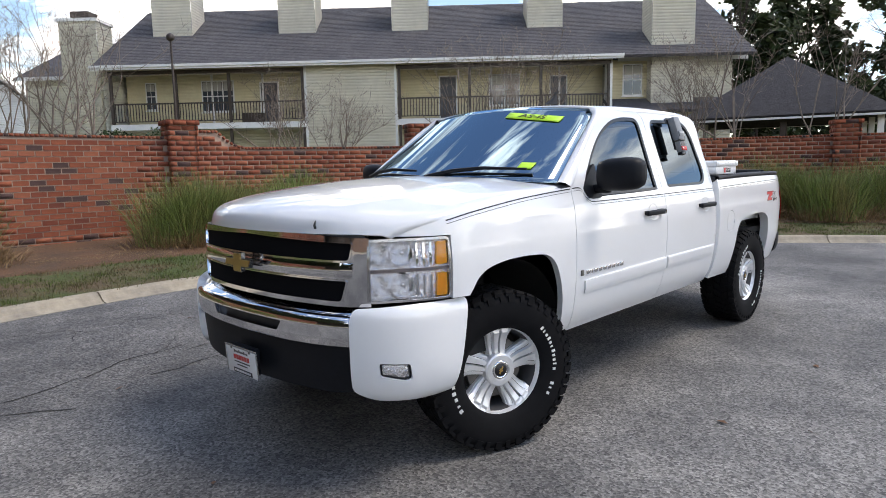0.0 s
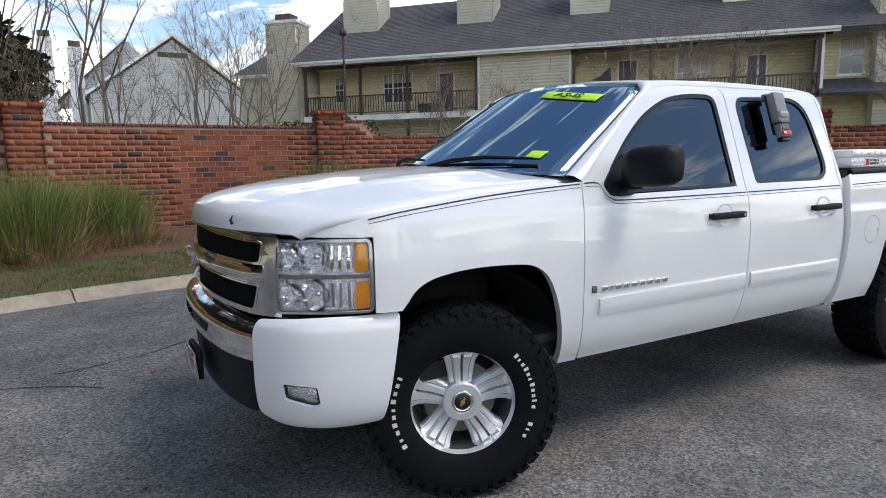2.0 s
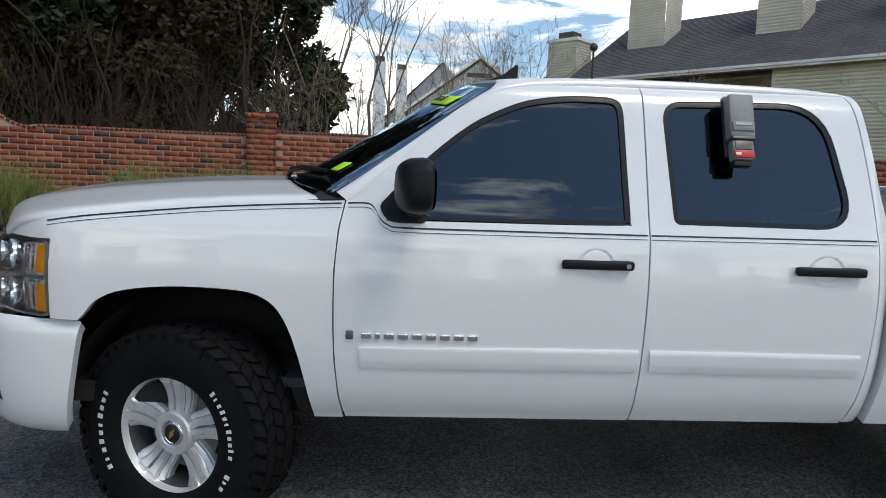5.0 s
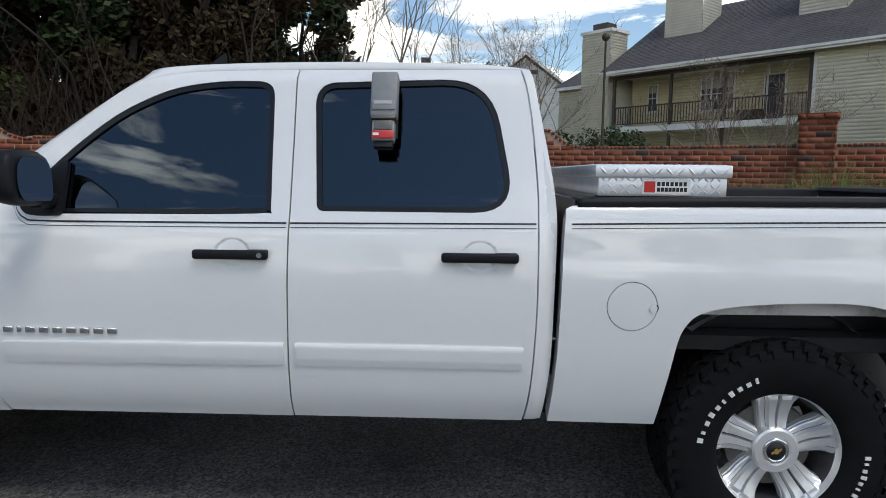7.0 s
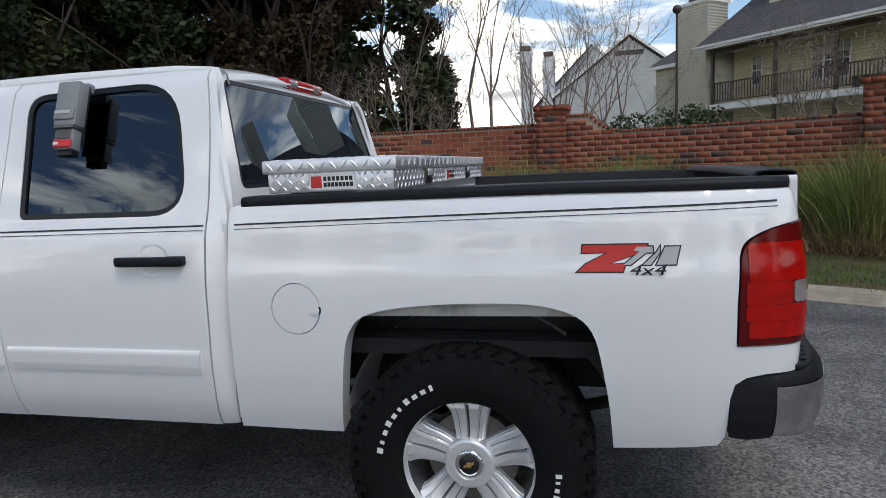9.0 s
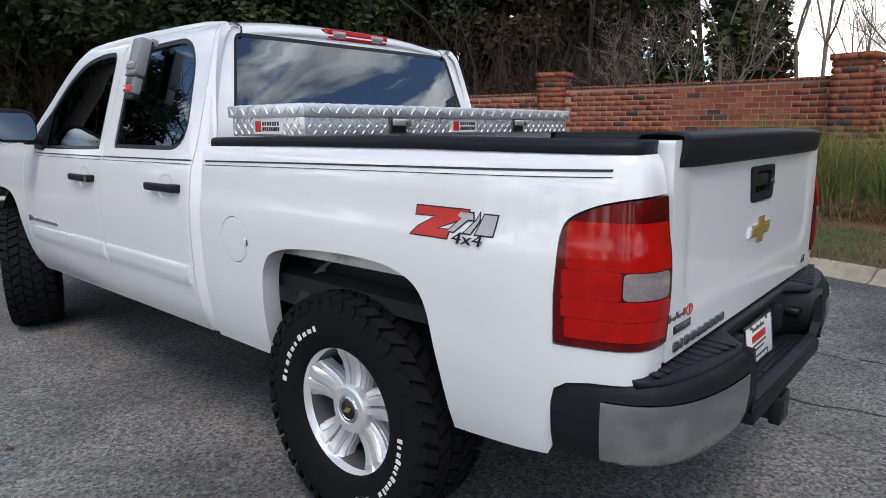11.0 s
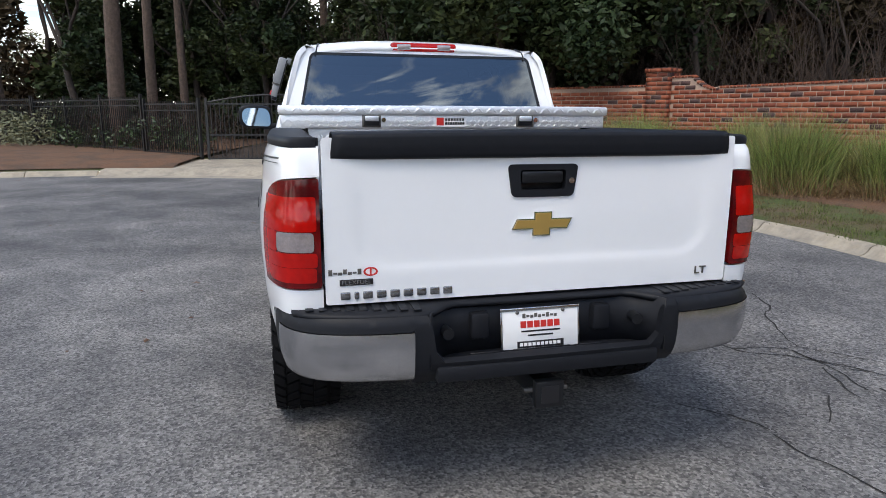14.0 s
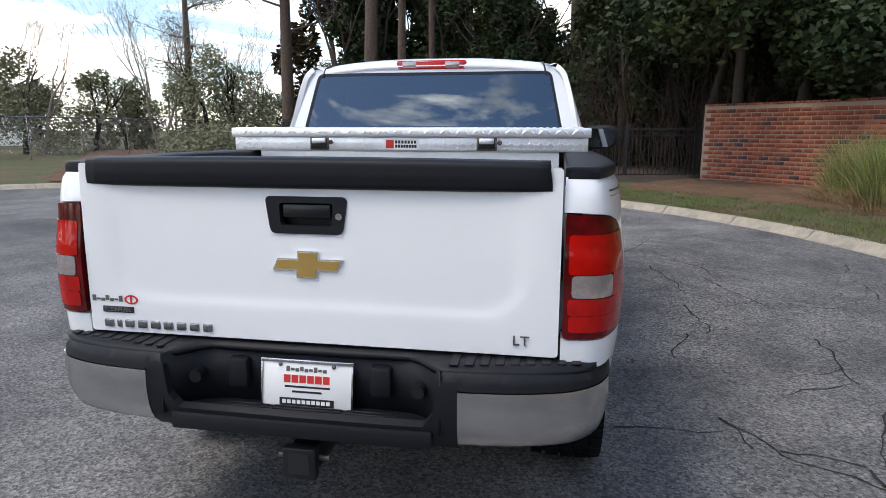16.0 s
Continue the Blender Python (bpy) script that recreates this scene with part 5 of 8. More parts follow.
ME_TYRE, ME_RIM, ME_LET, ME_CAPS, ME_GROOVE = tyre_mesh(), rim_mesh(), letter_mesh(), cap_meshes(), groove_mesh()
bm = bm_lathe([(0.0, -0.03), (0.165, -0.03), (0.17, -0.01), (0.17, 0.02), (0.06, 0.04), (0.06, 0.12), (0.0, 0.12)], 36)
ME_HUB = bpy.data.meshes.new("wheel")
bmesh.ops.recalc_face_normals(bm, faces=bm.faces[:])
bm.to_mesh(ME_HUB)
bm.free()
ME_HUB.materials.append(M_STEEL)
STEER = -21.0
for x, s, steer, spin in ((AXLE_F, -1, STEER, 0), (AXLE_R, -1, 0, -42), (AXLE_F, 1, STEER, 10), (AXLE_R, 1, 0, 20)):
    dx = -0.01 if steer else 0
    m = Matrix.Translation((x + dx, s * 0.838, WHEEL_R)) @ pose(0, 0, 0, 0, 0, steer + (180 if s > 0 else 0))
    ms = m @ pose(0, 0, 0, 0, -spin, 0)
    hub = place("wheel", ME_HUB, truck, "five-spoke alloy wheel with an off-road tyre", m)
    ty = place("tyre", ME_TYRE[0], hub, "black all-terrain tyre", ms)
    tagged(place("tread", ME_TYRE[1], hub, "chunky black tread blocks", ms), kind="stuff")
    tagged(place("white_lettering", ME_LET, hub, "raised white sidewall marks", ms), kind="stuff")
    place("rim", ME_RIM, hub, "machined five-spoke alloy rim", m)
    place("spoke_groove", ME_GROOVE, hub, "dark strips for the shade between the spoke bars", m)
    for nm, me in ME_CAPS:
        place(nm, me, hub, "black hub cap" if nm == "hub_cap" else "", m)
    mm = m @ Matrix(((1, 0, 0, 0), (0, 0, -1, -0.107), (0, 1, 0, 0), (0, 0, 0, 1))) @ pose(0, 0, 0, 0, 0, 60 if s < 0 and steer else 25)
    bowtie(0.045, 0.019, 0.002, mm, hub, M_GOLD, M_GOLD)

# wheel arches inside, underbody and axles
for s in (-1, 1):
    for xc, r, z0 in ((0.05, 0.53, 0.50), (3.66, 0.50, 0.50)):
        def arch_fn(a, b, xc=xc, r=r, s=s):
            t = math.pi * (0.955 - 0.91 * a)
            return (xc + r * math.cos(t), s * (0.45 + ((0.90 if xc < 1 else 0.84) - 0.45) * b), 0.48 + r * 0.98 * math.sin(t))
        grid("wheel_arch_liner", 20, 2, arch_fn, M_DARK if xc < 1 else M_LINERW, truck, flip=s > 0)
    panel("wheelhouse_panel", [(3.20, 0.93), (3.32, 0.935), (4.0, 0.94), (4.10, 0.93), (4.10, 1.03), (3.20, 1.03)], [], lambda u, z: (u, -0.895, z), M_LINERW, truck, "", depth=0, mirror=s > 0)
    for x in (3.0, 4.42):
        tube("spring_hanger", [(x, s * 0.52, 0.60), (x, s * 0.52, 0.47)], 0.025, M_DARK, truck)
    sp = tube("leaf_spring", [(3.0, s * 0.52, 0.52), (3.3, s * 0.52, 0.46), (3.645, s * 0.52, 0.44), (4.0, s * 0.52, 0.48), (4.42, s * 0.52, 0.58)], 0.026, M_DARK, truck, "dark steel leaf spring")
    box("frame_rail", -0.6, 4.55, min(s * 0.42, s * 0.50), max(s * 0.42, s * 0.50), 0.56, 0.70, M_DARK, truck)
box("underbody", -0.5, 2.78, -0.86, 0.86, 0.52, 0.60, M_DARK, truck)
box("front_bulkhead", -0.78, -0.70, -0.72, 0.72, 0.50, 1.16, M_DARK, truck)
box("engine_block", -0.62, 0.42, -0.46, 0.46, 0.42, 1.05, M_DARK, truck, "", 0.05)
axle = tube("rear_axle", [(3.645, -0.72, 0.42), (3.645, -0.18, 0.42), (3.645, 0.0, 0.42), (3.645, 0.18, 0.42), (3.645, 0.72, 0.42)], [0.045, 0.045, 0.13, 0.045, 0.045], M_DARK, truck, "", 14)
tube("front_axle", [(0, -0.72, 0.42), (0, 0.72, 0.42)], 0.04, M_DARK, truck)
tube("exhaust_pipe", [(2.2, 0.35, 0.50), (3.2, 0.40, 0.55), (3.9, 0.62, 0.56), (4.30, 0.74, 0.52), (4.44, 0.80, 0.52)], 0.036, M_STEEL, truck, "", 12)
box("rocker_panel", 0.55, 2.75, -0.90, 0.90, 0.498, 0.53, M_DARK, truck)
box("spare_wheel", 4.0, 4.4, -0.34, 0.34, 0.50, 0.66, M_DARK, truck, "", 0.06)

# cabin
box("cab_floor", 0.30, 2.75, -0.88, 0.88, 0.60, 0.64, M_INT, truck)
dash = box("dashboard", 0.55, 0.92, -0.86, 0.86, 1.05, 1.36, M_INT, truck, "dark dashboard", 0.05)
bm = bm_tube([(1.03 + 0.08 * math.sin(a) * 0.55, -0.42 + 0.19 * math.cos(a), 1.30 + 0.17 * math.sin(a)) for a in np.linspace(0, 2 * math.pi, 25)], 0.016, 8)
sw = part("steering_wheel", bm, M_SATIN, truck, "black steering wheel", True)
box("wheel_spokes", 0.99, 1.05, -0.58, -0.26, 1.27, 1.32, M_SATIN, sw, "", 0.012)
tube("steering_column", [(0.80, -0.42, 1.18), (1.03, -0.42, 1.30)], 0.035, M_SATIN, sw)
for x in (1.42, 2.18):
    for y in (-0.42, 0.42):
        st = box("seat", x - 0.26, x + 0.26, y - 0.27, y + 0.27, 0.85, 1.02, M_INT, truck, "dark cloth seat", 0.05)
        bm = bm_box(-0.07, 0.07, -0.26, 0.26, 0.0, 0.56, 0.05)
        bmesh.ops.transform(bm, matrix=Matrix.Translation((x + 0.25, y, 0.98)) @ pose(0, 0, 0, 0, 12, 0), verts=bm.verts)
        part("seat_back", bm, M_INT, st, "", True, 40)
        box("headrest", x + 0.33, x + 0.43, y - 0.13, y + 0.13, 1.53, 1.70, M_INT, st, "", 0.03)
box("headliner", 1.25, 2.60, -0.66, 0.66, 1.855, 1.868, M_INT, truck)
for s in (-1, 1):
    def card(u, z, s=s):
        return (u, -0.90 + 0.3 * max(0, z - 1.25), z)
    panel("door_card", [(0.65, 0.60), (2.70, 0.60), (2.70, 1.27), (0.75, 1.27)], [], card, M_INT, truck, "", depth=0, mirror=s > 0)
    panel("pillar_card", [(1.73, 1.25), (1.86, 1.25), (1.85, 1.84), (1.73, 1.84)], [], lambda u, z: np.array(bodyside(u, z)) + np.array((0, 0.035, 0)), M_INT, truck, "", depth=0, mirror=s > 0)

# ---- toolbox across the bed ----
tool = thing("toolbox", (3.19, 0, 1.38), "bright aluminium diamond-plate toolbox across the truck bed", "toolbox")


def diamonds(name, o, eu, ev, nu, nv, pitch, parent):
    """Raised diamond tread on a flat face."""
    o, eu, ev = Vector(o), Vector(eu).normalized(), Vector(ev).normalized()
    n = eu.cross(ev)
    verts, faces = [], []
    for i in range(nu):
        for j in range(nv):
            c = o + eu * ((i + 0.5) * pitch) + ev * ((j + 0.5) * pitch)
            d = (eu + ev if (i + j) % 2 else eu - ev).normalized()
            e = n.cross(d)
            b = len(verts)
            l, w, h = pitch * 0.52, pitch * 0.16, 0.0028
            verts += [c - d * l, c + e * w, c + d * l, c - e * w, c - d * l * 0.5 + n * h, c + d * l * 0.5 + n * h]
            faces += [(b, b + 3, b + 4), (b + 3, b + 2, b + 5), (b + 3, b + 5, b + 4), (b + 2, b + 1, b + 5), (b + 1, b, b + 4), (b + 1, b + 4, b + 5)]
    ob = link_mesh(name, verts, faces, M_TREADPL, parent)
    tagged(ob, kind="stuff")


tb = box("box_body", 2.945, 3.415, -0.905, 0.905, 1.381, 1.454, M_TREADPL, tool, "aluminium box body", 0.003)
box("box_well", 2.96, 3.40, -0.77, 0.77, 1.06, 1.385, M_TREADPL, tool)
lid = box("lid", 2.930, 3.430, -0.918, 0.918, 1.450, 1.497, M_TREADPL, tool, "aluminium lid with a folded edge", 0.006)
diamonds("diamond_tread", (2.95, -0.905, 1.384), (1, 0, 0), (0, 0, 1), 19, 3, 0.0235, tb)
diamonds("diamond_tread", (2.94, -0.918, 1.454), (1, 0, 0), (0, 0, 1), 12, 1, 0.040, lid)
diamonds("diamond_tread", (3.430, -0.90, 1.454), (0, 1, 0), (0, 0, 1), 45, 1, 0.040, lid)
diamonds("diamond_tread", (3.415, -0.893, 1.383), (0, 1, 0), (0, 0, 1), 76, 3, 0.0235, tb)
diamonds("diamond_tread", (2.94, -0.905, 1.497), (1, 0, 0), (0, 1, 0), 15, 56, 0.032, lid)
diamonds("diamond_tread", (3.40, -0.75, 1.10), (0, 1, 0), (0, 0, 1), 46, 8, 0.032, tb)
for y in (-0.44, 0.42):
    la = box("paddle_latch", 3.412, 3.422, y - 0.050, y + 0.050, 1.386, 1.449, M_STEEL, tool, "dark steel paddle latch", 0.004)
    box("latch_cup", 3.420, 3.426, y - 0.042, y + 0.042, 1.394, 1.440, M_INK, la, "", 0.002)
    box("latch_paddle", 3.422, 3.434, y - 0.036, y + 0.036, 1.418, 1.446, M_TREADPL, la, "", 0.004)
    tube("latch_lock", [(3.414, y + 0.063, 1.425), (3.424, y + 0.063, 1.425)], 0.012, M_CHROME, la, "", 12)


def maker_label(o, eu, parent, w, h):
    o, eu = Vector(o), Vector(eu)
    n = eu.cross(Vector((0, 0, 1)))
    def q(name, u0, u1, z0, z1, d, mt, lab=""):
        v = [o + eu * u + Vector((0, 0, z)) + n * dd for dd in (0, d) for u, z in ((u0, z0), (u1, z0), (u1, z1), (u0, z1))]
        return link_mesh(name, v, [(4, 5, 6, 7), (0, 1, 5, 4), (1, 2, 6, 5), (2, 3, 7, 6), (3, 0, 4, 7)], mt, parent, lab)
    q("maker_label", 0, w, 0, h, 0.0045, M_PLATE, "pale maker's label with plain bars")
    q("red_square", 0.04 * w, 0.27 * w, 0.12 * h, 0.88 * h, 0.005, M_RED)
    for r, z in ((7, 0.56), (8, 0.18)):
        for i in range(r):
            u = (0.31 + 0.64 * i / r) * w
            q("label_bar", u, u + 0.066 * w, z * h, (z + 0.28) * h, 0.005, M_INK)


maker_label((3.105, -0.905, 1.389), (1, 0, 0), tb, 0.175, 0.054)
maker_label((3.415, -0.095, 1.389), (0, 1, 0), tb, 0.175, 0.054)

# ---- key lockbox hung on the rear door's window ----
lb = thing("key_lockbox", (2.145, -0.90, 1.55), "grey key lockbox with a red front hung on the window", "lockbox")
LBM = Matrix.Translation((2.145, -0.838, 1.812)) @ pose(0, 0, 0, -17.5, 0, 0)
def lbx(name, x0, x1, y0, y1, z0, z1, mt, label="", bev=0.006, parent=None):
    bm = bm_box(x0, x1, y0, y1, z0, z1, bev, 2)
    bmesh.ops.transform(bm, matrix=LBM, verts=bm.verts)
    return part(name, bm, mt, parent or lb, label, True, 40)


case = lbx("case", -0.050, 0.050, -0.062, -0.006, -0.172, 0.006, M_BOXGREY, "grey plastic case", 0.010)
lbx("case_face", -0.044, 0.044, -0.069, -0.058, -0.150, -0.110, M_BOXGREY, "", 0.005)
lbx("white_mark", -0.034, 0.030, -0.0715, -0.067, -0.128, -0.116, M_GREY, "small pale sticker", 0.0)
lbx("hook", -0.045, 0.045, -0.012, 0.02, -0.02, 0.016, M_BOXGREY, "", 0.004)
lbx("collar", -0.046, 0.046, -0.064, -0.010, -0.182, -0.170, M_STEEL, "", 0.004)
low = lbx("key_shell", -0.042, 0.042, -0.054, -0.010, -0.262, -0.182, M_BOXGREY, "smoky lower shell", 0.006)
lbx("shell_window", -0.034, 0.034, -0.058, -0.052, -0.222, -0.186, M_STEEL, "", 0.003, low)
lbx("red_band", -0.040, 0.040, -0.0605, -0.050, -0.256, -0.226, M_REDPL, "red front band", 0.004, low)
lbx("white_tag", -0.036, -0.014, -0.0618, -0.0600, -0.246, -0.236, M_PLATE, "", 0.0, low)
lbx("foot", -0.036, 0.036, -0.045, -0.008, -0.285, -0.262, M_SATIN, "", 0.005)
# black plate standing in for the box's shadow and reflection on the glass
lbx("shadow_plate", -0.055, 0.05, -0.012, -0.002, -0.24, 0.0, M_SATIN, "", 0.003)


# ---- setting: a round turning place with kerb, verge and brick wall ----
CX, CY, R_KERB, R_WALL, GZ = 1.1, -6.0, 11.0, 16.2, -0.012


def polar(r, deg, z=0.0):
    return (CX + r * math.cos(radians(deg)), CY + r * math.sin(radians(deg)), z)


def fast_mesh(name, verts, quads, material, kind="", label="", parent=None, category="", smooth=False):
    verts, quads = np.asarray(verts, dtype=np.float32).reshape(-1, 3), np.asarray(quads, dtype=np.int32)
    k = quads.shape[1]
    me = bpy.data.meshes.new(name)
    me.vertices.add(len(verts))
    me.vertices.foreach_set("co", verts.ravel())
    me.loops.add(quads.size)
    me.loops.foreach_set("vertex_index", quads.ravel())
    me.polygons.add(len(quads))
    me.polygons.foreach_set("loop_start", np.arange(0, quads.size, k, dtype=np.int32))
    if smooth:
        me.polygons.foreach_set("use_smooth", np.ones(len(quads), dtype=bool))
    me.update(calc_edges=True)
    me.materials.append(material)
    ob = place(name, me, parent, label)
    tagged(ob, category=category, kind=kind)
    return ob


def asphalt_material():
    m = bpy.data.materials.new("worn_asphalt")
    m.use_nodes = True
    nt = m.node_tree
    b = nt.nodes["Principled BSDF"]
    lk = nt.links.new
    tc = nt.nodes.new("ShaderNodeTexCoord")

    def noise_tex(scale, detail=6, rough=0.6, dist=0.0):
        n = nt.nodes.new("ShaderNodeTexNoise")
        n.inputs["Scale"].default_value, n.inputs["Detail"].default_value = scale, detail
        n.inputs["Roughness"].default_value, n.inputs["Distortion"].default_value = rough, dist
        lk(tc.outputs["Object"], n.inputs["Vector"])
        return n.outputs["Fac"]

    def ramp(fac, p0, p1, c0, c1):
        r = nt.nodes.new("ShaderNodeValToRGB")
        r.color_ramp.elements[0].position, r.color_ramp.elements[1].position = p0, p1
        r.color_ramp.elements[0].color, r.color_ramp.elements[1].color = (*c0, 1), (*c1, 1)
        lk(fac, r.inputs["Fac"])
        return r.outputs["Color"]

    def mix(fac, a, c, blend="MIX"):
        x = nt.nodes.new("ShaderNodeMix")
        x.data_type, x.blend_type = "RGBA", blend
        if hasattr(fac, "links"):
            lk(fac, x.inputs["Factor"])
        else:
            x.inputs["Factor"].default_value = fac
        lk(a, x.inputs["A"])
        lk(c, x.inputs["B"])
        return x.outputs["Result"]
    broad = ramp(noise_tex(0.28, 7, 0.66, 0.2), 0.36, 0.66, (0.072, 0.071, 0.071), (0.185, 0.181, 0.175))
    patches = ramp(noise_tex(1.1, 7, 0.75, 0.2), 0.38, 0.70, (0.72, 0.72, 0.74), (1.40, 1.38, 1.35))
    base = mix(1.0, broad, patches, "MULTIPLY")
    vor = nt.nodes.new("ShaderNodeTexVoronoi")
    vor.inputs["Scale"].default_value = 78
    lk(tc.outputs["Object"], vor.inputs["Vector"])
    grain = ramp(vor.outputs["Color"], 0.15, 0.95, (0.32, 0.32, 0.33), (1.95, 1.93, 1.88))
    speck = ramp(noise_tex(60, 3, 0.8), 0.35, 0.68, (0.6, 0.6, 0.6), (1.4, 1.4, 1.4))
    base = mix(0.85, base, grain, "MULTIPLY")
    base = mix(0.8, base, speck, "MULTIPLY")
    rust = ramp(noise_tex(0.55, 4, 0.6, 0.4), 0.70, 0.80, (0, 0, 0), (0.35, 0.35, 0.35))
    col = nt.nodes.new("ShaderNodeRGB")
    col.outputs[0].default_value = (0.10, 0.055, 0.035, 1)
    base = mix(rust, base, col.outputs[0])
    lk(base, b.inputs["Base Color"])
    b.inputs["Roughness"].default_value = 0.82
    bp = nt.nodes.new("ShaderNodeBump")
    bp.inputs["Strength"].default_value, bp.inputs["Distance"].default_value = 0.5, 0.006
    lk(vor.outputs["Distance"], bp.inputs["Height"])
    lk(bp.outputs["Normal"], b.inputs["Normal"])
    return m


M_ASPHALT = asphalt_material()
M_CONC = mat("kerb_concrete", (0.36, 0.31, 0.235), 0.85, vary=0.2, noise_scale=9, bump=0.3, bump_scale=160, second=((0.24, 0.21, 0.17), 1.7, 0.45, 0.7))
M_LAWN = mat("winter_lawn", (0.060, 0.080, 0.018), 0.95, vary=0.5, noise_scale=26, bump=0.6, bump_scale=60, second=((0.11, 0.074, 0.04), 1.1, 0.42, 0.60))
M_STRAW = mat("pine_straw", (0.14, 0.07, 0.036), 0.95, vary=0.45, noise_scale=40, bump=0.8, bump_scale=90, second=((0.085, 0.052, 0.032), 1.6, 0.4, 0.65))
M_MORTAR = mat("mortar", (0.27, 0.19, 0.145), 0.95, vary=0.15, noise_scale=20)


def brick_material():
    m = mat("red_brick", (0.33, 0.10, 0.05), 0.85, bump=0.35, bump_scale=70)
    nt = m.node_tree
    lk = nt.links.new
    g, oi, ad, fr = (nt.nodes.new("ShaderNode" + k) for k in ("NewGeometry", "ObjectInfo", "Math", "Math"))
    fr.operation = "FRACT"
    lk(g.outputs["Random Per Island"], ad.inputs[0])
    lk(oi.outputs["Random"], ad.inputs[1])
    lk(ad.outputs[0], fr.inputs[0])
    r = nt.nodes.new("ShaderNodeValToRGB")
    cr = r.color_ramp
    cr.interpolation = "CONSTANT"
    tones = [(0.0, (0.227, 0.058, 0.027)), (0.22, (0.268, 0.074, 0.034)), (0.42, (0.199, 0.05, 0.025)), (0.60, (0.302, 0.095, 0.048)), (0.76, (0.241, 0.065, 0.03)), (0.88, (0.165, 0.044, 0.025)), (0.91, (0.073, 0.038, 0.033))]
    for i, (p, c) in enumerate(tones):
        e = cr.elements[i] if i < 2 else cr.elements.new(p)
        e.position, e.color = p, (*c, 1)
    lk(fr.outputs[0], r.inputs["Fac"])
    tc, n, mr, hs = (nt.nodes.new("ShaderNode" + k) for k in ("TexCoord", "TexNoise", "MapRange", "HueSaturation"))
    n.inputs["Scale"].default_value, n.inputs["Detail"].default_value, n.inputs["Roughness"].default_value = 3.0, 9, 0.75
    lk(tc.outputs["Object"], n.inputs["Vector"])
    mr.inputs["From Min"].default_value, mr.inputs["From Max"].default_value = 0.3, 0.7
    mr.inputs["To Min"].default_value, mr.inputs["To Max"].default_value = 0.68, 1.3
    lk(n.outputs["Fac"], mr.inputs["Value"])
    lk(r.outputs["Color"], hs.inputs["Color"])
    lk(mr.outputs["Result"], hs.inputs["Value"])
    lk(hs.outputs["Color"], nt.nodes["Principled BSDF"].inputs["Base Color"])
    return m


M_BRICK = brick_material()


def ring_mesh(name, rz, a0, a1, n, material, label="", kind="structure", parent=None):
    """A sheet round the turning place from a list of (radius, height)."""
    verts, quads = [], []
    m = len(rz)
    for i in range(n + 1):
        a = a0 + (a1 - a0) * i / n
        verts += [polar(r, a, z) for r, z in rz]
    for i in range(n):
        for j in range(m - 1):
            quads.append((i * m + j, i * m + j + 1, (i + 1) * m + j + 1, (i + 1) * m + j))
    return fast_mesh(name, verts, quads, material, kind, label, parent, smooth=True)


ring_mesh("road", [(0.01, GZ), (3, GZ), (6, GZ), (9, GZ), (R_KERB + 0.06, GZ + 0.004)], 0, 360, 120, M_ASPHALT, "grey worn asphalt turning place")
ring_mesh("ground", [(R_KERB + 0.24, GZ + 0.10), (12.2, 0.13), (13.0, 0.16), (14.0, 0.2), (16.0, 0.22), (20, 0.25), (40, 0.3), (120, 0.4), (900, 0.4)], 0, 360, 120, M_LAWN, "patchy winter grass with brown spots")
ring_mesh("mulch_bed", [(13.05, 0.155), (13.15, 0.185), (14.0, 0.225), (16.15, 0.24)], -12, 141, 100, M_STRAW, "brown pine straw mulch along the wall")
ring_mesh("mulch_bank", [(11.6, 0.13), (12.0, 0.21), (14.0, 0.30), (19.0, 0.34), (34.0, 0.36)], 168, 215, 60, M_STRAW, "orange brown pine straw bank under the pines")
ring_mesh("driveway", [(R_KERB - 0.5, GZ + 0.006), (R_KERB + 0.02, GZ + 0.016), (R_KERB + 0.26, 0.112), (12.2, 0.148), (13.0, 0.178), (13.75, 0.205)], 152, 175.9, 24, M_CONC, "pale concrete apron before the gate")
M_LITTER = mat("dark_leaf_litter", (0.055, 0.036, 0.024), 0.95, vary=0.5, noise_scale=9, bump=0.8, bump_scale=40, second=((0.03, 0.024, 0.018), 0.8, 0.4, 0.65))
ring_mesh("woodland_floor", [(17.4, 0.24), (18.0, 0.30), (26.0, 0.36), (60.0, 0.44)], 100, 168, 60, M_LITTER, "dark leaf litter under the trees")
ring_mesh("gate_floor", [(13.7, 0.163), (14.4, 0.215), (17.6, 0.29)], 141, 168, 30, M_LITTER, "dark leaf litter behind the gate")
# grass stubble at the verge's edge
rng = np.random.default_rng(5)


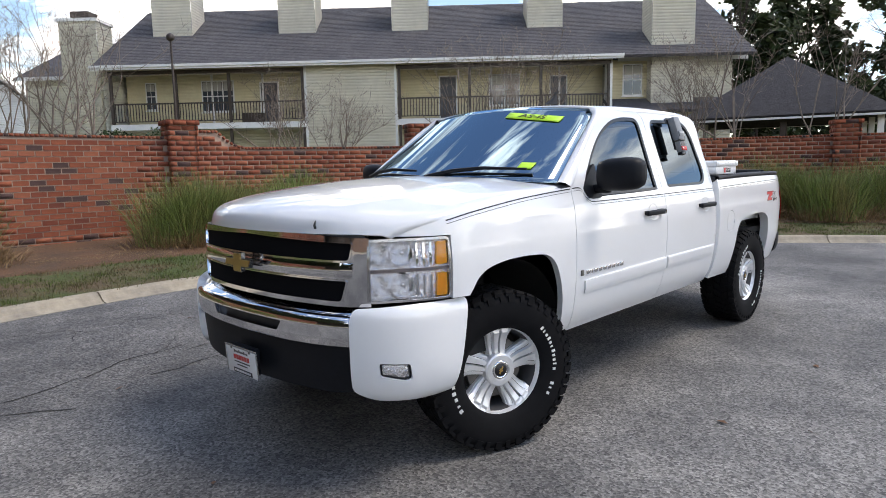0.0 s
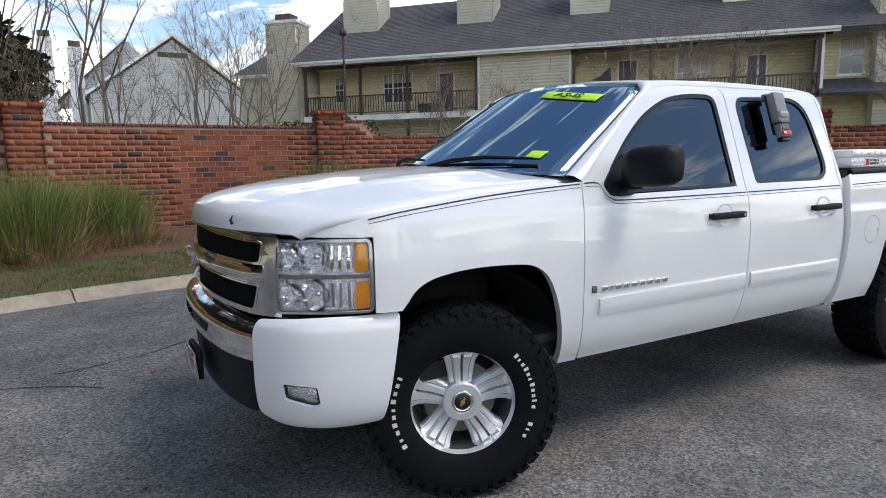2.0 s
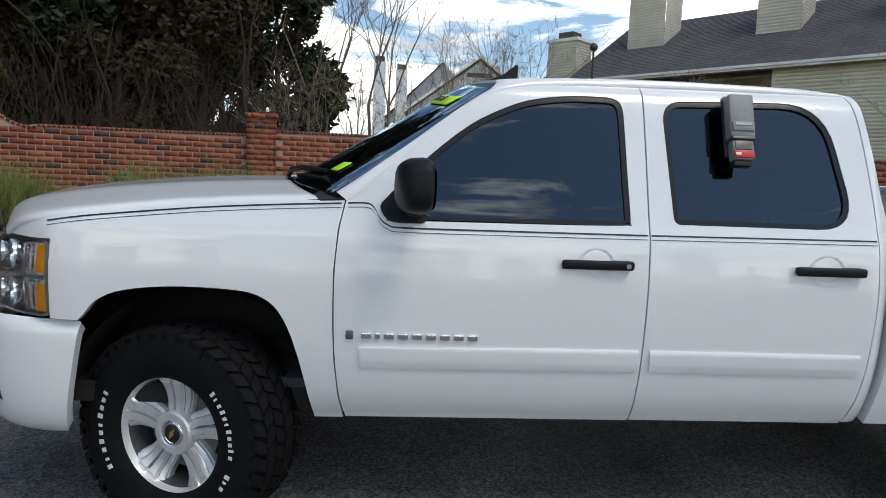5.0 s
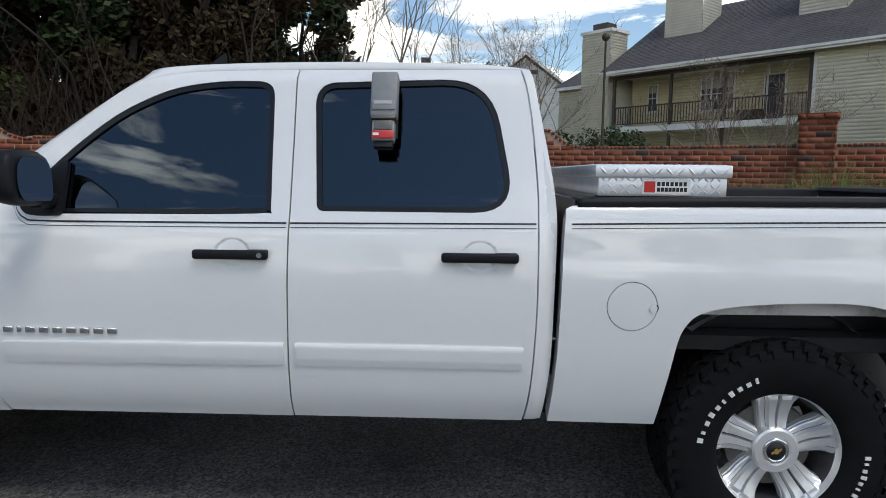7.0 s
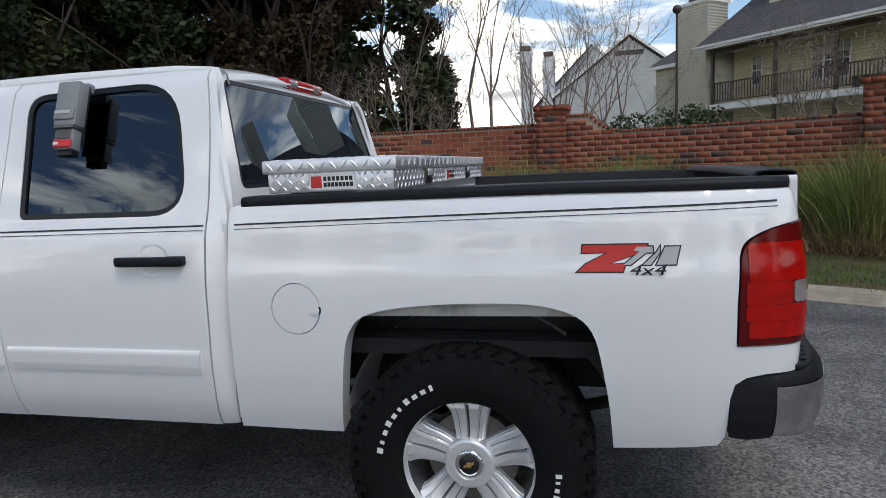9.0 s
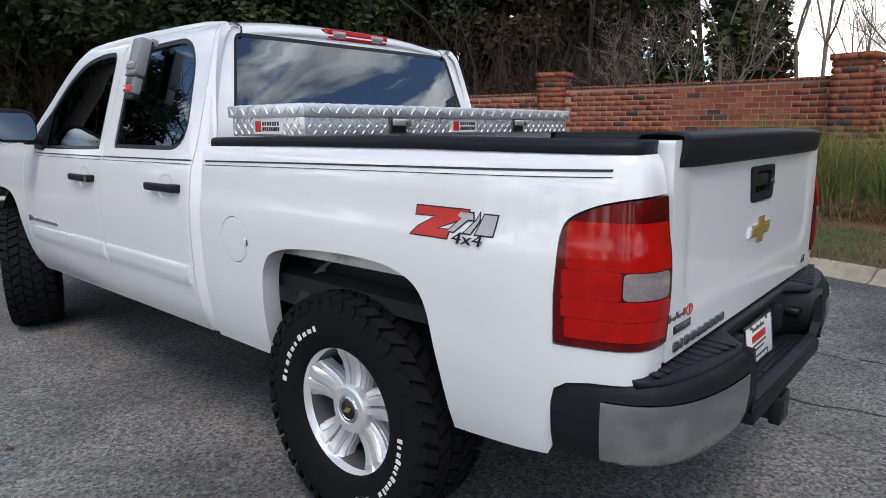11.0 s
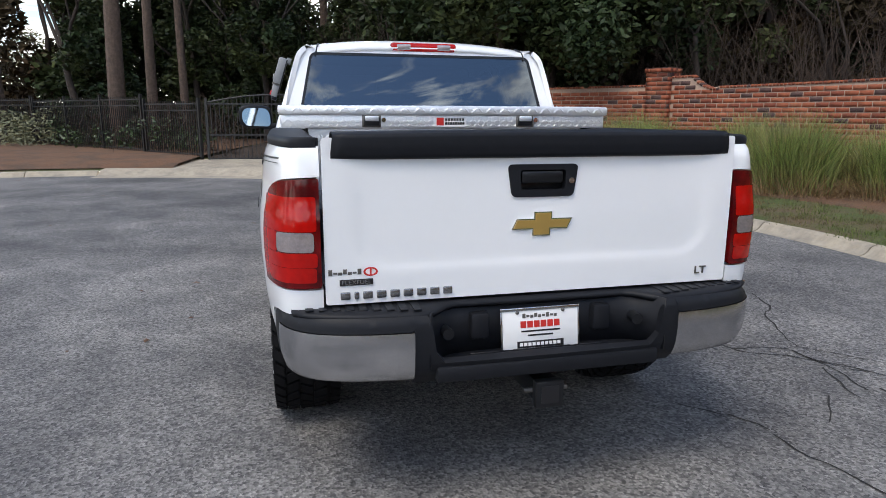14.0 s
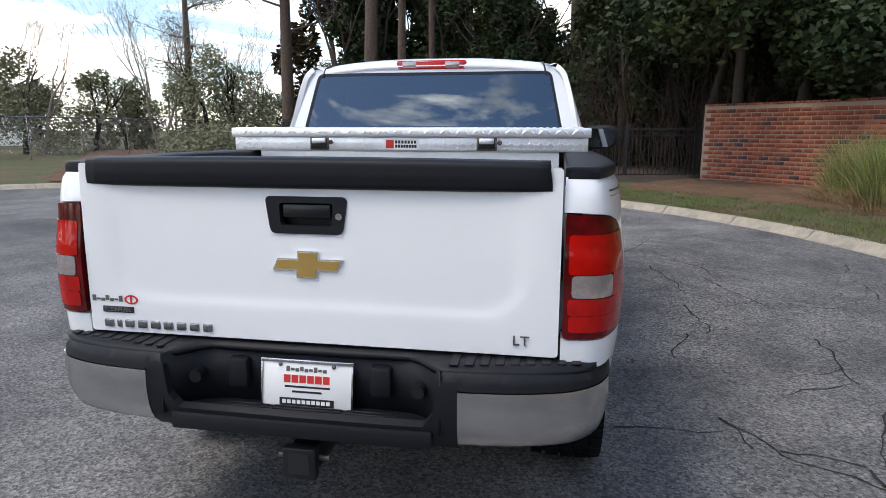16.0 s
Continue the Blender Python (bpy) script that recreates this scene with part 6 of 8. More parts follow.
def blades(name, cx, cy, cz, n, spread, hmin, hmax, width, lean, material, label, kind, category="", segs=3, centre_lift=0.0, parent=None, stiff=1.6):
    """Curved grass blades scattered round places."""
    cx, cy, cz = (np.asarray(v, dtype=float) for v in (cx, cy, cz))
    k = len(cx)
    idx = rng.integers(0, k, n)
    ang, rad = rng.uniform(0, 2 * np.pi, n), spread * np.sqrt(rng.uniform(0, 1, n))
    x0, y0, z0 = cx[idx] + rad * np.cos(ang), cy[idx] + rad * np.sin(ang), cz[idx]
    out = np.where(rng.uniform(0, 1, n) < 0.75, ang + rng.normal(0, 0.7, n), rng.uniform(0, 2 * np.pi, n))
    h = rng.uniform(hmin, hmax, n) * (1 - 0.3 * (rad / max(spread, 1e-6)) ** 2)
    ln = h * rng.uniform(0.15, 1.0, n) * lean * (0.35 + rad / max(spread, 1e-6))
    w = width * rng.uniform(0.6, 1.3, n)
    face = rng.uniform(0, np.pi, n)
    V = np.zeros((n, segs + 1, 2, 3))
    for s in range(segs + 1):
        t = s / segs
        px, py, pz = x0 + np.cos(out) * ln * t ** stiff, y0 + np.sin(out) * ln * t ** stiff, z0 + h * (t - 0.22 * (ln / h) * t ** 2.5)
        ww = w * (1 - t) ** 0.7 * 0.5 + 0.0006
        for e, sg in ((0, -1), (1, 1)):
            V[:, s, e, 0] = px + sg * np.cos(face) * ww
            V[:, s, e, 1] = py + sg * np.sin(face) * ww
            V[:, s, e, 2] = pz
    base = (np.arange(n) * (segs + 1) * 2)[:, None, None]
    q = np.array([[s * 2, s * 2 + 1, s * 2 + 3, s * 2 + 2] for s in range(segs)])[None]
    return fast_mesh(name, V.reshape(-1, 3), (base + q).reshape(-1, 4), material, kind, label, parent, category)


M_BLADE = mat("green_blades", (0.145, 0.20, 0.046), 0.6, island=0.55, second=((0.25, 0.20, 0.08), 1.3, 0.42, 0.68))
M_DRY = mat("dry_blades", (0.26, 0.17, 0.085), 0.85, island=0.4)
M_SHORT = mat("short_grass", (0.085, 0.115, 0.025), 0.85, island=0.5, second=((0.14, 0.095, 0.05), 0.9, 0.45, 0.6))
_a = rng.uniform(-5, 150, 2600)
_r = rng.uniform(R_KERB + 0.25, 13.2, 2600)
_p = np.array([polar(r, a) for r, a in zip(_r, _a)])
blades("grass", _p[:, 0], _p[:, 1], np.full(2600, 0.10) + 0.03 * (_r - 11.1), 60000, 0.16, 0.02, 0.07, 0.006, 0.8, M_SHORT, "short patchy winter grass on the verge", "stuff", "grass", 2)
_a = rng.uniform(-5, 141, 900)
_r = rng.uniform(13.0, 15.9, 900)
_p = np.array([polar(r, a) for r, a in zip(_r, _a)])
blades("straw_litter", _p[:, 0], _p[:, 1], np.full(900, 0.225), 30000, 0.25, 0.01, 0.05, 0.006, 6.0, M_DRY, "loose dry straw on the mulch", "stuff", "straw", 2)

# kerb sections
kerb = thing("kerb", polar(R_KERB, 90, 0.0), "pale concrete rolled kerb round the asphalt", "kerb", kind="structure")


def kerb_mesh():
    prof = [(0.0, GZ - 0.02), (0.0, GZ + 0.008), (0.05, GZ + 0.018), (0.10, GZ + 0.05), (0.14, GZ + 0.095), (0.18, GZ + 0.116), (0.25, GZ + 0.120), (0.275, GZ + 0.108), (0.275, GZ - 0.02)]
    da, n, verts, faces = 7.9, 8, [], []
    for i in range(n + 1):
        a = -da / 2 + da * i / n
        verts += [((R_KERB + r) * math.cos(radians(a)), (R_KERB + r) * math.sin(radians(a)), z) for r, z in prof]
    m = len(prof)
    for i in range(n):
        faces += [(i * m + j, i * m + j + 1, (i + 1) * m + j + 1, (i + 1) * m + j) for j in range(m - 1)]
    faces += [tuple(range(m)), tuple(range(n * m, n * m + m))[::-1]]
    me = bpy.data.meshes.new("kerb_section")
    me.from_pydata(verts, [], faces)
    me.materials.append(M_CONC)
    return me


ME_KERB = kerb_mesh()
for i in range(45):
    if 152 < (i * 8 + 4) % 360 < 175:
        continue
    place("kerb_section", ME_KERB, kerb, "", Matrix.Translation((CX, CY, 0)) @ pose(0, 0, 0, 0, 0, i * 8 + 4))


# cracks in the asphalt, as dark sunken seams
def crack(rnd, x, y, heading, length, width):
    pts, first = [(x, y)], heading
    for i in range(int(length / 0.07)):
        heading += rnd.gauss(0, 0.20) - 0.25 * (heading - first)
        x, y = x + 0.07 * math.cos(heading), y + 0.07 * math.sin(heading)
        pts.append((x, y))
        if rnd.random() < 0.035 and length > 0.8:
            CRACKS.append((x, y, heading + rnd.choice((-1, 1)) * rnd.uniform(0.6, 1.3), length * 0.5, width * 0.7))
    verts, faces = [], []
    for i, p in enumerate(pts):
        q = pts[min(i + 1, len(pts) - 1)]
        o = pts[max(i - 1, 0)]
        d = Vector((q[0] - o[0], q[1] - o[1])).normalized()
        w = width * rnd.uniform(0.4, 1.2) * (1 - 0.45 * i / len(pts))
        verts += [(p[0] - d.y * w, p[1] + d.x * w, GZ + 0.0035), (p[0] + d.y * w, p[1] - d.x * w, GZ + 0.0035)]
    faces = [(2 * i, 2 * i + 1, 2 * i + 3, 2 * i + 2) for i in range(len(pts) - 1)]
    return verts, faces


M_CRACK = mat("crack_dirt", (0.022, 0.021, 0.02), 0.95, vary=0.4, noise_scale=30)
CRACKS = []
for run in (((3.41, 1.09), (3.2, 1.65), (3.63, 1.91), (3.9, 2.5)), ((-0.79, 1.83), (0.89, 1.89), (1.72, 1.76), (2.35, 1.59)), ((-0.3, 2.28), (0.81, 2.79), (0.63, 3.31)), ((1.69, 2.66), (2.62, 2.48), (2.96, 2.2)),
            ((3.2, 1.65), (3.53, 1.85), (3.77, 2.18), (4.6, 2.6)), ((3.93, 2.15), (4.26, 1.87), (4.51, 1.61)), ((4.16, 1.02), (4.32, 1.2), (4.55, 1.27), (5.6, 1.3)), ((4.25, 2.22), (4.79, 2.18), (6.2, 2.6)),
            ((-1.71, 2.0), (-1.15, 2.14), (-0.19, 2.54)), ((-1.28, 4.04), (-0.38, 3.77), (1.8, 4.0)), ((2.45, 2.87), (3.64, 2.19), (4.32, 2.15)), ((-1.4, 1.5), (-2.6, 2.2), (-3.4, 3.1)), ((-2.2, -0.3), (-3.4, 0.4), (-4.2, 1.8))):
    for (x0, y0), (x1, y1) in zip(run, run[1:]):
        CRACKS.append((x0, y0, math.atan2(y1 - y0, x1 - x0), math.dist((x0, y0), (x1, y1)) / 1.1, 0.011))
_rnd = random.Random(11)
cv, cf, i = [], [], 0
while i < len(CRACKS) and i < 90:
    x, y, hd, ln, wd = CRACKS[i]
    v, f = crack(_rnd, x, y, hd, ln * 1.1, wd * 0.75)
    cf += [tuple(k + len(cv) for k in q) for q in f]
    cv += v
    i += 1
tagged(link_mesh("asphalt_crack", cv, cf, M_CRACK), "dark branching cracks in the asphalt", "crack", kind="stuff")

# fallen leaves and pine cones on the asphalt
M_LEAFBR = mat("fallen_leaf", (0.10, 0.05, 0.025), 0.8, island=0.4)


def fallen(n, pts=()):
    verts, quads = [], []
    r = random.Random(8)
    places = list(pts) + [(CX + 10.6 * math.sqrt(r.random()) * math.cos(t), CY + 10.6 * math.sqrt(r.random()) * math.sin(t)) for t in (r.uniform(0, 6.283) for _ in range(n))]
    places += [polar(r.uniform(9.9, 10.75), r.uniform(165, 215))[:2] for _ in range(70)]
    for x, y in places:
        if -1.2 < x < 5 and -1.1 < y < 1.1:
            continue
        a, s = r.uniform(0, 6.28), r.uniform(0.012, 0.04)
        c, d = math.cos(a) * s, math.sin(a) * s
        b = len(verts)
        z = GZ + 0.006
        verts += [(x - c, y - d, z), (x + d * 0.5, y - c * 0.5, z + r.uniform(0.002, 0.012)), (x + c, y + d, z + r.uniform(0, 0.012)), (x - d * 0.5, y + c * 0.5, z + r.uniform(0.002, 0.012))]
        quads.append((b, b + 1, b + 2, b + 3))
    fast_mesh("fallen_leaves", verts, quads, M_LEAFBR, "stuff", "small brown fallen leaves on the asphalt", None, "leaves")


fallen(90, [(2.5, -1.84), (2.52, -1.83), (1.04, -1.70), (1.22, -2.11), (1.38, -0.46)])

# ---- brick wall on an arc, with piers ----
PIERS = [5.8, 24.7, 43.6, 62.6, 82.1, 101.7, 120.7]
W_END = 139.7
wall = thing("wall_brick", polar(R_WALL, 90, 0.2), "weathered red brick garden wall with piers", "wall", kind="structure")


def wall_top(a):
    for p in (82.1, 120.7):
        if p - 5.0 < a < p:
            base = 2.01 if p == 82.1 else 2.06
            return 2.36 if a > p - 2.6 else base + 0.35 * (max(0, (a - (p - 5.0)) / 2.4)) ** 2.2
    return float(np.interp(a, (-12, 22, 43, 62, 77, 82.1, 82.2, 101.7, 101.8, 115.6, 120.7, 120.8, 140), (2.10, 2.10, 2.08, 2.02, 2.01, 2.01, 2.22, 2.24, 2.14, 2.10, 2.06, 2.18, 2.16)))


def arc_solid(name, r0, r1, a0, a1, z0, top, material, parent, step=0.5):
    n = max(2, int((a1 - a0) / step))
    verts, quads = [], []
    for i in range(n + 1):
        a = a0 + (a1 - a0) * i / n
        zt = top(a) if callable(top) else top
        verts += [polar(r0, a, z0), polar(r0, a, zt), polar(r1, a, zt), polar(r1, a, z0)]
    for i in range(n):
        b = i * 4
        quads += [(b, b + 4, b + 5, b + 1), (b + 1, b + 5, b + 6, b + 2), (b + 2, b + 6, b + 7, b + 3)]
    quads += [(0, 1, 2, 3), (n * 4 + 3, n * 4 + 2, n * 4 + 1, n * 4)]
    return fast_mesh(name, verts, quads, material, "", "", parent)


arc_solid("wall_core", R_WALL + 0.008, R_WALL + 0.21, -12, W_END, 0.0, lambda a: wall_top(a) - 0.012, M_MORTAR, wall)
BL, BH, JT = 0.252, 0.0915, 0.0125
ME_BRICK = bpy.data.meshes.new("brick")


def brick_verts(w, h, d, ch=0.004):
    """A brick's face, sides, top and bottom, with its front edges worn."""
    return [(-w / 2, d, -h / 2), (w / 2, d, -h / 2), (w / 2, d, h / 2), (-w / 2, d, h / 2), (-w / 2 + ch, 0, -h / 2 + ch), (w / 2 - ch, 0, -h / 2 + ch), (w / 2 - ch, 0, h / 2 - ch), (-w / 2 + ch, 0, h / 2 - ch)]


BRICK_F = [(4, 5, 6, 7), (0, 1, 5, 4), (1, 2, 6, 5), (2, 3, 7, 6), (3, 0, 4, 7)]
ME_BRICK.from_pydata(brick_verts(BL, BH, 0.03), [], BRICK_F)
ME_BRICK.materials.append(M_BRICK)
bverts, bquads, singles = [], [], []
_rb = random.Random(2)
da = math.degrees((BL + JT) / R_WALL)
for c in range(30):
    z = 0.16 + (BH + JT) * (c + 0.5)
    a = -12 + (da / 2 if c % 2 else 0)
    while a < W_END - da / 2:
        top = wall_top(a)
        if z + BH / 2 <= top - 0.055 and not any(abs(a - p) < 1.0 for p in PIERS):
            m = Matrix.Translation(polar(R_WALL + _rb.uniform(-0.003, 0.003), a, z)) @ pose(0, 0, 0, 0, 0, a - 90)
            if 85.2 < a < 93.0 and c > 1 and len(singles) < 300:
                singles.append(m)
            else:
                b = len(bverts)
                bverts += [tuple(m @ Vector(v)) for v in brick_verts(BL, BH, 0.03)]
                bquads += [tuple(i + b for i in f) for f in BRICK_F]
        a += da
# cap course of bricks on edge
a, dc = -12.0, math.degrees(0.078 / R_WALL)
while a < W_END - dc / 2:
    if not any(abs(a - p) < 1.0 for p in PIERS):
        t = wall_top(a)
        slope = math.atan2(wall_top(a + 0.2) - wall_top(a - 0.2), math.radians(0.4) * R_WALL)
        m = Matrix.Translation(polar(R_WALL - 0.012, a, t - 0.026)) @ pose(0, 0, 0, 0, 0, a - 90) @ pose(0, 0, 0, 0, math.degrees(slope), 0)
        w, h = 0.068, 0.058
        vs = brick_verts(w, h, 0.235)
        b = len(bverts)
        bverts += [tuple(m @ Vector(v)) for v in vs]
        bquads += [tuple(i + b for i in f) for f in BRICK_F]
    a += dc
# piers
for p in PIERS:
    m0 = Matrix.Translation(polar(R_WALL - 0.13, p, 0)) @ pose(0, 0, 0, 0, 0, p - 90)
    hw, ptop = 0.29, 2.44 if p > 50 else 2.36
    bm = bm_box(-hw + 0.012, hw - 0.012, 0.012, 0.50, 0.0, ptop + 0.05)
    bmesh.ops.transform(bm, matrix=m0, verts=bm.verts)
    part("pier_core", bm, M_MORTAR, wall)
    z, c = 0.16 + BH / 2, 0
    while z < ptop + 0.10:
        grow = 0.0 if z < ptop - 0.05 else (0.025 if z < ptop + 0.03 else 0.03)
        for turn, org in ((0, (0, 0)), (90, (hw, 0.25)), (-90, (-hw, 0.25)), (180, (0, 0.5))):
            L = 2 * (hw + grow)
            x = -L / 2 + (0 if c % 2 else -BL / 2)
            while x < L / 2 - 0.01:
                x0, x1 = max(x, -L / 2), min(x + BL, L / 2)
                if x1 - x0 > 0.03:
                    m = m0 @ Matrix.Translation((org[0] * (1 + grow / hw), org[1] - (grow if turn == 0 else 0), z)) @ pose(0, 0, 0, 0, 0, turn) @ Matrix.Translation(((x0 + x1) / 2, 0, 0))
                    b = len(bverts)
                    bverts += [tuple(m @ Vector(v)) for v in brick_verts(x1 - x0, BH, 0.03 + grow)]
                    bquads += [tuple(i + b for i in f) for f in BRICK_F]
                x += BL + JT
        z += BH + JT
        c += 1
    bm = bm_box(-hw - 0.03, hw + 0.03, -0.03, 0.53, z - BH / 2 - JT, z - BH / 2)
    bmesh.ops.transform(bm, matrix=m0, verts=bm.verts)
    part("pier_cap", bm, M_BRICK, wall)
fast_mesh("brickwork", bverts, bquads, M_BRICK, "stuff", "weathered red bricks", wall)
for m in singles[:300]:
    place("brick", ME_BRICK, wall, "", m)

# ---- clumps of tall grass along the wall ----
TUFTS = [(24, 14.3), (28.5, 13.9), (33, 14.3), (57, 14.4), (62, 13.9), (66.5, 14.3), (75.5, 14.5), (80, 14.2), (84.5, 14.4), (99.5, 14.3), (104, 14.0), (108.5, 14.4), (117.3, 14.2), (120.2, 14.6)]
for k, (a, r) in enumerate(TUFTS):
    x, y, _ = polar(r, a)
    s = _rb.uniform(0.9, 1.12)
    root = thing("grass_clump", (x, y, 0.2), "tall arching green grass clump with dry straw at its foot", "ornamental grass", "grass clumps along the wall")
    cxs = [x + _rb.uniform(-0.35, 0.35) for _ in range(6)]
    cys = [y + _rb.uniform(-0.35, 0.35) for _ in range(6)]
    blades("foliage", cxs, cys, [0.2] * 6, 3400, 0.52, 0.60 * s, 1.50 * s, 0.013, 0.60, M_BLADE, "", "stuff", "", 4, parent=root)
    blades("straw", cxs, cys, [0.2] * 6, 2200, 0.85, 0.12, 0.60, 0.012, 1.9, M_DRY, "tan dead blades", "stuff", "", 3, parent=root)


# ---- apartment building behind the wall ----
def lap_material(name, color):
    return mat(name, color, 0.6, vary=0.08, noise_scale=1.2, second=(tuple(c * 0.82 for c in color), 0.5, 0.4, 0.75))


M_CREAM = lap_material("cream_siding", (0.80, 0.77, 0.66))
M_YELLOW = lap_material("yellow_siding", (0.76, 0.68, 0.45))
M_GREYSID = lap_material("pale_grey_siding", (0.76, 0.78, 0.81))
M_TRIM = mat("white_trim", (0.80, 0.80, 0.78), 0.5, vary=0.08, noise_scale=2)
M_BRONZE = mat("dark_brown_paint", (0.055, 0.04, 0.032), 0.5)
M_SHINGLE = mat("dark_shingles", (0.070, 0.067, 0.075), 0.9, vary=0.35, noise_scale=5, bump=0.5, bump_scale=12, second=((0.100, 0.096, 0.104), 0.7, 0.4, 0.7))
M_DARKROOF = mat("old_dark_shingles", (0.032, 0.030, 0.034), 0.95, vary=0.35, noise_scale=5, bump=0.5, bump_scale=12)
M_DOOR = mat("dark_door_paint", (0.05, 0.055, 0.07), 0.4)
M_PANE = mat("window_pane", (0.06, 0.07, 0.085), 0.06, spec=0.9)
M_BLIND = mat("window_blind", (0.42, 0.40, 0.36), 0.6)
# duller cream, with the shade under the balconies put into its colour
M_SHADE = mat("shaded_beige", (0.6, 0.56, 0.45), 0.7)
M_IRON = mat("black_iron", (0.012, 0.012, 0.013), 0.45)


class Local:
    """A frame on a facade: s along it, b back from it, z up."""
    def __init__(self, x, y, deg):
        self.m = Matrix.Translation((x, y, 0)) @ pose(0, 0, 0, 0, 0, deg)

    def box(self, name, s0, s1, b0, b1, z0, z1, mt, parent, label="", bevel=0.0):
        bm = bm_box(s0, s1, b0, b1, z0, z1, bevel)
        bmesh.ops.transform(bm, matrix=self.m, verts=bm.verts)
        return part(name, bm, mt, parent, label)

    def siding(self, name, s0, s1, b, z0, z1, mt, parent, label="", turn=0, board=0.16, top=None):
        """Lapped boards; turn: 0 facing out, 1 on the s0 end, 2 on the s1 end (s0..s1 then run back from b)."""
        verts, quads = [], []
        z = z0
        while z < z1 - 1e-6:
            zt = min(z + board, z1)
            lo, hi = (s0, s1)
            if top:
                lo, hi = top(zt)
                if hi - lo < 0.05:
                    break
            row = [(lo, b - 0.020, z), (hi, b - 0.020, z), (hi, b - 0.002, zt), (lo, b - 0.002, zt), (lo, b, z), (hi, b, z)]
            k = len(verts)
            for s, bb, zz in row:
                if turn == 0:
                    p = (s, bb, zz)
                elif turn == 1:
                    p = (bb, s, zz)
                else:
                    p = (2 * b - bb, s, zz)
                verts.append(tuple(self.m @ Vector(p)))
            quads += [(k, k + 1, k + 2, k + 3), (k + 4, k + 5, k + 1, k)]
            z = zt
        return fast_mesh(name, verts, quads, mt, "stuff", label, parent)

    def window(self, s0, s1, b, z0, z1, parent, cols=2, blind=0.5):
        w = self.box("window", s0, s1, b - 0.02, b + 0.06, z0, z1, M_TRIM, parent, "white framed sash window")
        for c in range(cols):
            a0 = s0 + 0.07 + (s1 - s0 - 0.07) * c / cols
            a1 = s0 + (s1 - s0 - 0.07) * (c + 1) / cols
            zm = (z0 + z1) / 2
            for zz0, zz1 in ((z0 + 0.07, zm - 0.025), (zm + 0.025, z1 - 0.07)):
                self.box("pane", a0, a1, b - 0.027, b - 0.021, zz0, zz1, M_PANE, w)
                if blind and zz0 > zm - 0.1:
                    self.box("blind", a0 + 0.02, a1 - 0.02, b - 0.031, b - 0.0275, zz0 + 0.25, zz1 - 0.02, M_BLIND, w)
            self.box("muntin", (a0 + a1) / 2 - 0.012, (a0 + a1) / 2 + 0.012, b - 0.036, b - 0.021, z0 + 0.07, z1 - 0.07, M_TRIM, w)
        self.box("sill", s0 - 0.05, s1 + 0.05, b - 0.07, b, z0 - 0.06, z0, M_TRIM, w)

    def slab(self, name, pts, mt, parent, label="", thick=0.15):
        """A roof plane through points in order, with thickness."""
        bm = bmesh.new()
        f = bm.faces.new([bm.verts.new(self.m @ Vector(p)) for p in pts])
        f.normal_update()
        if f.normal.z < 0:
            f.normal_flip()
            f.normal_update()
        n = f.normal.copy()
        r = bmesh.ops.extrude_face_region(bm, geom=[f])
        bmesh.ops.translate(bm, vec=-n * thick, verts=[v for v in r["geom"] if isinstance(v, bmesh.types.BMVert)])
        bmesh.ops.recalc_face_normals(bm, faces=bm.faces[:])
        return part(name, bm, mt, parent, label)


F = Local(10.0, 33.3, math.degrees(math.atan2(-0.73497, 0.67810)))
apt = thing("apartment_building", tuple(F.m @ Vector((15, 0, 0.3))), "two-storey cream and yellow sided apartment building with balconies", "building")
EZ = 6.92
F.siding("wall", 10.6, 15.25, 0.0, 0.3, EZ, M_CREAM, apt, "cream lap siding")
F.siding("wall", 0.0, 3.0, 10.6, 0.3, EZ, M_CREAM, apt, turn=1)
F.siding("wall", 0.0, 1.9, 15.25, 0.3, EZ, M_CREAM, apt, turn=2)
F.box("corner_board", 10.5, 10.62, -0.03, 0.12, 0.3, EZ, M_TRIM, apt)
F.box("corner_board", 15.2, 15.32, -0.03, 0.12, 0.3, EZ, M_TRIM, apt)


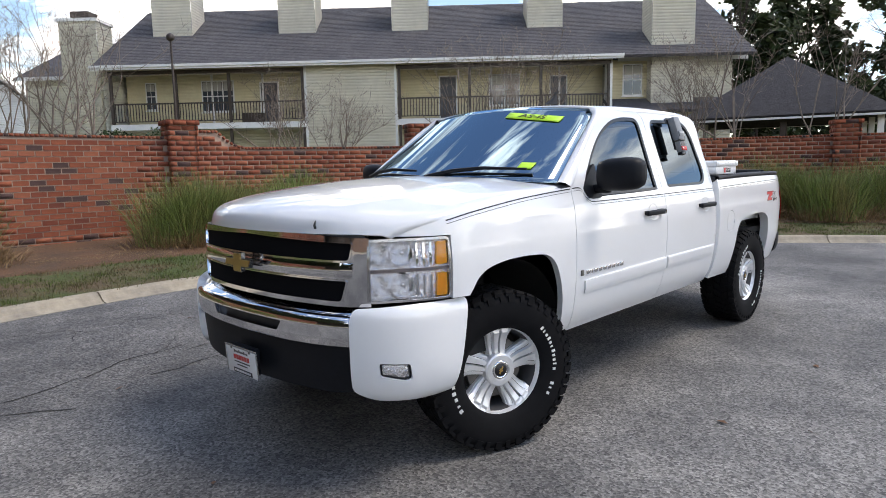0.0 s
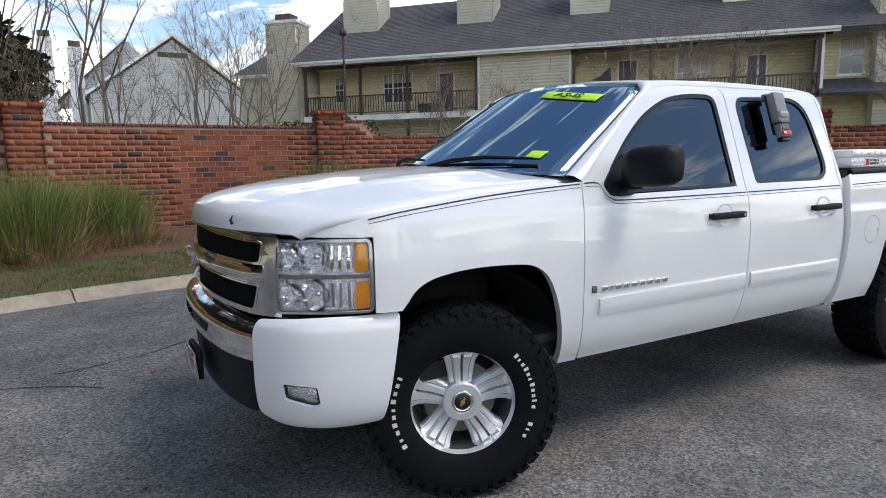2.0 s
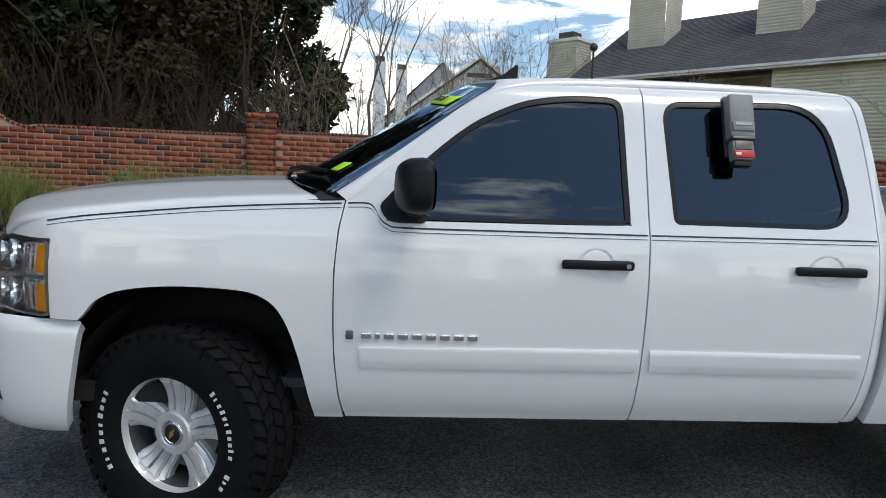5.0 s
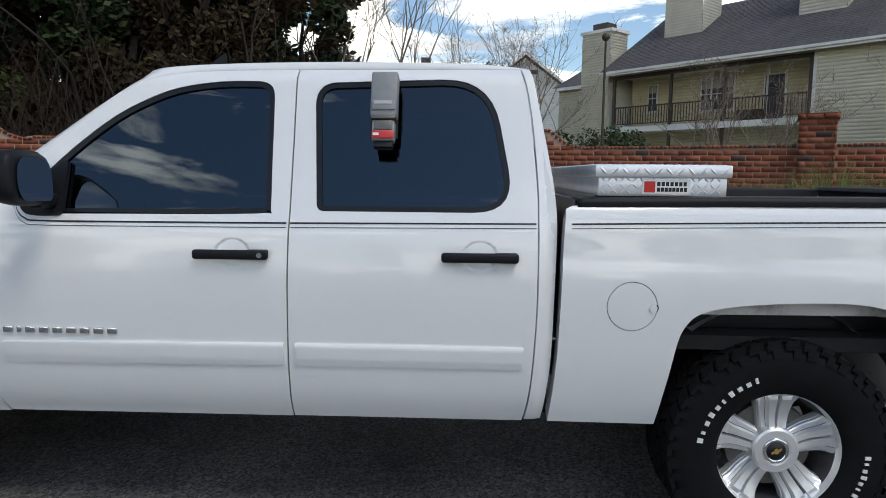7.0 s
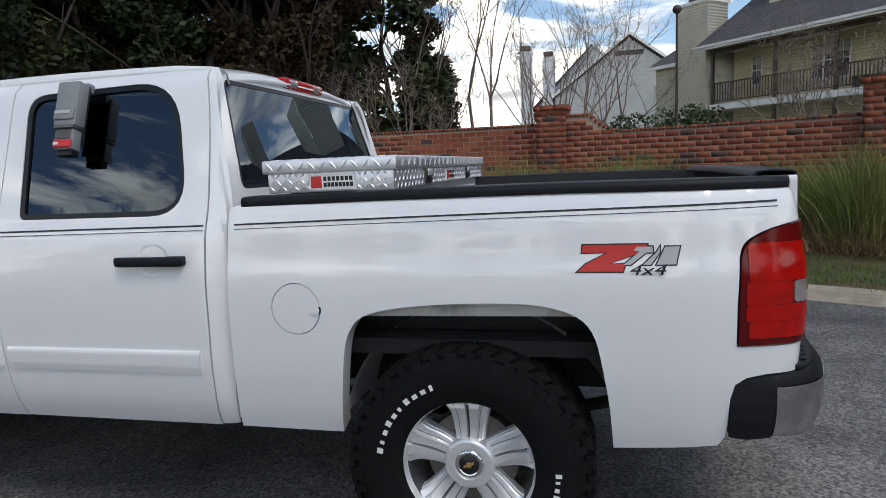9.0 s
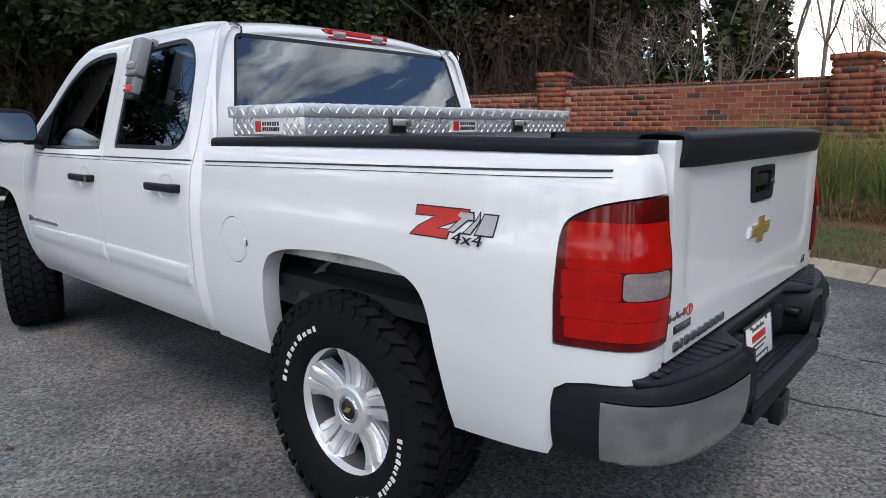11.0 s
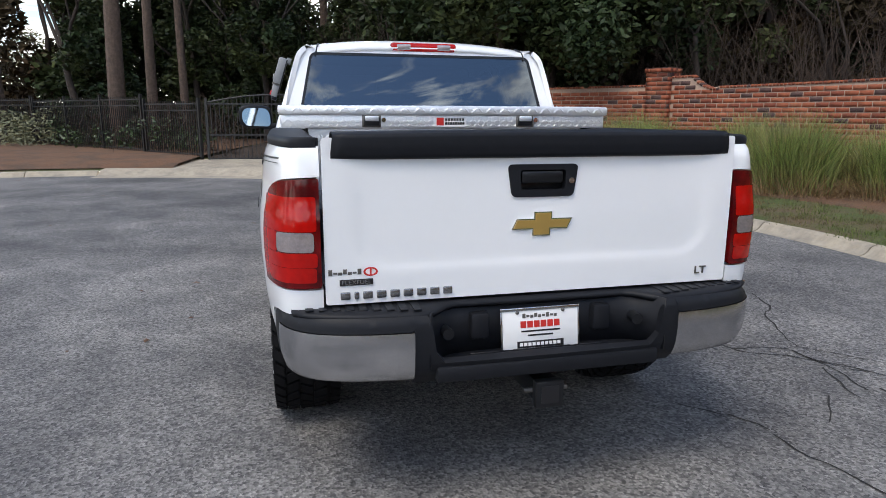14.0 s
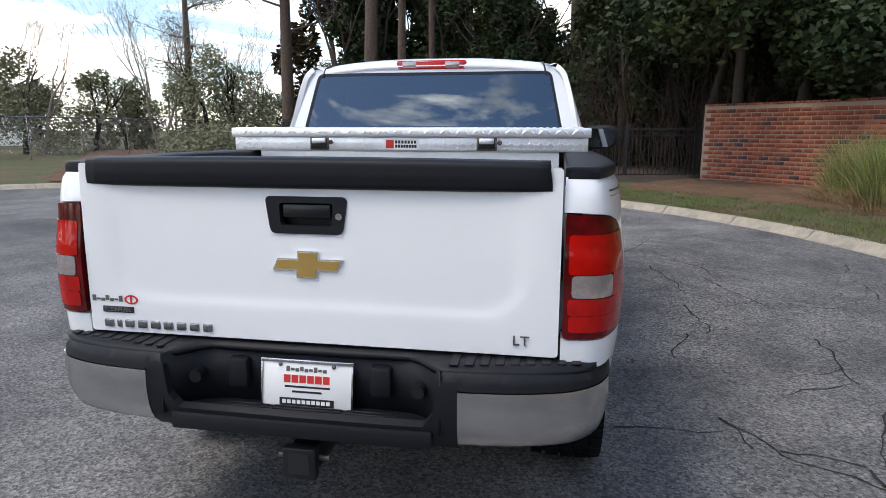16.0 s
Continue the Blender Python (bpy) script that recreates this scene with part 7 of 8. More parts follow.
def balcony(s0, s1, posts, doors, windows):
    f = F.box("balcony_floor", s0, s1, -0.10, 1.95, 3.72, 4.02, M_TRIM, apt, "white edged balcony floor")
    F.siding("wall", s0, s1, 1.9, 4.02, EZ - 0.1, M_YELLOW, apt, "yellow lap siding")
    F.siding("wall", s0, s1, 1.9, 0.3, 3.72, M_CREAM, apt)
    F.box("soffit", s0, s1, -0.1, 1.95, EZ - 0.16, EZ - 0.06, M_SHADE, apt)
    F.box("beam", s0, s1, -0.04, 0.14, EZ - 0.34, EZ - 0.12, M_BRONZE, apt, "dark balcony beam")
    for s in posts:
        F.box("post", s - 0.07, s + 0.07, 0.0, 0.14, 4.02, EZ - 0.3, M_BRONZE, apt, "dark brown post")
        F.box("lower_post", s - 0.07, s + 0.07, 0.0, 0.14, 0.3, 3.72, M_BRONZE, apt)
    r = F.box("railing", s0, s1, 0.02, 0.09, 5.04, 5.11, M_BRONZE, apt, "dark brown balcony railing")
    F.box("bottom_rail", s0, s1, 0.03, 0.08, 4.14, 4.19, M_BRONZE, r)
    n = int((s1 - s0) / 0.155)
    for i in range(n):
        s = s0 + (s1 - s0) * (i + 0.5) / n
        F.box("baluster", s - 0.019, s + 0.019, 0.035, 0.075, 4.19, 5.04, M_BRONZE, r)
    for a, b, z0, z1 in doors:
        d = F.box("door", a - 0.08, b + 0.08, 1.84, 1.90, z0, z1 + 0.08, M_TRIM, apt, "dark balcony door in a white frame")
        F.box("door_leaf", a, b, 1.83, 1.838, z0, z1, M_DOOR, d)
    for a, b, z0, z1, c in windows:
        F.window(a, b, 1.86, z0, z1, apt, c)
    for s in list(posts)[1:-1]:
        F.box("pilaster", s + 1.2, s + 1.3, 1.82, 1.9, 4.02, EZ - 0.15, M_TRIM, apt)


balcony(0.25, 10.5, (0.33, 3.75, 6.55, 10.4), ((7.7, 8.6, 4.05, 6.25), ), ((4.4, 6.2, 4.75, 6.45, 3), (1.3, 1.9, 4.9, 6.4, 1)))
balcony(15.3, 26.4, (15.45, 19.1, 22.8, 26.3), ((17.55, 18.4, 4.05, 6.35), (23.6, 24.4, 4.05, 6.25)), ((20.2, 21.9, 4.75, 6.45, 2), ))
F.box("air_conditioner", 7.0, 8.2, 0.5, 0.9, 4.02, 4.55, M_BRONZE, apt)
F.siding("wall", 26.4, 28.6, 1.2, 0.3, EZ, M_YELLOW, apt)
F.siding("wall", 30.8, 33.1, 1.2, 0.3, EZ, M_CREAM, apt)
F.siding("wall", 1.2, 10.0, 33.1, 0.3, EZ, M_CREAM, apt, turn=2)
F.window(27.3, 28.35, 1.18, 5.05, 6.72, apt, 1)
F.box("corner_board", 26.35, 26.47, -0.03, 1.2, 0.3, EZ, M_TRIM, apt)
F.siding("chimney_chase", 28.6, 30.8, 0.45, 0.3, 12.6, M_CREAM, apt, "cream sided chimney")
F.siding("chimney_chase", 0.45, 2.2, 28.6, 0.3, 12.6, M_CREAM, apt, turn=1)
F.siding("chimney_chase", 0.45, 2.2, 30.8, 0.3, 12.6, M_CREAM, apt, turn=2)
F.slab("lower_roof", [(26.3, -0.6, 4.15), (33.6, -0.6, 4.15), (33.6, 1.3, 4.95), (26.3, 1.3, 4.95)], M_SHINGLE, apt)
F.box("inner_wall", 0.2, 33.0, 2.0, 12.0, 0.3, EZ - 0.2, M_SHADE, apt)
roof = F.slab("roof", [(-0.35, -0.55, EZ), (33.6, -0.55, EZ), (33.6, 6.6, 11.25), (-0.35, 6.6, 11.25)], M_SHINGLE, apt, "dark shingle roof")
F.slab("roof", [(-0.35, 13.6, EZ), (33.6, 13.6, EZ), (33.6, 6.6, 11.25), (-0.35, 6.6, 11.25)], M_SHINGLE, apt)
F.box("fascia", -0.38, 26.9, -0.60, -0.55, EZ - 0.17, EZ + 0.05, M_TRIM, apt, "white eave board")
F.box("fascia", 26.9, 33.65, 0.58, 0.63, EZ - 0.15, EZ + 0.05, M_TRIM, apt)
F.box("gutter", -0.38, 26.9, -0.68, -0.60, EZ - 0.06, EZ + 0.06, M_TRIM, apt, "white gutter")
for k in range(38):
    b0 = -0.55 + k * 0.185
    z0 = EZ + 0.007 + (b0 + 0.55) / 7.15 * 4.33
    F.slab("shingle_course", [(-0.36, b0, z0 + 0.012), (33.6, b0, z0 + 0.012), (33.6, b0 + 0.19, z0 + 0.112), (-0.36, b0 + 0.19, z0 + 0.112)], M_SHINGLE, roof, "", 0.012)
for s0, s1 in ((1.45, 3.65), (8.55, 10.6), (14.9, 16.9), (22.45, 24.4)):
    F.siding("roof_chase", s0, s1, 3.0, 8.55, 12.8, M_CREAM, apt, "cream sided chase on the roof")
    for t, s in ((1, s0), (2, s1)):
        F.siding("roof_chase", 3.0, 5.0, s, 8.55, 12.8, M_CREAM, apt, turn=t)
    F.box("roof_chase_base", s0 - 0.03, s1 + 0.03, 2.95, 3.0, 8.50, 8.62, M_TRIM, apt)
F.siding("end_wall", -0.05, 12.0, 0.0, 0.3, EZ, M_CREAM, apt, turn=1)
F.siding("end_gable", -0.35, 13.4, 0.0, EZ, 11.2, M_CREAM, apt, turn=1, top=lambda z: (-0.35 + (z - EZ) * 1.63, 13.4 - (z - EZ) * 1.63))
# chimney at the end, and a lower wing beyond
ch = thing("chimney", tuple(F.m @ Vector((-1.7, 1.6, 0.3))), "tall cream sided chimney with a dark cap", "chimney")
F.siding("chimney_face", -2.7, -0.7, 1.0, 0.3, 9.6, M_CREAM, ch)
F.siding("chimney_side", 1.0, 2.6, -2.7, 0.3, 9.6, M_CREAM, ch, turn=1)
F.siding("chimney_side", 1.0, 2.6, -0.7, 0.3, 9.6, M_CREAM, ch, turn=2)
F.box("chimney_rim", -2.8, -0.6, 0.9, 2.7, 9.55, 9.72, M_TRIM, ch)
F.box("chimney_cap", -2.2, -1.2, 1.3, 2.2, 9.72, 10.15, M_BRONZE, ch)
wing = thing("building_wing", tuple(F.m @ Vector((-4, 4, 0.3))), "lower pale sided wing with a dark roof", "building")
F.siding("wall", -6.2, -0.2, 3.2, 0.3, EZ + 0.05, M_CREAM, wing)
F.siding("wall", 3.2, 9.0, -6.2, 0.3, EZ, M_CREAM, wing, turn=1)
F.window(-3.9, -3.1, 3.18, 4.6, 6.2, wing, 1)
F.window(-0.6, -0.25, 3.18, 4.3, 6.4, wing, 1)
F.slab("roof", [(-6.6, 2.8, EZ + 0.05), (0.0, 2.8, EZ + 0.05), (0.0, 7.2, 9.6), (-5.2, 7.2, 9.6)], M_SHINGLE, wing)
F.slab("roof", [(-6.6, 2.8, EZ + 0.05), (-5.2, 7.2, 9.6), (-6.6, 11.0, EZ + 0.05)], M_SHINGLE, wing)
F.box("fascia", -6.6, 0.0, 2.74, 2.8, EZ - 0.12, EZ + 0.08, M_TRIM, wing)

# grey gabled house farther off
G = Local(0.3, 72.0, 0)
G.m = G.m @ Matrix.Scale(1.43, 4)
house = thing("gabled_house", (8, 76, 0.3), "pale grey sided house with a steep gable", "house")
G.siding("wall", 0, 11.3, 0, 0.3, 6.1, M_GREYSID, house)
G.siding("gable", 0, 11.3, 0, 6.1, 10.2, M_GREYSID, house, top=lambda z: (5.65 * (z - 6.1) / 4.15, 11.3 - 5.65 * (z - 6.1) / 4.15))
G.siding("wall", 0, 14, 0, 0.3, 6.1, M_GREYSID, house, turn=1)
G.slab("roof", [(-0.3, -0.35, 5.95), (-0.3, 14, 5.95), (5.65, 14, 10.45), (5.65, -0.35, 10.45)], M_SHINGLE, house)
G.slab("roof", [(11.6, -0.35, 5.95), (11.6, 14, 5.95), (5.65, 14, 10.45), (5.65, -0.35, 10.45)], M_SHINGLE, house)
for e in (-1, 1):
    G.slab("rake_board", [(5.65 - e * 5.95, -0.42, 5.90), (5.65, -0.42, 10.38), (5.65, -0.42, 10.62), (5.65 - e * 5.95, -0.42, 6.14)], M_TRIM, house, "", 0.06)
G.box("gable_vent", 4.6, 6.7, -0.05, 0.02, 8.9, 9.25, M_BRONZE, house)
G.siding("rear_gable", -2.5, 6.5, 7, 5.5, 11.0, M_GREYSID, house, top=lambda z: (-2.5 + (z - 5.5) * 0.95, 8.5 - (z - 5.5) * 0.95))
G.slab("rear_roof", [(-2.9, 6.6, 5.4), (-2.9, 16, 5.4), (2.9, 16, 11.1), (2.9, 6.6, 11.1)], M_SHINGLE, house)
for s, h in ((-1.2, 9.8), (-3.1, 10.4)):
    c = G.box("chimney", s, s + 1.0, 3.5, 4.5, 0.3, h, M_GREYSID, house, "sided chimney")
    G.box("chimney_cap", s + 0.1, s + 0.9, 3.6, 4.4, h, h + 0.45, M_BRONZE, c)

# open pavilion with a hipped roof
pav = thing("pavilion", (24.4, 4.6, 0.3), "open pavilion with a dark hipped roof", "pavilion")
P = Local(24.4, 4.6, 15)
for e in ((-1, -1, 1, -1), (1, -1, 1, 1), (1, 1, -1, 1), (-1, 1, -1, -1)):
    P.slab("roof", [(e[0] * 3.3, e[1] * 3.3, 3.0), (e[2] * 3.3, e[3] * 3.3, 3.0), (0, 0, 5.35)], M_DARKROOF, pav)
for x in (-2.8, 0, 2.8):
    for y in (-2.8, 2.8):
        P.box("post", x - 0.09, x + 0.09, y - 0.09, y + 0.09, 0.2, 2.95, M_TRIM, pav)
for y in (-3.25, 3.2):
    P.box("eave_board", -3.3, 3.3, y, y + 0.06, 2.86, 3.02, M_TRIM, pav)
    P.box("eave_board", y, y + 0.06, -3.3, 3.3, 2.86, 3.02, M_TRIM, pav)
P.box("inner_screen", -2.6, 2.6, -0.1, 0.1, 0.2, 2.8, M_BRONZE, pav)

# ---- iron gate and fence ----
def fence_run(name, a, b, z, h, label, category, arch=0.0, step=0.115):
    a, b = Vector((*a, z)), Vector((*b, z))
    d = b - a
    n = int(d.length / step)
    u = d.normalized()
    root = thing(name, tuple(a), label, category)
    ang = math.degrees(math.atan2(u.y, u.x))

    def put(nm, s0, s1, z0, z1, w=0.02):
        bm = bm_box(s0, s1, -w / 2, w / 2, z0, z1)
        bmesh.ops.transform(bm, matrix=Matrix.Translation(a) @ pose(0, 0, 0, 0, 0, ang), verts=bm.verts)
        return part(nm, bm, M_IRON, root)
    L = d.length
    for zz in (0.12, h * 0.45 if arch else h - 0.28, h - 0.10):
        put("rail", 0, L, zz, zz + 0.04, 0.03)
    if arch:
        tube("top_rail", [tuple(a + u * (L * k / 12) + Vector((0, 0, h - 0.05 + arch * math.sin(math.pi * k / 12)))) for k in range(13)], 0.022, M_IRON, root)
    for i in range(n + 1):
        s = L * i / n
        put("picket", s - 0.009, s + 0.009, 0.05, h + arch * math.sin(math.pi * s / L))
    k = max(1, round(L / 2.4))
    for i in range(k + 1):
        put("post", L * i / k - 0.035, L * i / k + 0.035, 0.0, h + 0.08, 0.07)
    return root


fence_run("driveway_gate", (-12.0, 0.6), (-12.15, -2.9), 0.08, 1.72, "black iron double driveway gate with an arched top", "gate", 0.22)
fence_run("iron_fence", (-12.45, 4.55), (-12.0, 0.75), 0.12, 1.5, "black iron picket fence beside the gate", "fence")
fence_run("iron_fence", (-12.2, -3.1), (-14.4, -4.9), 0.2, 1.6, "black iron picket fence before dark undergrowth", "fence")
fence_run("iron_fence", (-14.5, -5.0), (-20.0, -9.7), 0.25, 1.7, "black iron picket fence before dark undergrowth", "fence")
fence_run("iron_fence", (-20.1, -9.8), (-22.0, -12.2), 0.25, 1.75, "black iron picket fence before dark undergrowth", "fence")


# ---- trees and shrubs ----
# darker copy of the grey bark; the wood's shade is in its colour
M_WOODBARK = mat("shaded_woodland_bark", (0.040, 0.030, 0.025), 0.95, vary=0.4, noise_scale=14, bump=0.5, bump_scale=40)
M_BARK = mat("grey_bark", (0.21, 0.17, 0.14), 0.9, vary=0.3, noise_scale=14, bump=0.5, bump_scale=40)
M_PBARK = mat("pine_bark", (0.10, 0.07, 0.055), 0.95, vary=0.4, noise_scale=10, bump=0.8, bump_scale=16)
M_TWIG = mat("brown_twigs", (0.052, 0.034, 0.025), 0.9, island=0.35)
M_EVER = mat("dark_evergreen", (0.021, 0.036, 0.013), 0.6, spec=0.25, island=0.55, second=((0.044, 0.054, 0.017), 0.35, 0.45, 0.62))
M_BROWNLEAF = mat("olive_brown_foliage", (0.038, 0.029, 0.014), 0.8, spec=0.2, island=0.5, second=((0.052, 0.032, 0.018), 0.3, 0.4, 0.65))
M_NEEDLE = mat("pine_needles", (0.055, 0.082, 0.032), 0.6, island=0.45)
M_SHRUB = mat("shrub_leaves", (0.035, 0.06, 0.018), 0.5, island=0.5)
M_GREYGREEN = mat("grey_green_leaves", (0.17, 0.175, 0.10), 0.7, island=0.4)


def tubes_mesh(name, segs, material, parent=None, label="", kind="", sides=5, category=""):
    """Many tapered pieces (p, q, r0, r1) in one mesh."""
    P0 = np.array([s[0] for s in segs], dtype=float)
    P1 = np.array([s[1] for s in segs], dtype=float)
    R0, R1 = np.array([s[2] for s in segs]), np.array([s[3] for s in segs])
    D = P1 - P0
    D /= np.linalg.norm(D, axis=1)[:, None] + 1e-9
    ref = np.where(np.abs(D[:, 2:3]) > 0.9, np.array([[1.0, 0, 0]]), np.array([[0, 0, 1.0]]))
    A = np.cross(D, ref)
    A /= np.linalg.norm(A, axis=1)[:, None]
    B = np.cross(D, A)
    n = len(segs)
    V = np.zeros((n, 2, sides, 3))
    for k in range(sides):
        c, s = math.cos(2 * math.pi * k / sides), math.sin(2 * math.pi * k / sides)
        o = A * c + B * s
        V[:, 0, k] = P0 + o * R0[:, None]
        V[:, 1, k] = P1 + o * R1[:, None]
    base = (np.arange(n) * 2 * sides)[:, None, None]
    q = np.array([[k, (k + 1) % sides, sides + (k + 1) % sides, sides + k] for k in range(sides)])[None]
    return fast_mesh(name, V.reshape(-1, 3), (base + q).reshape(-1, 4), material, kind, label, parent, category, True)


def grow(rnd, p, d, length, r, depth, segs, tips, spread=0.5, up=0.12, ratio=0.72, kids=(2, 3)):
    n = 3
    for i in range(n):
        d = (d + Vector((rnd.gauss(0, 0.10), rnd.gauss(0, 0.10), rnd.gauss(0, 0.06) + up * 0.35))).normalized()
        q = p + d * (length / n)
        r2 = r * (0.90 if depth else 0.8)
        segs.append((tuple(p), tuple(q), r, r2))
        p, r = q, r2
        if depth and i == 1 and rnd.random() < 0.6:
            e = (d + Vector((rnd.gauss(0, spread), rnd.gauss(0, spread), rnd.gauss(0, 0.2) + up))).normalized()
            grow(rnd, p, e, length * ratio * 0.8, r * 0.6, depth - 1, segs, tips, spread, up, ratio, kids)
    tips.append(tuple(p))
    if depth:
        for _ in range(rnd.randint(*kids)):
            e = (d + Vector((rnd.gauss(0, spread), rnd.gauss(0, spread), rnd.gauss(0, 0.2) + up))).normalized()
            grow(rnd, p, e, length * ratio * rnd.uniform(0.8, 1.15), r * 0.68, depth - 1, segs, tips, spread, up, ratio, kids)


def bare_tree(x, y, h, seed, stems=4, depth=4, label="leafless grey-barked ornamental tree", r=0.055, z=0.22, kids=(2, 3), spread=0.36, bark=None, fine=2):
    rnd = random.Random(seed)
    root = thing("bare_tree", (x, y, z), label, "tree", "leafless trees")
    segs, tips = [], []
    for s in range(stems):
        a = 2 * math.pi * s / stems + rnd.uniform(-0.4, 0.4)
        k = 0.22 if stems > 1 else 0.03
        grow(rnd, Vector((x + 0.08 * math.cos(a) * (stems > 1), y + 0.08 * math.sin(a) * (stems > 1), z)), Vector((k * math.cos(a), k * math.sin(a), 1)).normalized(), h * 0.34, r * rnd.uniform(0.7, 1.1), depth, segs, tips, spread, 0.10, 0.72, kids)
    big = [s for s in segs if s[2] > r * 0.35]
    small = [s for s in segs if s[2] <= r * 0.35]
    tubes_mesh("trunk", big, bark or M_BARK, root, sides=6)
    twigs = list(small)
    for t in tips:
        for _ in range(fine):
            e = Vector((rnd.gauss(0, 0.5), rnd.gauss(0, 0.5), rnd.uniform(0.1, 0.8))).normalized() * rnd.uniform(0.2, 0.5)
            twigs.append((t, (t[0] + e.x, t[1] + e.y, t[2] + e.z), 0.006, 0.002))
    tubes_mesh("twig_mass", twigs, bark or M_BARK, root, kind="stuff", sides=3)
    return root


def leaf_cloud(name, centres, radii, n, size, material, parent=None, label="", category="", kind="stuff", flat=1.0, shell=0.55, aspect=0.5):
    """Small leaves in uneven clumps."""
    C, Rr = np.asarray(centres, dtype=float), np.asarray(radii, dtype=float)
    w = Rr ** 2
    idx = rng.choice(len(C), n, p=w / w.sum())
    v = rng.normal(0, 1, (n, 3))
    v /= np.linalg.norm(v, axis=1)[:, None]
    rad = Rr[idx] * (shell + (1 - shell) * rng.uniform(0, 1, n) ** 0.5) * rng.uniform(0.75, 1.12, n)
    P = C[idx] + v * rad[:, None] * np.array([1, 1, flat])
    a = rng.normal(0, 1, (n, 3))
    a[:, 2] *= 0.6
    a /= np.linalg.norm(a, axis=1)[:, None]
    b = np.cross(a, rng.normal(0, 1, (n, 3)))
    b /= np.linalg.norm(b, axis=1)[:, None] + 1e-9
    s = (size * rng.uniform(0.55, 1.35, n))[:, None]
    V = np.stack([P - a * s, P + b * s * aspect, P + a * s, P - b * s * aspect], axis=1)
    q = (np.arange(n) * 4)[:, None] + np.arange(4)[None]
    return fast_mesh(name, V.reshape(-1, 3), q, material, kind, label, parent, category)


def leafy_tree(x, y, h, rad, seed, material, n=3800, size=0.16, label="dense dark evergreen tree", low=0.12, group="woods behind the wall", z=0.25, trunk=0.16):
    rnd = random.Random(seed)
    root = thing("leafy_tree", (x, y, z), label, "tree", group)
    segs, tips = [], []
    grow(rnd, Vector((x, y, z)), Vector((0, 0, 1)), h * 0.42, trunk, 3, segs, tips, 0.45, 0.15, 0.7)
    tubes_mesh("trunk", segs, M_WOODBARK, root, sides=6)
    cs, rs = [], []
    for _ in range(26):
        t = rnd.random() ** 0.8
        zz = z + h * (low + (1 - low) * t)
        k = rad * (1 - 0.75 * t ** 1.8) * rnd.uniform(0.25, 0.85)
        a = rnd.uniform(0, 6.283)
        cs.append((x + k * math.cos(a), y + k * math.sin(a), zz))
        rs.append(rad * rnd.uniform(0.22, 0.42) * (1 - 0.4 * t))
    leaf_cloud("crown", cs, rs, n, size, material, root)
    return root


def pine(x, y, h, seed, lean=(0, 0), r=0.22, low=0.55, n=2600, label="tall pine with a bare trunk"):
    rnd = random.Random(seed)
    root = thing("pine_tree", (x, y, 0.25), label, "tree", "pines by the fence")
    pts = [Vector((x + lean[0] * t ** 1.2, y + lean[1] * t ** 1.2, 0.2 + h * t)) for t in np.linspace(0, 1, 9)]
    segs = [(tuple(p), tuple(q), r * (1 - 0.09 * i), r * (1 - 0.09 * (i + 1))) for i, (p, q) in enumerate(zip(pts, pts[1:]))]
    tubes_mesh("trunk", segs, M_PBARK, root, sides=9)
    limbs, tips = [], []
    for i in range(16):
        t = rnd.uniform(low * 0.8, 1.0)
        k = min(int(t * 8), 7)
        p = pts[k].lerp(pts[k + 1], t * 8 - k)
        a = rnd.uniform(0, 6.283)
        grow(rnd, p, Vector((math.cos(a), math.sin(a), rnd.uniform(-0.1, 0.4))).normalized(), rnd.uniform(1.0, 2.0), 0.055, 2, limbs, tips, 0.5, 0.05, 0.7, (1, 2))
    tubes_mesh("limb", limbs, M_PBARK, root, kind="stuff", sides=4)
    leaf_cloud("needles", tips, [rnd.uniform(0.28, 0.55) for _ in tips], n, 0.16, M_NEEDLE, root, aspect=0.10)
    return root


# ornamental trees just behind the wall
for k, (x, y, h, st) in enumerate([(2.4, 18.6, 7.0, 4), (3.8, 18.4, 7.4, 5), (9.4, 15.4, 5.2, 4), (10.6, 14.6, 4.4, 3), (15.9, 12.3, 6.6, 4), (16.9, 11.0, 6.8, 4), (18.6, 5.8, 5.6, 5), (19.2, 4.6, 6.4, 3), (21.0, 2.4, 6.6, 3), (-0.2, 13.6, 4.6, 3), (-1.6, 13.2, 4.2, 3)]):
    bare_tree(x, y, h, 40 + k, st, 3, z=0.2, fine=3)
for k, (x, y, h) in enumerate([(-3.4, 25, 12), (-1.0, 26, 12.5), (4.6, 31, 10)]):
    bare_tree(x, y, h, 70 + k, 2, 4, "tall leafless tree with fine grey twigs", 0.10, 0.25, spread=0.42, fine=3)
# shrubs
for x, y, r, h in ((5.8, 19.3, 1.1, 1.3), (7.2, 18.6, 1.2, 1.5), (4.6, 19.6, 0.8, 1.0)):
    root = thing("shrub", (x, y, 0.2), "rounded dark green shrub by the wall", "shrub", "shrubs")
    cs = [(x + _rb.uniform(-1, 1) * r * 0.7, y + _rb.uniform(-1, 1) * r * 0.7, 1.3 + h * _rb.uniform(0.2, 1.0)) for _ in range(14)]
    leaf_cloud("foliage", cs, [0.45] * 14, 3000, 0.07, M_SHRUB, root)
    tubes_mesh("stem", [((x, y, 0.2), (x + 0.1, y, 1.2), 0.05, 0.04), ((x, y, 0.6), (x - 0.3, y + 0.2, 1.6), 0.03, 0.02), ((x, y, 0.6), (x + 0.4, y - 0.2, 1.7), 0.03, 0.02)], M_BARK, root)
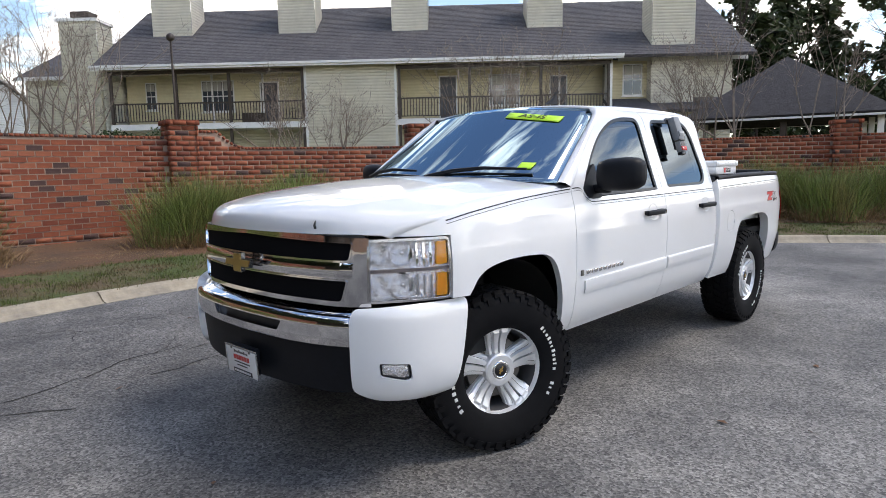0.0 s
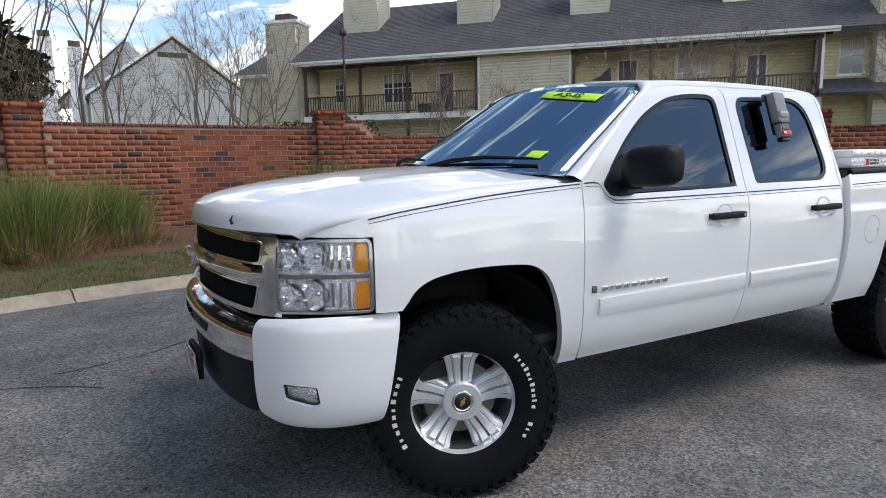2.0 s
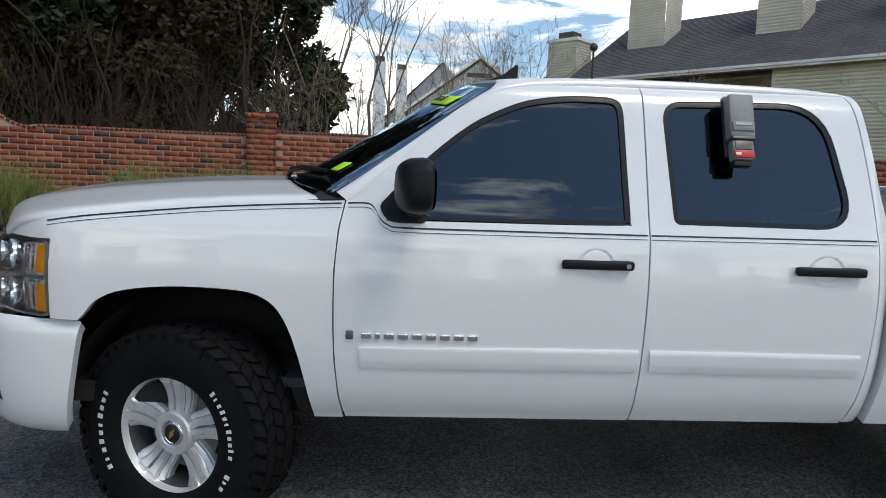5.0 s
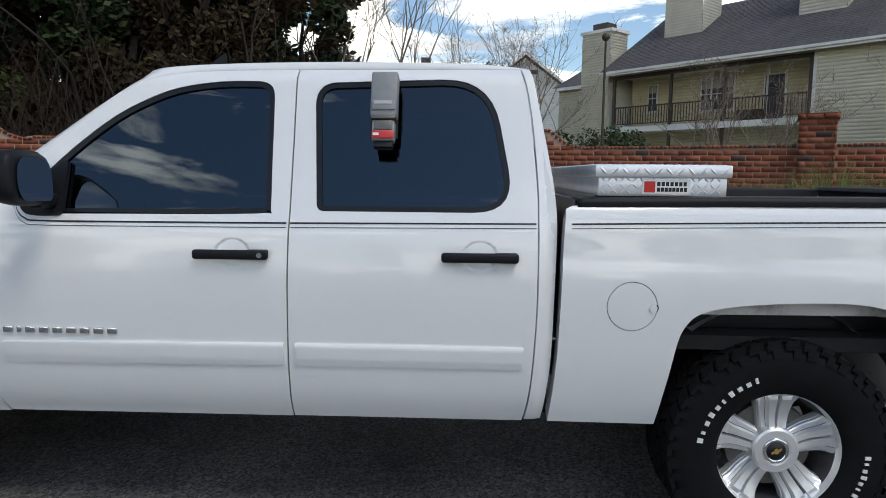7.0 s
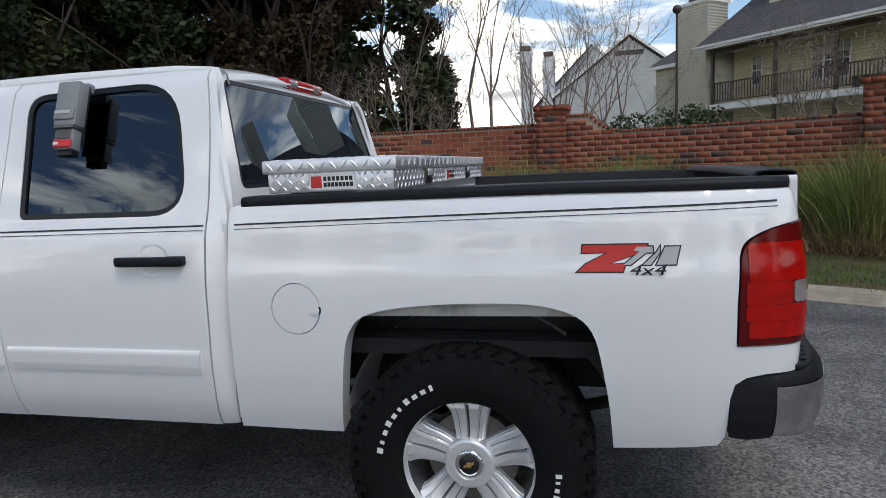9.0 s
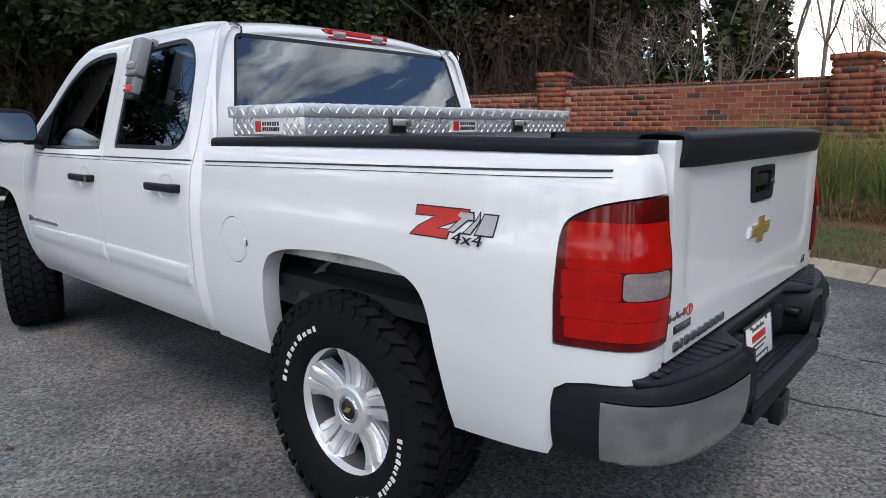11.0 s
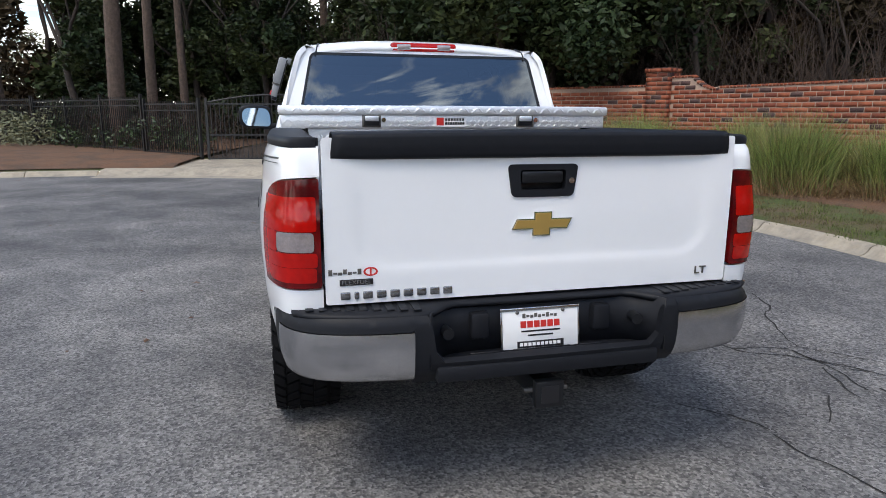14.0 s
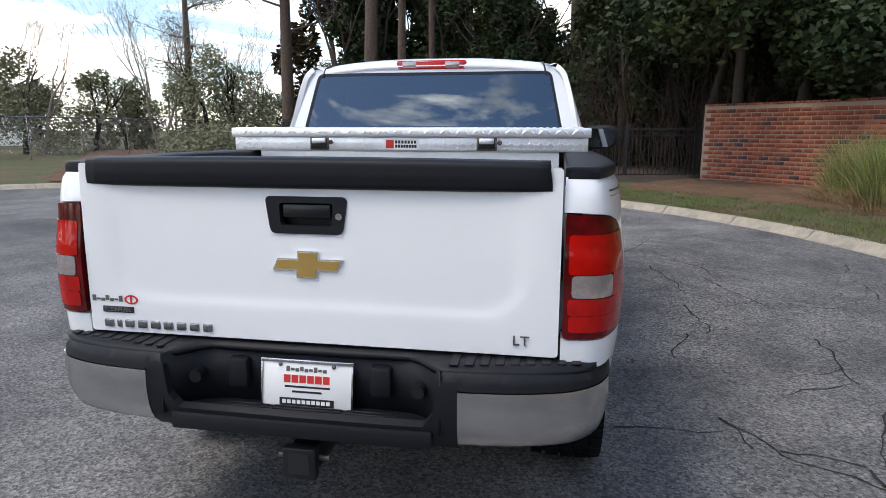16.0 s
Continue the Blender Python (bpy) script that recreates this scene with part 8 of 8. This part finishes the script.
# lamp post by the building
lp = thing("lamp_post", (6.6, 17.5, 0.2), "slim dark lamp post with a small round head", "lamp post")
tube("pole", [(6.6, 17.5, 0.2), (6.6, 17.5, 5.6)], [0.05, 0.035], M_BRONZE, lp)
bm = bmesh.new()
bmesh.ops.create_uvsphere(bm, u_segments=14, v_segments=10, radius=0.13)
bmesh.ops.translate(bm, vec=(6.6, 17.5, 5.72), verts=bm.verts)
part("head", bm, M_BRONZE, lp, "", True)

# woods behind the wall on the far side
_w = random.Random(21)
for k in range(26):
    a = 103.5 + 52 * (k + _w.uniform(0, 0.9)) / 26
    r = _w.uniform(20.5, 27.0)
    x, y, _ = polar(r, a)
    leafy_tree(x, y, _w.uniform(11, 16), _w.uniform(2.3, 3.3), 200 + k, _w.choice((M_EVER, M_BROWNLEAF, M_BROWNLEAF, M_BROWNLEAF)), 14000, 0.12, _w.choice(("dense dark evergreen tree", "tangled brown-leaved tree at the wood's edge")), 0.04)
for k, (a, r, h, w) in enumerate([(128, 17.8, 10.0, 3.5), (133, 17.0, 11.5, 3.9), (138.2, 17.0, 12, 3.9), (143.5, 18.4, 12, 3.0), (149, 20.5, 11, 2.6)]):
    x, y, _ = polar(r, a)
    leafy_tree(x, y, h, w, 300 + k, M_EVER, 20000, 0.11, "broad glossy dark green magnolia", 0.24)
for k in range(22):
    a = 100.5 + 60 * (k + _w.uniform(0, 0.9)) / 22
    x, y, _ = polar(_w.uniform(29, 38), a)
    leafy_tree(x, y, _w.uniform(15, 20), _w.uniform(3.2, 4.2), 900 + k, _w.choice((M_EVER, M_BROWNLEAF)), 7000, 0.24, "dark tree deep in the wood", 0.02)
leafy_tree(-7.0, 40.0, 14.0, 3.4, 951, M_BROWNLEAF, 12000, 0.16, "tangled brown-leaved tree at the wood's edge", 0.04)
# brown brush between the trunks
segs = []
for k in range(1500):
    a, r = _w.uniform(101, 160), _w.uniform(17.4, 24)
    x, y, _ = polar(r, a)
    p = Vector((x, y, 0.2))
    d = Vector((_w.gauss(0, 0.18), _w.gauss(0, 0.18), 1)).normalized()
    rr, ln = _w.uniform(0.008, 0.028), _w.uniform(0.5, 1.15)
    for i in range(4):
        q = p + d * ln
        segs.append((tuple(p), tuple(q), rr, rr * 0.75))
        for _ in range(2):
            e = (d + Vector((_w.gauss(0, 0.8), _w.gauss(0, 0.8), _w.gauss(0.2, 0.3)))).normalized() * ln * _w.uniform(0.4, 0.9)
            segs.append((tuple(q), tuple(q + e), rr * 0.5, rr * 0.2))
        d = (d + Vector((_w.gauss(0, 0.22), _w.gauss(0, 0.22), 0.1))).normalized()
        p, rr = q, rr * 0.75
tubes_mesh("undergrowth", segs, M_TWIG, None, "tangled brown leafless undergrowth behind the wall", "stuff", 3, "undergrowth")
# bare trunks of the wood
for k in range(16):
    a, r = 103 + 55 * (k + _w.uniform(0, 0.8)) / 16, _w.uniform(18.5, 24)
    x, y, _ = polar(r, a)
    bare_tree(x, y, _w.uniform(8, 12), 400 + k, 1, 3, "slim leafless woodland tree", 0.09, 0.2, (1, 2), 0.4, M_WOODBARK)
# thick planting beyond the gate and the iron fence
for k in range(9):
    az, d = radians(184 + 1.9 * k + _w.uniform(-0.6, 0.6)), _w.uniform(36, 45)
    leafy_tree(6.7 + d * math.cos(az), 0.4 + d * math.sin(az), _w.uniform(9, 13), _w.uniform(3.0, 3.8), 700 + k, _w.choice((M_EVER, M_EVER, M_BROWNLEAF)), 6000, 0.2, "dark tree far behind the iron fence", 0.0, "trees behind the fence")
for k in range(9):
    az, d = radians(168 + 2.0 * k + _w.uniform(-0.6, 0.6)), _w.uniform(27.5, 32)
    leafy_tree(6.3 + d * math.cos(az), -1.8 + d * math.sin(az), _w.uniform(5, 7.5), _w.uniform(2.0, 2.6), 730 + k, M_EVER, 8000, 0.12, "low dense evergreen behind the gate", 0.0, "trees behind the fence")
# grassy bank and brush behind the chain-link fence
cs = [(6.7 + d * math.cos(z), 0.4 + d * math.sin(z), _w.uniform(0.3, 1.2)) for d, z in ((_w.uniform(27, 33), radians(_w.uniform(199, 213))) for _ in range(90))]
leaf_cloud("brush", cs, [0.7] * 90, 12000, 0.10, M_GREYGREEN, None, "rough green brush and weeds on the bank", "brush", aspect=0.25)
# pines and brush by the iron fence
pine(-22.2, -11.7, 15, 1, (1.2, 0.6), 0.34, 0.45, 3000)
pine(-17.3, -6.3, 16, 2, (2.6, 1.2), 0.30, 0.6, 2600)
pine(-18.6, -5.4, 15, 3, (1.6, 0.6), 0.20, 0.62, 2000)
pine(-21.0, -4.6, 16, 4, (0.6, 0.0), 0.18, 0.55, 2400)
pine(-30.0, -2.5, 18, 5, (-0.6, 0.5), 0.34, 0.42, 3200)
pine(-27.0, 1.5, 17, 6, (0.4, -0.4), 0.28, 0.45, 2800)
pine(-31.0, -22.0, 16, 7, (1.5, 1.0), 0.26, 0.35, 3200)
pine(-26.0, 6.0, 17, 8, (0.2, 0.6), 0.30, 0.5, 2600)
for k, (x, y, h, w) in enumerate([(-20.5, -8.0, 8, 2.0), (-23.5, -7.5, 9.5, 2.3), (-24.5, -4.5, 9, 2.2), (-26.5, -1.0, 8.5, 2.2), (-21.0, -1.5, 7.5, 2.0), (-19.5, 1.8, 8, 2.4), (-22.5, 4.5, 9, 2.6), (-18.5, 5.5, 8, 2.4), (-16.8, 3.0, 6.5, 1.8), (-29, 2, 10, 2.8)]):
    leafy_tree(x, y, h, w, 500 + k, M_EVER, 6500, 0.125, "dark evergreen behind the iron fence", 0.02, "trees behind the fence")
segs = []
for k in range(420):
    t = _w.random()
    x, y = -13.2 - 9.5 * t + _w.gauss(0, 0.6), -3.6 - 8.5 * t + _w.gauss(0, 0.5) + 1.2
    p, d = Vector((x, y, 0.25)), Vector((_w.gauss(0, 0.3), _w.gauss(0, 0.3), 1)).normalized()
    for i in range(3):
        q = p + d * _w.uniform(0.3, 0.7)
        segs.append((tuple(p), tuple(q), 0.010, 0.006))
        e = Vector((_w.gauss(0, 0.6), _w.gauss(0, 0.6), _w.uniform(0, 0.5))) * 0.5
        segs.append((tuple(q), tuple(q + e), 0.005, 0.002))
        p, d = q, (d + Vector((_w.gauss(0, 0.3), _w.gauss(0, 0.3), 0))).normalized()
tubes_mesh("fence_brush", segs, M_TWIG, None, "thin brown brush along the iron fence", "stuff", 3, "undergrowth")
cs = [(-14 - 8.5 * t + _w.gauss(0, 0.8), -4.2 - 8 * t + _w.gauss(0, 0.5) + 1.0, _w.uniform(0.4, 1.1)) for t in (_w.random() for _ in range(70))]
leaf_cloud("vines", cs, [0.35] * 70, 5000, 0.06, M_SHRUB, None, "low green vines at the foot of the fence", "vines")
# far green edge beyond the chain-link fence
for k in range(14):
    a = -160 + 32 * (k + _w.uniform(0, 0.8)) / 14
    d = _w.uniform(34, 50)
    x, y = 6.6 + d * math.cos(radians(a)), 0.8 + d * math.sin(radians(a))
    leafy_tree(x, y, _w.uniform(3.5, 7.0), _w.uniform(2.0, 3.2), 600 + k, M_GREYGREEN, 4500, 0.10, "loose grey-green tree beyond the fence", 0.02, "trees beyond the fence")
for k, (x, y, h) in enumerate([(-21, -24, 8.0), (-26, -21, 9.0), (-31, -19, 8.5), (-17, -29, 7.5), (-34, -25, 9.5)]):
    bare_tree(x, y, h, 90 + k, 3, 4, "pale leafless tree beyond the chain-link fence", 0.10, 0.25, spread=0.42)
cl = thing("chain_link_fence", (-10, -17, 0.3), "thin grey chain-link fence", "fence")
c0, c1 = Vector((-4.0, -22.5, 0.25)), Vector((-26.0, -18.5, 0.3))
for i in range(10):
    p = c0.lerp(c1, i / 9)
    tube("post", [tuple(p), (p.x, p.y, 2.05)], 0.03, M_DULL, cl)
tube("top_rail", [(c0.x, c0.y, 2.0), (c1.x, c1.y, 2.0)], 0.02, M_DULL, cl)
segs = []
for i in range(150):
    p, q = c0.lerp(c1, i / 150), c0.lerp(c1, min(1, (i + 12) / 150))
    segs += [((p.x, p.y, 0.3), (q.x, q.y, 2.0), 0.003, 0.003), ((p.x, p.y, 2.0), (q.x, q.y, 0.3), 0.003, 0.003)]
tubes_mesh("wire_mesh", segs, M_DULL, cl, kind="stuff", sides=3)
S = Local(-36.0, -48.0, 40)
shed = thing("low_building", (-36, -48, 0.3), "low white building far behind the fence", "building")
S.box("wall", -12, 6, 0, 8, 0.3, 4.2, M_TRIM, shed)
S.slab("roof", [(-12.5, -0.5, 4.1), (6.5, -0.5, 4.1), (6.5, 8.5, 5.0), (-12.5, 8.5, 5.0)], M_GREYSID, shed)
# woods to the east
for k in range(12):
    a = -4 + 30 * (k + _w.uniform(0, 0.8)) / 12
    d = _w.uniform(42, 56)
    x, y = -2.6 + d * math.cos(radians(a)), -3 + d * math.sin(radians(a))
    leafy_tree(x, y, _w.uniform(9, 14), _w.uniform(3.0, 4.2), 700 + k, M_EVER, 3000, 0.28, "dark evergreen behind the pavilion", 0.02, "trees behind the pavilion")
# unseen trees behind the camera, added for glass and paint to reflect
for k in range(16):
    a = 225 + 110 * (k + _w.uniform(0, 0.8)) / 16
    x, y, _ = polar(_w.uniform(45, 60), a)
    leafy_tree(x, y, _w.uniform(7, 12), _w.uniform(3.0, 4.5), 800 + k, _w.choice((M_EVER, M_BROWNLEAF)), 1500, 0.4, "unseen distant tree added for reflections", 0.02, "distant trees")
